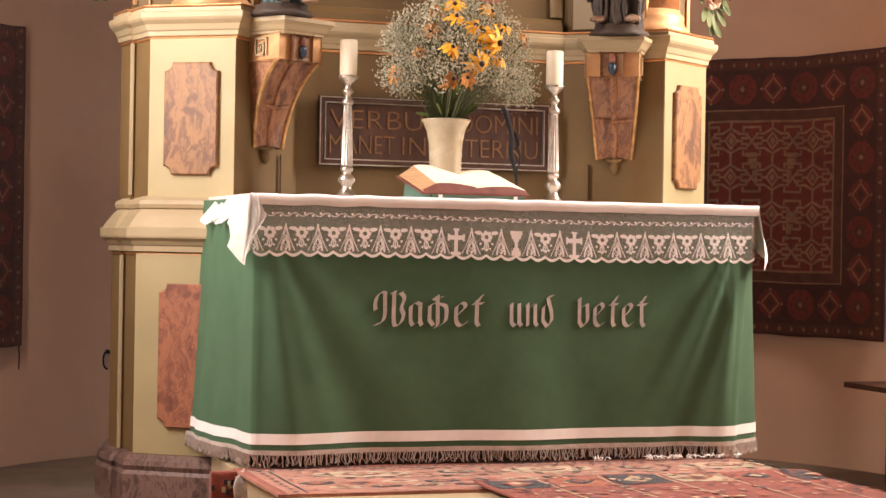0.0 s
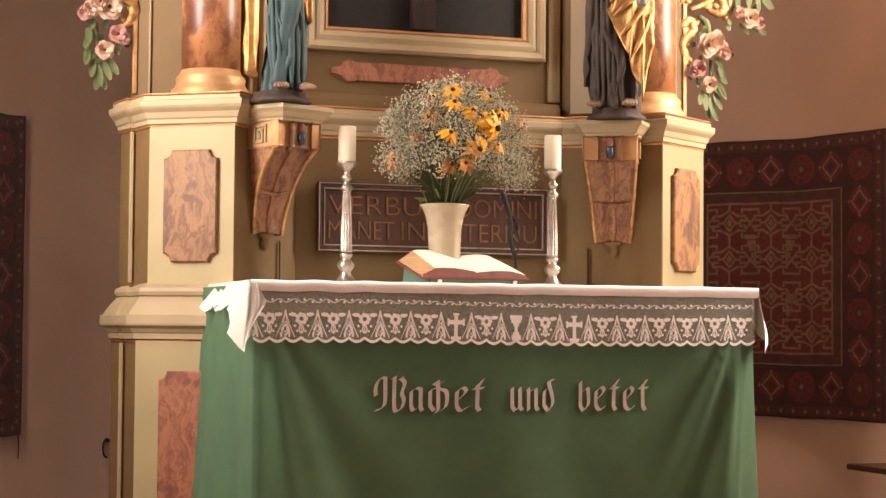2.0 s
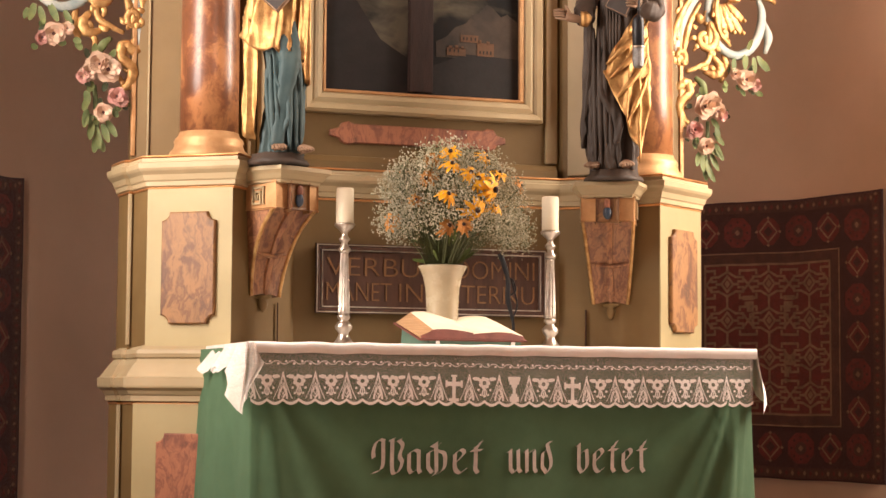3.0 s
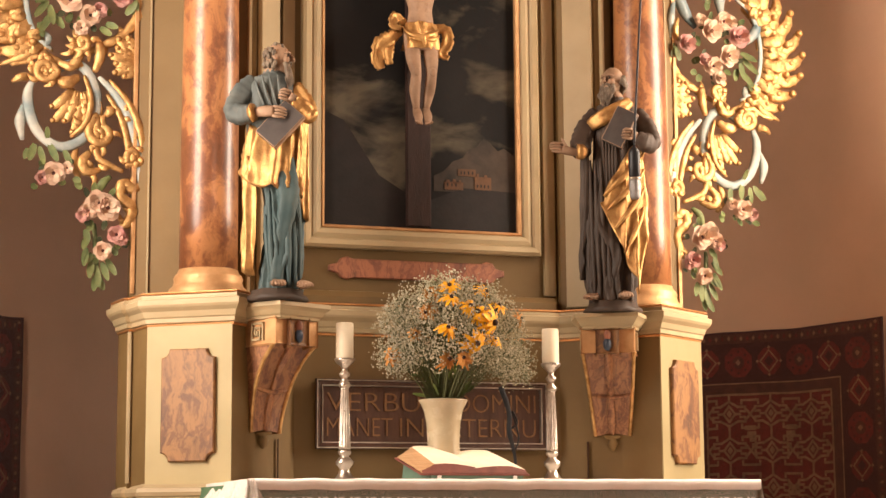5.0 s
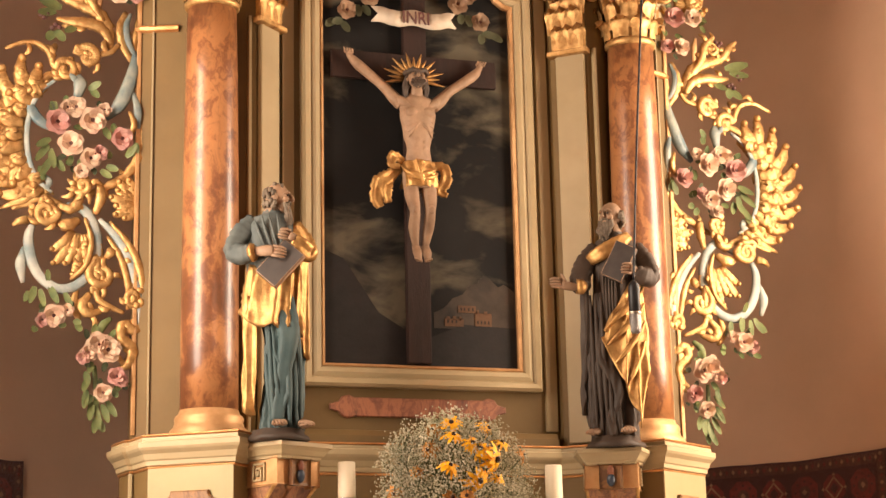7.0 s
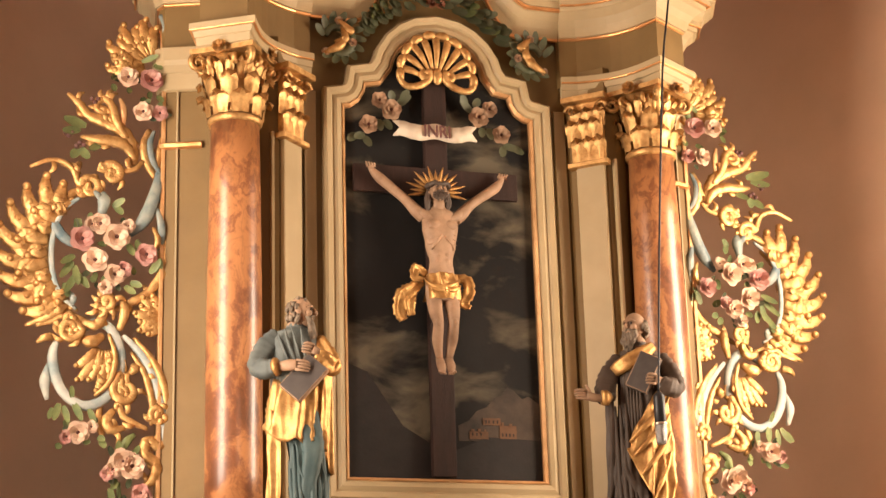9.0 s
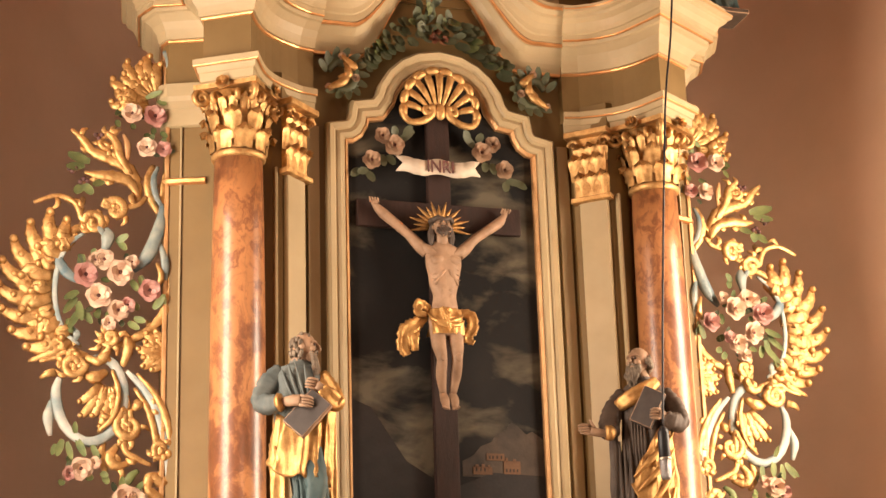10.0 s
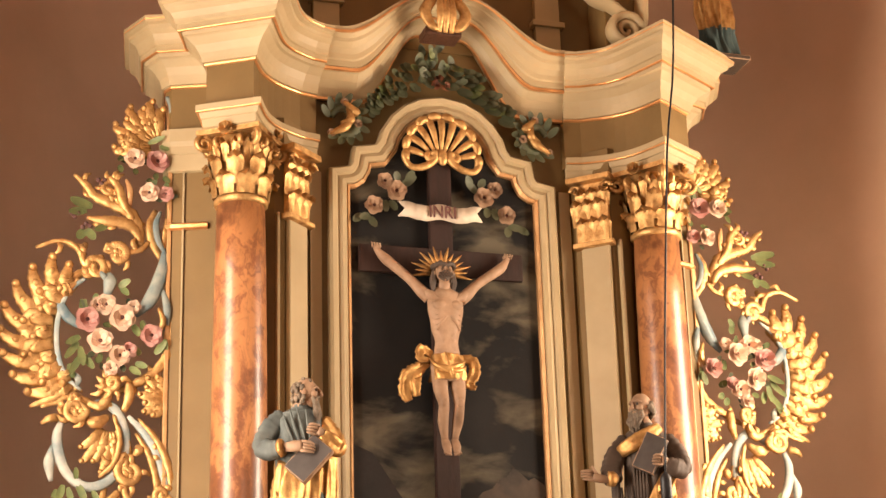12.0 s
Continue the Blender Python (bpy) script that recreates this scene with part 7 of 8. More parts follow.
for i in range(120):
    t = rng.uniform(-1, 1)
    x = -0.015 + 0.34 * t
    zc = 4.765 - 0.25 * abs(t) ** 1.5
    z = zc + rng.uniform(-0.095, 0.08) * (1 - 0.55 * abs(t))
    a = rng.uniform(0, 2 * math.pi) if abs(t) < 0.3 else radians(-90 + 60 * (1 if t > 0 else -1) * rng.uniform(0.2, 1.4))
    bm = bmesh.new()
    yb = 7.585 - rng.uniform(0.0, 0.035)
    leaf(bm, (x, yb, z), (x + 0.06 * math.cos(a), yb - 0.02, z + 0.06 * math.sin(a)), rng.uniform(0.034, 0.052), cup=0.3)
    part("leaf", bm, LEAFD if rng.random() < 0.8 else LEAFP, garland)
for i in range(10):          # larger leaves hanging along the lower edge
    t = -0.9 + 1.8 * i / 9
    x = -0.015 + 0.34 * t
    z = 4.68 - 0.19 * abs(t) ** 1.6
    bm = bmesh.new()
    leaf(bm, (x, 7.57, z), (x + 0.05 * (1 if t > 0 else -1), 7.545, z - 0.06 - 0.02 * abs(t)), 0.06, cup=0.35)
    part("leaf", bm, LEAFD, garland)
for x, z, r in ((-0.02, 4.70, 0.03), (-0.03, 4.66, 0.026), (0.02, 4.655, 0.025)):
    bm = bmesh.new()
    rose(bm, (x, 7.56, z), r, spin=x * 30)
    part("rose", bm, [MARBLE_RED, HEARTD], garland)
for s in (-1, 1):
    c = Vector((s * 0.475 - 0.01, 7.595, 4.43))
    wr = thing("small_wreath", "small gilded scroll in a dark green wreath", "carving", tuple(c), "wreaths beside the arch")
    bm = bmesh.new()
    tube(bm, [c + Vector((s * 0.05 * math.cos(t), -0.015, 0.055 * math.sin(t))) for t in (0.3, 1.1, 1.9, 2.7, 3.5, 4.3, 5.1)], [0.012, 0.02, 0.022, 0.014], 8, 0.8)
    part("wreath", bm, LEAFD, wr, smooth=True)
    for i in range(12):
        a = 0.2 + i * 0.45
        bm = bmesh.new()
        p = c + Vector((s * 0.055 * math.cos(a), -0.02, 0.06 * math.sin(a)))
        leaf(bm, p, p + Vector((s * 0.05 * math.cos(a + 0.6), -0.01, 0.05 * math.sin(a + 0.6))), 0.028)
        part("leaf", bm, LEAFD, wr)
    for k in range(3):
        bm = bmesh.new()
        tube(bm, [c + Vector((s * (0.06 - 0.045 * k), -0.03, -0.06 + 0.045 * k)), c + Vector((s * (0.0 - 0.02 * k), -0.04, -0.03 + 0.03 * k)), c + Vector((s * (-0.03 + 0.02 * k), -0.03, 0.02 + 0.03 * k))], [0.008, 0.018, 0.006], 8, 0.8)
        part("gilt_curl", bm, GILT, wr, smooth=True)
    for dx, dz in ((0.0, 0.07), (-0.05, -0.01), (0.05, -0.055)):
        bm = bmesh.new()
        rose(bm, c + Vector((s * dx, -0.03, dz)), 0.016)
        part("rosette", bm, [ROSEDULL, HEARTD], wr)
    grow = Matrix.Translation(c) @ Matrix.Scale(1.3, 4) @ Matrix.Translation(-c)
    for ob in wr.children:
        ob.data.transform(grow)

cart = thing("gilded_cartouche", "gilded scrolled cartouche on the crown of the cornice", "carving", (-0.02, 7.36, 4.85))
for s in (-1, 1):
    bm = bmesh.new()
    tube(bm, [(-0.04 + s * 0.02, 7.36, 4.86), (-0.04 + s * 0.07, 7.35, 4.87), (-0.04 + s * 0.10, 7.35, 4.94), (-0.04 + s * 0.06, 7.35, 5.02), (-0.04 + s * 0.09, 7.36, 5.12)], [0.012, 0.024, 0.03, 0.024, 0.01], 8, 0.8, groove=0.3)
    part("curl", bm, GILT, cart, smooth=True)
for k in range(3):
    bm = bmesh.new()
    tube(bm, [(-0.07 + 0.03 * k, 7.36, 4.84), (-0.07 + 0.03 * k, 7.33, 4.93), (-0.07 + 0.03 * k, 7.35, 5.08)], [0.012, 0.02, 0.012], 8, 0.8)
    part("rib", bm, GILT, cart, smooth=True)
bm = bmesh.new()
box(bm, -0.13, 0.05, 7.38, 7.5, 4.84, 4.88, 0.008)
part("backing", bm, WOOD_DARK, cart)

# figure's robe that just shows on the cornice end
bm = bmesh.new()
xs, ys = 1.37, 7.32
loft(bm, [(4.83, xs, ys, 0.10, 0.08, 0.1), (4.95, xs - 0.01, ys, 0.085, 0.075, 0.16), (5.1, xs - 0.02, ys, 0.09, 0.08, 0.15), (5.35, xs - 0.02, ys, 0.11, 0.085, 0.12), (5.55, xs - 0.02, ys, 0.08, 0.07, 0.08), (5.62, xs - 0.02, ys, 0.035, 0.035, 0.0)],
     lambda a, z: 2 if z < 4.98 else 1)
ball(bm, Vector((xs - 0.02, ys - 0.01, 5.68)), 0.06, 0)
box(bm, xs - 0.12, xs + 0.12, ys - 0.09, ys + 0.1, 4.812, 4.836, 0.004, slot=6)
tagged(part("carved_figure", bm, SLOTS), "carved figure in gold and green standing on the cornice", "statue")

# ---------------------------------------------------------------- carved scroll wings beside the columns


def scroll_wing(s):
    """The openwork carving; its grid is placed to fit the camera's view, about 2.5 mm a step, with the left wing's
    outer edge at 0.
    """
    y = 7.66
    ob = thing("carved_scrollwork", "openwork scroll carving with gilded leaves, pale sashes and pink roses", "carving", (s * 1.3, y, 2.1), "carved wings beside the columns")

    def pt(a, b, out=0.0):
        u = -2.051 + 0.00245 * a + 0.00009 * b
        return Vector((-s * u - (0.014 if s > 0 else 0.0), y - out, 4.888 + 0.00016 * a - 0.0026 * b))

    def stroke(pts, radii, material, out=0.0, name="scroll", groove=0.35, flat=0.8):
        bm = bmesh.new()
        k = len(pts)
        tube(bm, [pt(a, b, out + 0.012 * math.sin(math.pi * i / max(1, k - 1))) for i, (a, b) in enumerate(pts)], [r * 0.00245 for r in radii], 8, flat, 0, 5, groove, 0.3 if material is GILT else 0.08)
        part(name, bm, material, ob, smooth=True)
        if material is GILT and name == "scroll" and k >= 4:
            for q in range(1, k - 1):
                (a0, b0), (a1, b1) = pts[q], pts[q + 1]
                ang = math.atan2(b1 - b0, a1 - a0) + rng.choice((-1, 1)) * rng.uniform(0.7, 1.2)
                ln = rng.uniform(15, 27)
                stroke([(a0, b0), (a0 + ln * 0.6 * math.cos(ang), b0 + ln * 0.6 * math.sin(ang)), (a0 + ln * math.cos(ang + 0.5), b0 + ln * math.sin(ang + 0.5))], [3.5, 5.5, 1.5], GILT, out, "sprig", 0.5, 0.7)

    def curl(a, b, r, start, turns, material, out=0.01, way=1, w=6, tail=None):
        pts = list(tail or [])
        n = int(10 * turns)
        for i in range(n + 1):
            t = i / n
            ang = radians(start) + way * 2 * math.pi * turns * t
            q = r * (1 - 0.8 * t)
            pts.append((a + q * math.cos(ang), b + q * math.sin(ang)))
        stroke(pts, [w * 0.5] * bool(tail) + [w, w, w * 0.8, w * 0.7], material, out)

    def bloom(a, b, r, material):
        bm = bmesh.new()
        rose(bm, pt(a, b, 0.045), r * 0.00245 * 0.92, (rng.uniform(-0.25, 0.25), -1, rng.uniform(-0.3, 0.1)), rng.uniform(0, 6))
        part("rose", bm, [material, HEARTD], ob)
        for k in range(2):
            t = rng.uniform(0, 6.3)
            foliage(a + r * 0.7 * math.cos(t), b + r * 0.7 * math.sin(t), r * 0.8 * math.cos(t + 0.4), r * 0.8 * math.sin(t + 0.4), 11, LEAFP if k else LEAFD)

    def foliage(a, b, da, db, w=12, material=None):
        bm = bmesh.new()
        leaf(bm, pt(a, b, 0.02), pt(a + da, b + db, 0.035), w * 0.00245, cup=0.2)
        part("leaf", bm, material or LEAFP, ob)

    def fan(cx, cy, a0, a1, n, r0, r1, w, out=0.005, bend=14):
        """Flame leaves that spread from an arc."""
        for i in range(n):
            t = (i + 0.5) / n
            a = radians(a0 + (a1 - a0) * t)
            rr = r1 * (0.86 + 0.14 * math.sin(math.pi * t)) * (1 if i % 2 else 0.86)
            p = [(cx + r0 * math.cos(a), cy + r0 * math.sin(a)), (cx + (r0 + rr) / 2 * math.cos(a - 0.04), cy + (r0 + rr) / 2 * math.sin(a - 0.04)), (cx + rr * 0.9 * math.cos(a + 0.02), cy + rr * 0.9 * math.sin(a + 0.02)),
                 (cx + rr * math.cos(a + radians(bend) * 0.5), cy + rr * math.sin(a + radians(bend) * 0.5))]
            stroke(p, [w * 0.75, w * 1.15, w * 0.95, w * 0.5], GILT, out, "flame", 0.5, 0.7)
            bm = bmesh.new()
            ball(bm, pt(*p[3], out + 0.012), w * 0.0015, 0)
            part("knob", bm, GILT, ob, smooth=True)

    # upright gilt rod along the retable's edge
    stroke([(300, 170), (303, 300), (300, 400), (301, 600), (299, 800), (297, 1010)], [4, 4, 5, 5, 4, 3], GILT_MATT, 0, "rod")
    # crest
    fan(285, 262, 150, 275, 9, 18, 92, 10)
    fan(255, 262, 130, 215, 5, 10, 46, 9, 0.02)
    stroke([(300, 165), (310, 190), (306, 220)], [5, 9, 5], SASH)
    foliage(262, 258, 30, -8), foliage(285, 262, 14, 14), foliage(218, 280, -14, 18), foliage(210, 300, 0, 20), foliage(268, 325, -12, 14), foliage(290, 320, 8, 18)
    bloom(236, 292, 21, ROSE), bloom(276, 297, 24, PINK), bloom(262, 354, 20, ROSE), bloom(292, 356, 16, PINK)
    # great acanthus sprays
    stroke([(247, 448), (243, 415), (225, 385), (195, 370), (165, 358), (148, 335), (128, 316)], [5, 11, 13, 12, 9, 8, 3], GILT)
    stroke([(247, 440), (232, 415), (205, 405), (175, 402), (150, 396)], [5, 10, 11, 9, 3], GILT, 0.012)
    stroke([(235, 400), (215, 372), (205, 340), (183, 318)], [4, 8, 8, 3], GILT, 0.02)
    stroke([(225, 385), (228, 350), (222, 325)], [4, 7, 3], GILT_MATT, 0.01)
    curl(190, 345, 18, 0, 1.1, GILT, 0.015, -1, 6)
    for a, b in ((176, 336), (170, 330), (181, 330), (128, 397), (122, 392), (134, 392), (148, 410), (155, 414), (142, 416)):
        bm = bmesh.new()
        ball(bm, pt(a, b, 0.03), 0.011, 0)
        part("berry", bm, HEARTD, ob, smooth=True)
    foliage(160, 378, -44, -8, 20), foliage(150, 385, -36, 8, 16), foliage(150, 418, 12, 26, 18), foliage(145, 420, -14, 22, 18), foliage(185, 412, -24, 14, 14)
    # inner bands between crest and ring
    stroke([(276, 380), (264, 410), (268, 440), (285, 470)], [5, 8, 8, 5], GILT)
    stroke([(283, 385), (274, 410), (278, 440), (292, 462)], [3, 6, 6, 3], SASH, 0.02)
    stroke([(297, 395), (290, 430), (287, 455)], [4, 6, 4], GILT, 0.01)
    curl(205, 465, 20, 200, 1.2, GILT, 0.02, 1, 8, [(262, 440), (240, 458)])
    stroke([(110, 438), (140, 452), (150, 440)], [4, 9, 4], GILT)
    curl(165, 490, 20, -160, 1.2, GILT, 0.02, 1, 7, [(60, 452), (100, 440), (132, 452)])
    # ring with flames
    stroke([(170, 487), (130, 500), (103, 530), (86, 575), (84, 625), (96, 670), (120, 702), (160, 722)], [6, 8, 9, 10, 10, 9, 8, 6], GILT)
    stroke([(150, 505), (118, 530), (100, 575), (98, 630), (112, 675), (140, 700)], [3, 5, 5, 5, 5, 3], SILVERED, 0.02)
    fan(185, 605, 128, 238, 17, 96, 186, 13)
    fan(185, 605, 132, 234, 9, 96, 150, 12, 0.022, -10)
    stroke([(95, 525), (105, 560), (125, 582), (150, 592)], [4, 11, 9, 5], SASH, 0.015)
    stroke([(105, 540), (118, 525), (135, 512)], [3, 6, 3], GILT, 0.02)
    stroke([(292, 452), (282, 500), (262, 545), (236, 572)], [5, 12, 13, 5], SASH, 0.012)
    stroke([(288, 470), (298, 520), (303, 575), (296, 630), (272, 668), (235, 690), (195, 706)], [5, 8, 9, 9, 8, 8, 4], GILT, 0.0)
    stroke([(283, 520), (292, 560), (290, 600)], [3, 8, 4], SASH, 0.02)
    stroke([(277, 560), (284, 585), (276, 605)], [3, 6, 3], GILT, 0.03)
    # bird-like tuft and the bunch of roses
    stroke([(188, 498), (190, 515), (184, 540)], [4, 13, 6], SASH, 0.03, "tuft")
    stroke([(190, 520), (178, 505), (172, 496)], [3, 6, 2], SASH, 0.035, "tuft")
    for a, b, r, mt in ((148, 582, 25, PINK), (182, 556, 21, ROSE), (210, 578, 26, ROSE), (172, 620, 25, ROSE), (205, 645, 21, ROSE), (262, 610, 22, PINK), (222, 636, 16, PINK), (190, 666, 15, ROSE), (166, 556, 15, ROSE), (232, 560, 14, ROSE)):
        bloom(a, b, r, mt)
    for a, b, da, db in ((138, 608, -28, 18), (135, 618, -26, 34), (138, 625, 4, 40), (140, 640, -22, 38), (146, 640, 14, 30), (232, 588, 8, 26), (235, 655, 20, 12), (225, 662, 18, 18), (150, 562, -14, -16), (205, 522, 22, -10), (210, 520, 12, 22), (245, 640, -16, -8), (172, 645, -6, 14), (270, 640, 18, -20), (120, 655, 4, 30), (285, 640, 2, -24)):
        foliage(a, b, da, db, 14)
    stroke([(128, 672), (134, 684), (132, 694)], [3, 7, 3], SASH, 0.03, "tuft")
    # curls under the ring
    curl(192, 690, 16, 200, 1.3, GILT, 0.03, -1, 6)
    stroke([(150, 722), (175, 728), (188, 705), (180, 690)], [6, 10, 8, 4], GILT, 0.01)
    stroke([(222, 685), (224, 710), (214, 738)], [6, 10, 5], GILT, 0.015)
    fan(300, 716, 130, 240, 7, 8, 58, 9, 0.005, 5)
    curl(128, 735, 20, 0, 1.3, GILT, 0.03, 1, 7, [(70, 728), (98, 722), (118, 714)])
    stroke([(100, 745), (85, 748), (72, 755)], [8, 7, 3], GILT, 0.01)
    stroke([(112, 700), (95, 712), (52, 726)], [8, 9, 3], GILT, 0.01)
    # lower ring: silvered sash, gilt fan inside
    stroke([(140, 738), (178, 722), (205, 740), (218, 785), (208, 830), (182, 856), (150, 862), (120, 842), (104, 810), (100, 775), (108, 750)], [6, 9, 9, 9, 9, 9, 9, 9, 10, 9, 5], SILVERED)
    stroke([(196, 744), (206, 785), (196, 825), (170, 848)], [3, 5, 5, 3], GILT, 0.025)
    fan(192, 748, 55, 140, 7, 22, 92, 8, 0.0, 8)
    stroke([(140, 745), (165, 756), (188, 745)], [5, 12, 6], GILT, 0.01)
    stroke([(92, 790), (86, 820), (90, 850)], [3, 10, 4], SILVERED, 0.0)
    # right band running down along the edge
    stroke([(222, 745), (255, 780), (277, 825), (288, 880), (292, 930), (290, 985)], [4, 9, 10, 9, 8, 4], SILVERED, 0.005)
    stroke([(240, 750), (272, 790), (292, 840), (298, 900)], [3, 6, 7, 4], GILT, 0.015)
    stroke([(235, 775), (258, 815), (270, 865), (268, 900)], [3, 6, 6, 3], GILT, 0.015)
    # inner gilt scroll
    curl(225, 840, 26, 250, 1.1, GILT, 0.015, -1, 8, [(262, 905), (240, 895), (215, 875)])
    stroke([(232, 812), (240, 804), (236, 796)], [5, 9, 4], GILT, 0.02)
    stroke([(205, 870), (190, 890), (200, 905), (225, 900)], [5, 10, 9, 4], GILT, 0.01)
    curl(278, 880, 14, 60, 1.2, GILT, 0.02, 1, 6)
    stroke([(182, 860), (176, 890), (186, 915)], [4, 9, 4], GILT, 0.0)
    foliage(110, 858, -12, 32, 14), foliage(118, 862, 6, 34, 12), foliage(135, 858, 12, 34, 14), foliage(160, 868, 10, 30, 12), foliage(98, 865, -8, 22, 10), foliage(132, 850, -2, -20, 10)
    # tail of roses
    for a, b, r, mt in ((140, 908, 22, ROSE), (120, 915, 14, PINK), (163, 900, 13, ROSE), (215, 958, 24, ROSE), (230, 968, 26, ROSE), (198, 972, 17, ROSE), (190, 978, 14, PINK), (246, 1012, 18, PINK), (222, 1038, 18, ROSE), (255, 1020, 12, PINK)):
        bloom(a, b, r, mt)
    stroke([(298, 915), (282, 935), (262, 925), (255, 945), (275, 965), (268, 990), (252, 998)], [5, 9, 10, 9, 10, 9, 4], GILT, 0.01)
    stroke([(240, 912), (225, 925), (215, 945)], [4, 8, 4], LEAFP, 0.0, "stalk")
    stroke([(210, 990), (212, 1030), (215, 1085)], [4, 5, 3], LEAFP, 0.0, "stalk")
    for a, b, da, db in ((205, 985, -8, 22), (200, 1010, -14, 26), (196, 1030, -8, 34), (205, 1050, -8, 34), (212, 1060, 2, 40), (222, 1055, 8, 34), (230, 1050, 14, 30), (212, 1075, -8, 30), (216, 1078, 6, 26), (195, 1000, 2, 26), (175, 915, 12, 10), (180, 920, 6, 18), (112, 925, -10, 10), (150, 920, 12, 8), (240, 1030, 6, 18), (205, 1040, -16, 18)):
        foliage(a, b, da, db, 13)


rng = random.Random(21)
for s in (-1, 1):
    scroll_wing(s)
# ---------------------------------------------------------------- platform, carpets, wall rugs
PLATFORM = mat("cream_platform_paint", (0.46, 0.36, 0.22), (0.38, 0.29, 0.17), 0.6, scale=4, bump=0.12, stain=0.25)
bm = bmesh.new()
box(bm, -1.05, 0.985, 4.4, 7.02, 0.0, 0.225, 0.006)
tagged(part("platform", bm, PLATFORM), "low cream wooden platform before the altar", "platform", kind="structure")


def wool(name, a, b, scale=30):
    return mat(name, a, b, 0.95, scale=scale, bump=0.5, bscale=350, stain=0.2, spec=0.1, sheen=0.2)


RUG_RED, RUG_CREAM, RUG_NAVY, RUG_PINK = wool("red_wool", (0.30, 0.075, 0.045), (0.22, 0.05, 0.03)), wool("cream_wool", (0.58, 0.45, 0.30), (0.46, 0.34, 0.21)), \
    wool("navy_wool", (0.045, 0.035, 0.04), (0.03, 0.024, 0.03)), wool("pale_pink_wool", (0.44, 0.22, 0.15), (0.36, 0.15, 0.095))
RUG_ORANGE = wool("brick_wool", (0.40, 0.13, 0.06), (0.32, 0.09, 0.045))


class Weave:
    """Woven shapes on a rug: each colour is one joined layer of flat patches, laid by a function from rug to place."""

    def __init__(self, place):
        self.place, self.bms = place, {}

    def poly(self, color, pts, lift):
        bm = self.bms.setdefault(color, bmesh.new())
        bm.faces.new([bm.verts.new(self.place(a, b, lift)) for a, b in pts])

    def rect(self, color, a0, a1, b0, b1, lift, cell=0.12):
        na, nb = max(1, round((a1 - a0) / cell)), max(1, round((b1 - b0) / cell))
        for i in range(na):
            for j in range(nb):
                p, q, r, t = a0 + (a1 - a0) * i / na, a0 + (a1 - a0) * (i + 1) / na, b0 + (b1 - b0) * j / nb, b0 + (b1 - b0) * (j + 1) / nb
                self.poly(color, [(p, r), (q, r), (q, t), (p, t)], lift)

    def diamond(self, color, a, b, ra, rb, lift):
        self.poly(color, [(a - ra, b), (a, b - rb), (a + ra, b), (a, b + rb)], lift)

    def octagon(self, color, a, b, ra, rb, lift):
        self.poly(color, [(a + ra * math.cos(radians(22.5 + 45 * i)), b + rb * math.sin(radians(22.5 + 45 * i))) for i in range(8)], lift)

    def line(self, color, pts, w, lift):
        for (a0, b0), (a1, b1) in zip(pts, pts[1:]):
            d = Vector((a1 - a0, b1 - b0))
            if d.length < 1e-6:
                continue
            n = Vector((-d.y, d.x)).normalized() * w / 2
            d = d.normalized() * w / 3
            self.poly(color, [(a0 - d.x + n.x, b0 - d.y + n.y), (a1 + d.x + n.x, b1 + d.y + n.y), (a1 + d.x - n.x, b1 + d.y - n.y), (a0 - d.x - n.x, b0 - d.y - n.y)], lift)

    def band(self, color, a0, a1, b0, b1, w, lift):
        self.rect(color, a0, a1, b0, b0 + w, lift)
        self.rect(color, a0, a1, b1 - w, b1, lift)
        self.rect(color, a0, a0 + w, b0 + w, b1 - w, lift)
        self.rect(color, a1 - w, a1, b0 + w, b1 - w, lift)

    def finish(self, parent, names):
        for color, bm in self.bms.items():
            bmesh.ops.recalc_face_normals(bm, faces=bm.faces)
            tagged(part(names.get(color, "woven_pattern"), bm, color, parent), kind="stuff")


def pile(bm, place, w, h, na, nb, thick=0.008):
    top = [[bm.verts.new(place(w * i / na, h * j / nb, 0.0)) for i in range(na + 1)] for j in range(nb + 1)]
    low = [[bm.verts.new(place(w * i / na, h * j / nb, -thick)) for i in range(na + 1)] for j in range(nb + 1)]
    for j in range(nb):
        for i in range(na):
            bm.faces.new((top[j][i], top[j][i + 1], top[j + 1][i + 1], top[j + 1][i]))
            bm.faces.new((low[j][i], low[j + 1][i], low[j + 1][i + 1], low[j][i + 1]))
    edge = [(0, i) for i in range(na + 1)] + [(j, na) for j in range(1, nb + 1)] + [(nb, i) for i in range(na - 1, -1, -1)] + [(j, 0) for j in range(nb - 1, 0, -1)]
    for (j, i), (l, k) in zip(edge, edge[1:] + edge[:1]):
        bm.faces.new((low[j][i], low[l][k], top[l][k], top[j][i]))
    bmesh.ops.recalc_face_normals(bm, faces=bm.faces)


# carpet on the platform: it lies under the cloth's fringe and drops a little over the platform's edges
def on_platform(a, b, lift):
    x = -1.075 + a
    z = 0.234 + 0.0025 * noise.noise((x * 3, b * 4, 0))
    over = max(0, x - 0.975)
    return Vector((min(x, 0.975) + over * 0.45, 6.50 - b, z - over * 0.9 + lift))


carpet = thing("platform_carpet", "pale red oriental carpet with cream and navy medallions", "carpet", (0, 6.0, 0.23))
bm = bmesh.new()
W, H = 2.16, 0.72
pile(bm, on_platform, W, H, 44, 16)
part("ground_weave", bm, RUG_PINK, carpet)
wv = Weave(on_platform)
L1, L2, L3, L4 = 0.0012, 0.0022, 0.0032, 0.0042
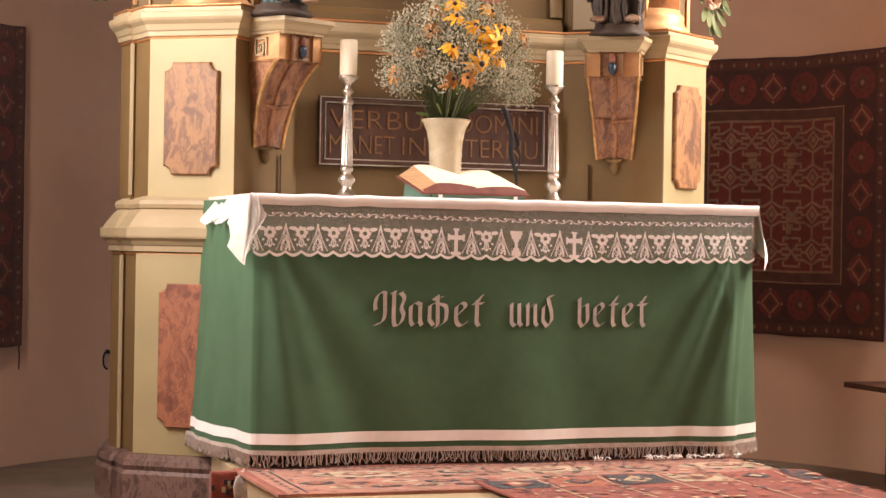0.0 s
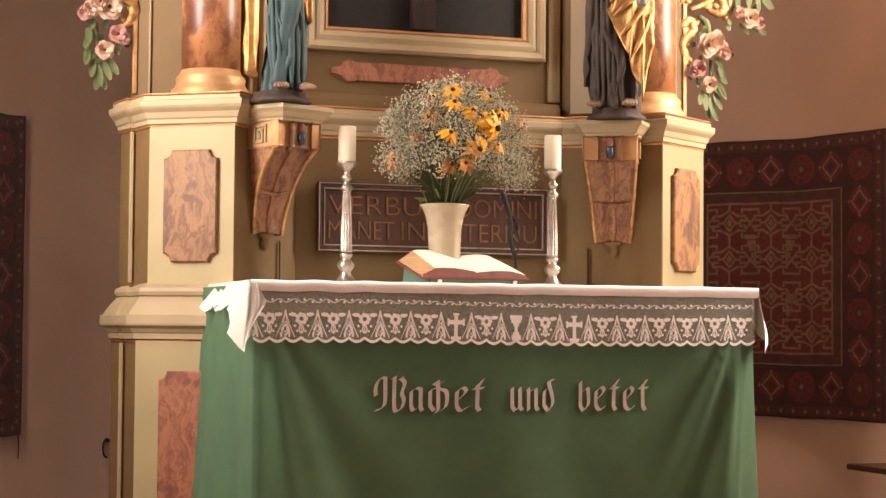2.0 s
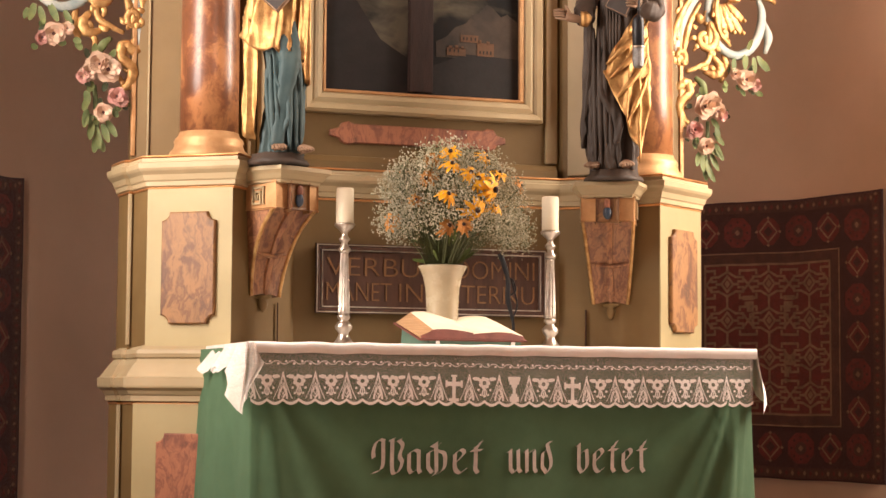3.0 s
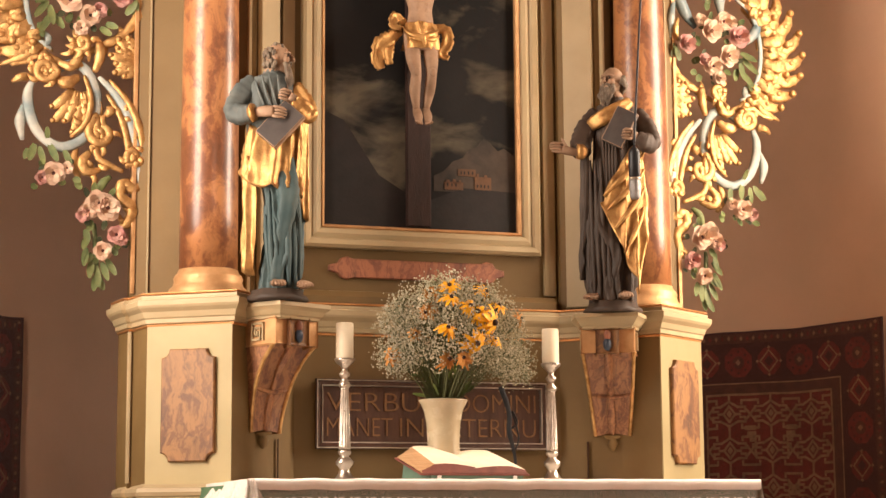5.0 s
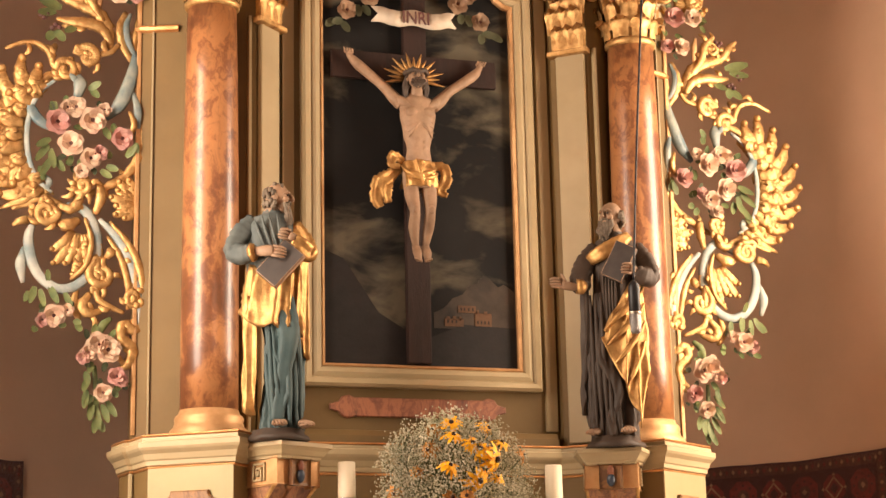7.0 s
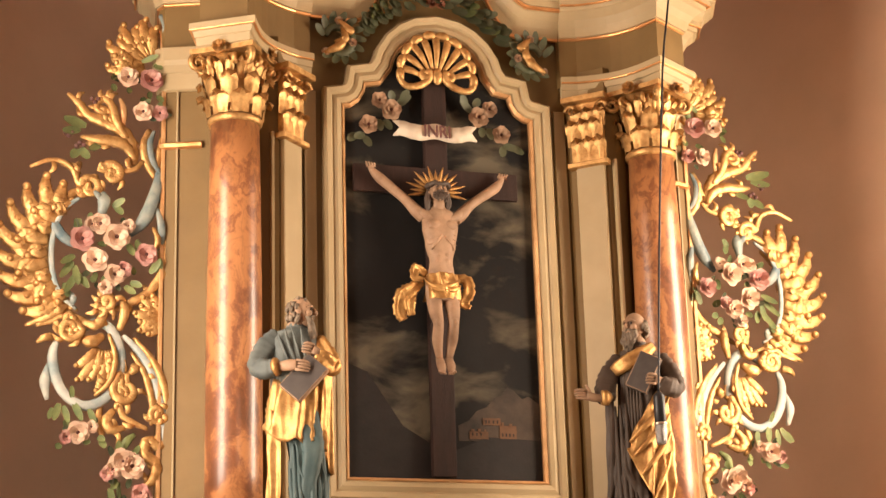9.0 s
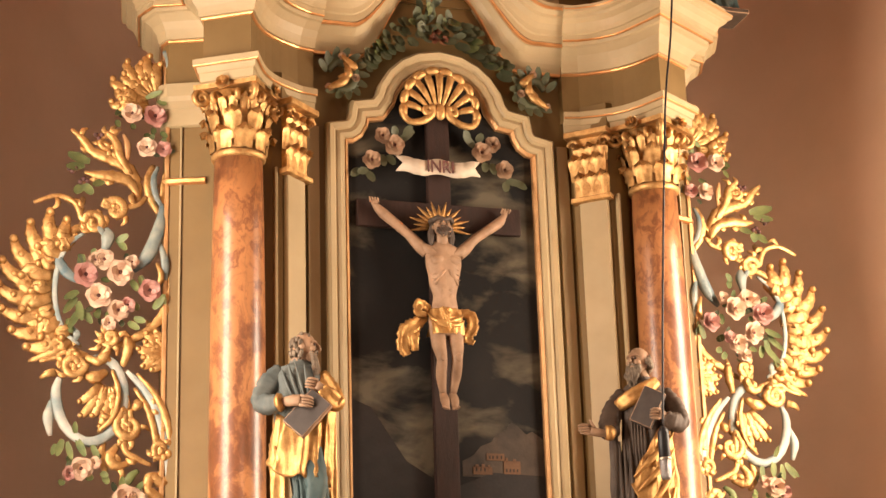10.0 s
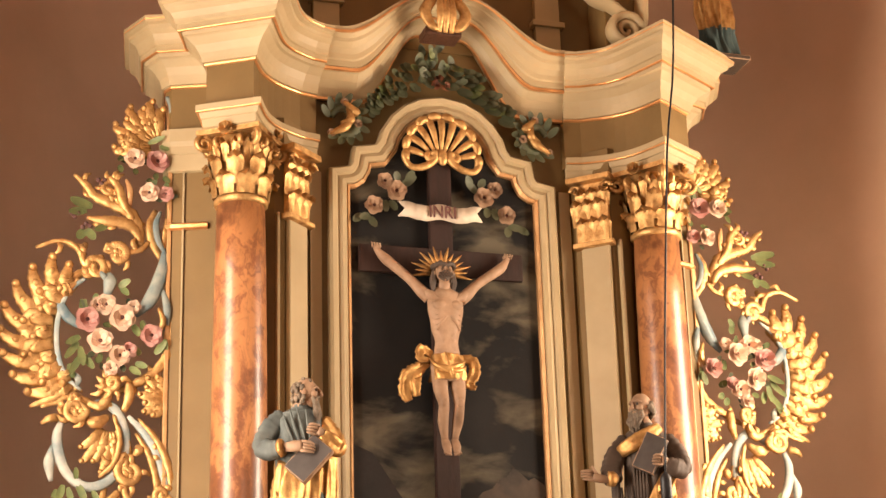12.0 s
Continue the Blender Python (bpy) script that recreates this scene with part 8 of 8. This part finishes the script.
wv.band(RUG_RED, 0.01, W - 0.01, 0.012, H, 0.028, L1)
wv.band(RUG_ORANGE, 0.0, W, 0.0, H, 0.012, L2)
for i in range(30):
    wv.diamond(RUG_NAVY, 0.06 + i * 0.07, 0.065, 0.012, 0.012, L2)
    wv.diamond(RUG_RED, 0.095 + i * 0.07, 0.066, 0.010, 0.010, L2)
for j in range(9):
    for a in (0.075, W - 0.075):
        wv.diamond(RUG_NAVY, a, 0.1 + j * 0.07, 0.012, 0.014, L2)
wv.band(RUG_NAVY, 0.105, W - 0.105, 0.10, H, 0.008, L1)
for i, c in enumerate((0.42, 0.78, 1.14, 1.50, 1.86)):
    pale = RUG_CREAM if i % 2 == 0 else RUG_PINK
    wv.octagon(pale, c, 0.24, 0.19, 0.085, L1)
    wv.octagon(RUG_RED if i % 2 == 0 else RUG_NAVY, c, 0.24, 0.075, 0.05, L2)
    wv.octagon(RUG_CREAM, c, 0.24, 0.052, 0.034, L3)
    wv.diamond(RUG_ORANGE, c, 0.24, 0.035, 0.02, L4)
    for k in (-1, 1):
        wv.diamond(RUG_NAVY, c + k * 0.13, 0.24, 0.026, 0.014, L3)
        wv.diamond(RUG_ORANGE, c + k * 0.12, 0.20, 0.016, 0.010, L3)
        wv.diamond(RUG_ORANGE, c + k * 0.12, 0.28, 0.016, 0.010, L3)
    for k in range(5):
        wv.diamond(RUG_RED, c - 0.14 + k * 0.07, 0.145, 0.014, 0.014, L2)
        wv.diamond(RUG_NAVY if k % 2 else RUG_CREAM, c - 0.14 + k * 0.07, 0.345, 0.026, 0.016, L2)
for i in range(13):
    c = 0.2 + i * 0.15
    wv.octagon((RUG_NAVY, RUG_ORANGE, RUG_CREAM)[i % 3], c, 0.45 + 0.02 * (i % 2), 0.07, 0.04, L1)
    wv.diamond((RUG_ORANGE, RUG_NAVY, RUG_RED)[i % 3], c, 0.45 + 0.02 * (i % 2), 0.04, 0.024, L2)
    wv.octagon((RUG_CREAM, RUG_NAVY)[i % 2], c + 0.07, 0.56, 0.06, 0.035, L1)
    wv.diamond(RUG_ORANGE, c + 0.07, 0.56, 0.035, 0.02, L2)
rng = random.Random(17)
for i in range(420):
    a, b = rng.uniform(0.12, W - 0.12), rng.uniform(0.12, H - 0.02)
    wv.diamond(rng.choice((RUG_CREAM, RUG_NAVY, RUG_RED, RUG_ORANGE, RUG_PINK)), a, b, rng.uniform(0.005, 0.018), rng.uniform(0.004, 0.012), L4 + 0.0004)
for i in range(60):
    a, b = rng.uniform(0.14, W - 0.2), rng.uniform(0.13, H - 0.05)
    wv.line(rng.choice((RUG_NAVY, RUG_CREAM)), [(a, b), (a + 0.03, b + 0.012), (a + 0.06, b), (a + 0.045, b - 0.012)], 0.006, L4 + 0.0008)
wv.finish(carpet, {})


# second carpet in front, more saturated, slightly rumpled where it lies over the first
def over_edge(a, b, lift):
    x = -0.36 + a
    z = 0.2475 + 0.004 * noise.noise((x * 4, b * 5, 7)) + 0.012 * math.exp(-(b / 0.05) ** 2) * (0.5 + 0.5 * math.sin(9 * x))
    over = max(0, x - 0.97)
    return Vector((min(x, 0.97) + over * 0.45, 5.90 - b + 0.03 * math.sin(3 * x), z - over * 0.9 + lift))


runner = thing("front_carpet", "deep red and navy patterned carpet overlapping the first", "carpet", (0, 5.3, 0.24))
bm = bmesh.new()
pile(bm, over_edge, 1.42, 1.2, 36, 24)
part("ground_weave", bm, RUG_RED, runner)
wv = Weave(over_edge)
for i in range(6):
    c = 0.12 + i * 0.235
    wv.rect((RUG_NAVY, RUG_ORANGE, RUG_NAVY, RUG_CREAM, RUG_RED, RUG_NAVY)[i], c - 0.1, c + 0.1, 0.02, 0.2, 0.0015)
    wv.diamond((RUG_ORANGE, RUG_NAVY, RUG_CREAM, RUG_ORANGE, RUG_NAVY, RUG_PINK)[i], c, 0.10, 0.06, 0.06, 0.003)
    wv.diamond((RUG_CREAM, RUG_RED, RUG_NAVY, RUG_NAVY, RUG_CREAM, RUG_RED)[i], c, 0.10, 0.03, 0.03, 0.0042)
    wv.rect(RUG_CREAM, c + 0.106, c + 0.114, 0.02, 1.1, 0.0015)
for i in range(300):
    a, b = rng.uniform(0.02, 1.3), rng.uniform(0.02, 0.6)
    wv.diamond(rng.choice((RUG_CREAM, RUG_NAVY, RUG_RED, RUG_ORANGE)), a, b, rng.uniform(0.006, 0.022), rng.uniform(0.006, 0.018), 0.0055)
wv.finish(runner, {})

# patterned carpet end and tassel hanging down beside the plinth
bm = bmesh.new()
box(bm, -1.17, -1.055, 6.42, 6.46, 0.0, 0.235, 0.01)
end = thing("carpet_end", "rolled carpet end standing beside the platform", "carpet", (-1.1, 6.44, 0))
part("ground_weave", bm, RUG_RED, end)
rng = random.Random(3)
for i in range(30):
    a, z = -1.165 + 0.105 * rng.random(), 0.01 + 0.2 * rng.random()
    bm = bmesh.new()
    box(bm, a - 0.006, a + 0.006, 6.413, 6.421, z - 0.009, z + 0.009, 0, Matrix.Identity(4))
    part("woven_patch", bm, (RUG_CREAM, RUG_NAVY)[i % 2], end)
tas = thing("tassel", "pale yarn tassel at the carpet's corner", "tassel", (-1.06, 6.36, 0.12))
for k in range(8):
    bm = bmesh.new()
    tube(bm, [(-1.055, 6.40, 0.245), (-1.065 - 0.004 * k, 6.37, 0.2), (-1.06 - 0.007 * k + 0.015, 6.36, 0.13)], [0.003, 0.004, 0.002], 5)
    part("strand", bm, FRINGE, tas)

# loose white yarn along the carpet's end
rng = random.Random(29)
yarn = thing("carpet_yarn", "loose white warp yarn at the carpet's end", "fringe", (0.8, 6.47, 0.24))
for i in range(46):
    x = 0.55 + 0.42 * rng.random() if i > 6 else 0.33 + 0.05 * rng.random()
    y0 = 6.455 + rng.uniform(-0.01, 0.01)
    bm = bmesh.new()
    tube(bm, [(x, y0, 0.238), (x + rng.uniform(-0.015, 0.015), y0 - 0.012, 0.25 + rng.uniform(0, 0.008)), (x + rng.uniform(-0.03, 0.03), y0 - 0.03, 0.242 + rng.uniform(0, 0.012))], [0.0022, 0.0022, 0.0012], 4, n=2)
    part("strand", bm, WHITE_CLOTH, yarn)

# ---- rugs on the apse wall
OLD_RED = wool("old_dark_red_wool", (0.135, 0.022, 0.017), (0.085, 0.017, 0.013), 25)
OLD_BROWN = wool("old_brown_wool", (0.085, 0.030, 0.019), (0.055, 0.021, 0.015), 25)
OLD_TAN = wool("old_tan_wool", (0.22, 0.118, 0.066), (0.13, 0.066, 0.038), 25)
OLD_DARK = wool("old_black_wool", (0.045, 0.014, 0.012), (0.060, 0.019, 0.015), 25)
RR = RA - 0.035


def wall_rug(theta0, wide, z0, z1, label, rich):
    """A rug that hangs on the round wall from the angle theta0 (degrees) over a width in metres."""
    h = z1 - z0

    def place(a, b, lift):
        t = radians(theta0) + a / RR
        r = RR - lift - 0.006 * math.sin(7 * a + 1) * (1 - b / h) - 0.003 * noise.noise((a * 4, b * 4, theta0))
        return Vector((r * math.cos(t), CA + r * math.sin(t), z0 + b - 0.012 * math.sin(2.3 * a) * (b / h) + 0.008 * noise.noise((a * 5, 3, theta0))))

    ob = thing("wall_rug", label, "rug", tuple(place(wide / 2, 0, 0)), "rugs on the apse wall")
    bm = bmesh.new()
    pile(bm, place, wide, h, 36, 36, 0.012)
    part("ground_weave", bm, OLD_DARK, ob)
    if not rich:
        bm = bmesh.new()
        tube(bm, [place(0.02, 0.0, 0), place(0.022, -0.05, 0.005), place(0.018, -0.11, 0.0)], [0.004, 0.003], 5)
        part("loose_thread", bm, OLD_DARK, ob)
    wv = Weave(place)
    wv.band(OLD_BROWN, 0.012, wide - 0.012, 0.012, h - 0.012, 0.05, 0.0015)
    n = int(wide / 0.035)
    for i in range(n):
        for b in (0.036, h - 0.036):
            wv.diamond(OLD_TAN if i % 2 else OLD_RED, 0.03 + i * 0.035, b, 0.01, 0.014, 0.003)
    for j in range(int(h / 0.035)):
        for a in (0.036, wide - 0.036):
            wv.diamond(OLD_TAN if j % 2 else OLD_RED, a, 0.03 + j * 0.035, 0.014, 0.01, 0.003)
    # wide border: red rosettes and stepped lozenges
    def medallion(a, b, kind):
        if kind:
            wv.octagon(OLD_RED, a, b, 0.083, 0.083, 0.0015)
            wv.octagon(OLD_BROWN, a, b, 0.034, 0.034, 0.003)
            wv.diamond(OLD_TAN, a, b, 0.016, 0.016, 0.0042)
            for k in range(8):
                t = k * math.pi / 4
                wv.diamond(OLD_DARK, a + 0.055 * math.cos(t), b + 0.055 * math.sin(t), 0.008, 0.008, 0.003)
        else:
            wv.octagon(OLD_RED, a, b, 0.07, 0.075, 0.0015)
            sq = [(-0.05, 0), (0, -0.055), (0.05, 0), (0, 0.055), (-0.05, 0)]
            wv.line(OLD_TAN, [(a + p, b + q) for p, q in sq], 0.009, 0.003)
            wv.diamond(OLD_DARK, a, b, 0.026, 0.028, 0.003)
            for p, q in ((0, 0.07), (0, -0.07), (0.066, 0), (-0.066, 0)):
                wv.diamond(OLD_TAN, a + p, b + q, 0.01, 0.01, 0.003)
    nb = max(2, round((wide - 0.3) / 0.185))
    for i in range(nb + 1):
        a = 0.155 + (wide - 0.31) * i / nb
        for b in (0.16, h - 0.16):
            medallion(a, b, i % 2 == 0)
    nj = max(2, round((h - 0.32) / 0.185))
    for j in range(1, nj):
        b = 0.16 + (h - 0.32) * j / nj
        for a in (0.155, wide - 0.155):
            medallion(a, b, j % 2 == 0)
    if not rich:
        wv.finish(ob, {})
        return
    # framed field with a hooked lattice
    a0, a1, b0, b1 = 0.262, wide - 0.262, 0.265, h - 0.265
    wv.band(OLD_BROWN, a0, a1, b0, b1, 0.055, 0.0015)
    wv.band(OLD_TAN, a0, a1, b0, b1, 0.008, 0.003)
    wv.band(OLD_TAN, a0 + 0.055, a1 - 0.055, b0 + 0.055, b1 - 0.055, 0.012, 0.003)
    wv.rect(OLD_RED, a0 + 0.067, a1 - 0.067, b0 + 0.067, b1 - 0.067, 0.0012)
    f0, f1, g0, g1 = a0 + 0.067, a1 - 0.067, b0 + 0.067, b1 - 0.067
    cols, rows_n = 3, 4
    cw, ch = (f1 - f0) / cols, (g1 - g0) / rows_n
    unit = [[(0.5, 0.0), (0.5, 0.16), (0.3, 0.3), (0.12, 0.3), (0.12, 0.42), (0.24, 0.42)], [(0.5, 0.16), (0.7, 0.3), (0.88, 0.3), (0.88, 0.42), (0.76, 0.42)],
            [(0.5, 1.0), (0.5, 0.84), (0.3, 0.7), (0.12, 0.7), (0.12, 0.58), (0.24, 0.58)], [(0.5, 0.84), (0.7, 0.7), (0.88, 0.7), (0.88, 0.58), (0.76, 0.58)],
            [(0.5, 0.28), (0.36, 0.5), (0.5, 0.72), (0.64, 0.5), (0.5, 0.28)], [(0.0, 0.12), (0.2, 0.12), (0.2, 0.22)], [(1.0, 0.12), (0.8, 0.12), (0.8, 0.22)],
            [(0.0, 0.88), (0.2, 0.88), (0.2, 0.78)], [(1.0, 0.88), (0.8, 0.88), (0.8, 0.78)], [(0.36, 0.5), (0.24, 0.5)], [(0.64, 0.5), (0.76, 0.5)], [(0.0, 0.5), (0.1, 0.36)], [(0.0, 0.5), (0.1, 0.64)],
            [(1.0, 0.5), (0.9, 0.36)], [(1.0, 0.5), (0.9, 0.64)]]
    for i in range(cols):
        for j in range(rows_n):
            for ln in unit:
                wv.line(OLD_TAN, [(f0 + cw * (i + p), g0 + ch * (j + q)) for p, q in ln], 0.013, 0.003)
            wv.diamond(OLD_TAN, f0 + cw * (i + 0.5), g0 + ch * (j + 0.5), 0.017, 0.022, 0.003)
    # two saw-edged medallions
    for cb in (0.3, 0.7):
        for k in (-1, 1):
            ca, cbm = f0 + cw * 1.5, g0 + (g1 - g0) * cb
            for q in range(5):
                wv.rect(OLD_TAN, *sorted((ca + k * 0.085, ca + k * (0.10 + 0.012 * q))), cbm - 0.06 + 0.03 * q - 0.012, cbm - 0.06 + 0.03 * q + 0.012, 0.0042)
    wv.finish(ob, {})


wall_rug(15.5, 1.36, 0.64, 2.055, "old dark red patterned wall rug with tan lattice field", True)
wall_rug(133.2, 1.3, 0.56, 2.05, "old very dark patterned rug hanging on the wall", False)

# bench by the wall
bench = thing("wall_bench", "plain dark wooden bench by the apse wall", "bench", (2.2, 7.0, 0))
bm = bmesh.new()
box(bm, 2.06, 2.30, 6.2, 7.50, 0.425, 0.452, 0.006)
part("seat", bm, WOOD_DARK, bench)
for y in (6.4, 7.2):
    bm = bmesh.new()
    box(bm, 2.13, 2.27, y, y + 0.04, 0.0, 0.425, 0.004)
    part("leg", bm, WOOD_DARK, bench)

# small iron hook on the apse wall
a = radians(119.5)
hook = thing("wall_hook", "small black iron ring on the plaster wall", "hook", (RA * math.cos(a), CA + RA * math.sin(a), 0.47))
c = Vector(((RA - 0.02) * math.cos(a), CA + (RA - 0.02) * math.sin(a), 0.47))
bm = bmesh.new()
tube(bm, [c + Vector((0.03 * math.cos(t) * 0.7, -0.01, 0.045 * math.sin(t))) for t in (x * 0.6 for x in range(9))], [0.005, 0.005], 6)
part("ring", bm, BLACK, hook, smooth=True)
bm = bmesh.new()
box(bm, c.x - 0.008, c.x + 0.008, c.y - 0.012, c.y + 0.03, c.z + 0.03, c.z + 0.05, 0.002)
part("staple", bm, BLACK, hook)
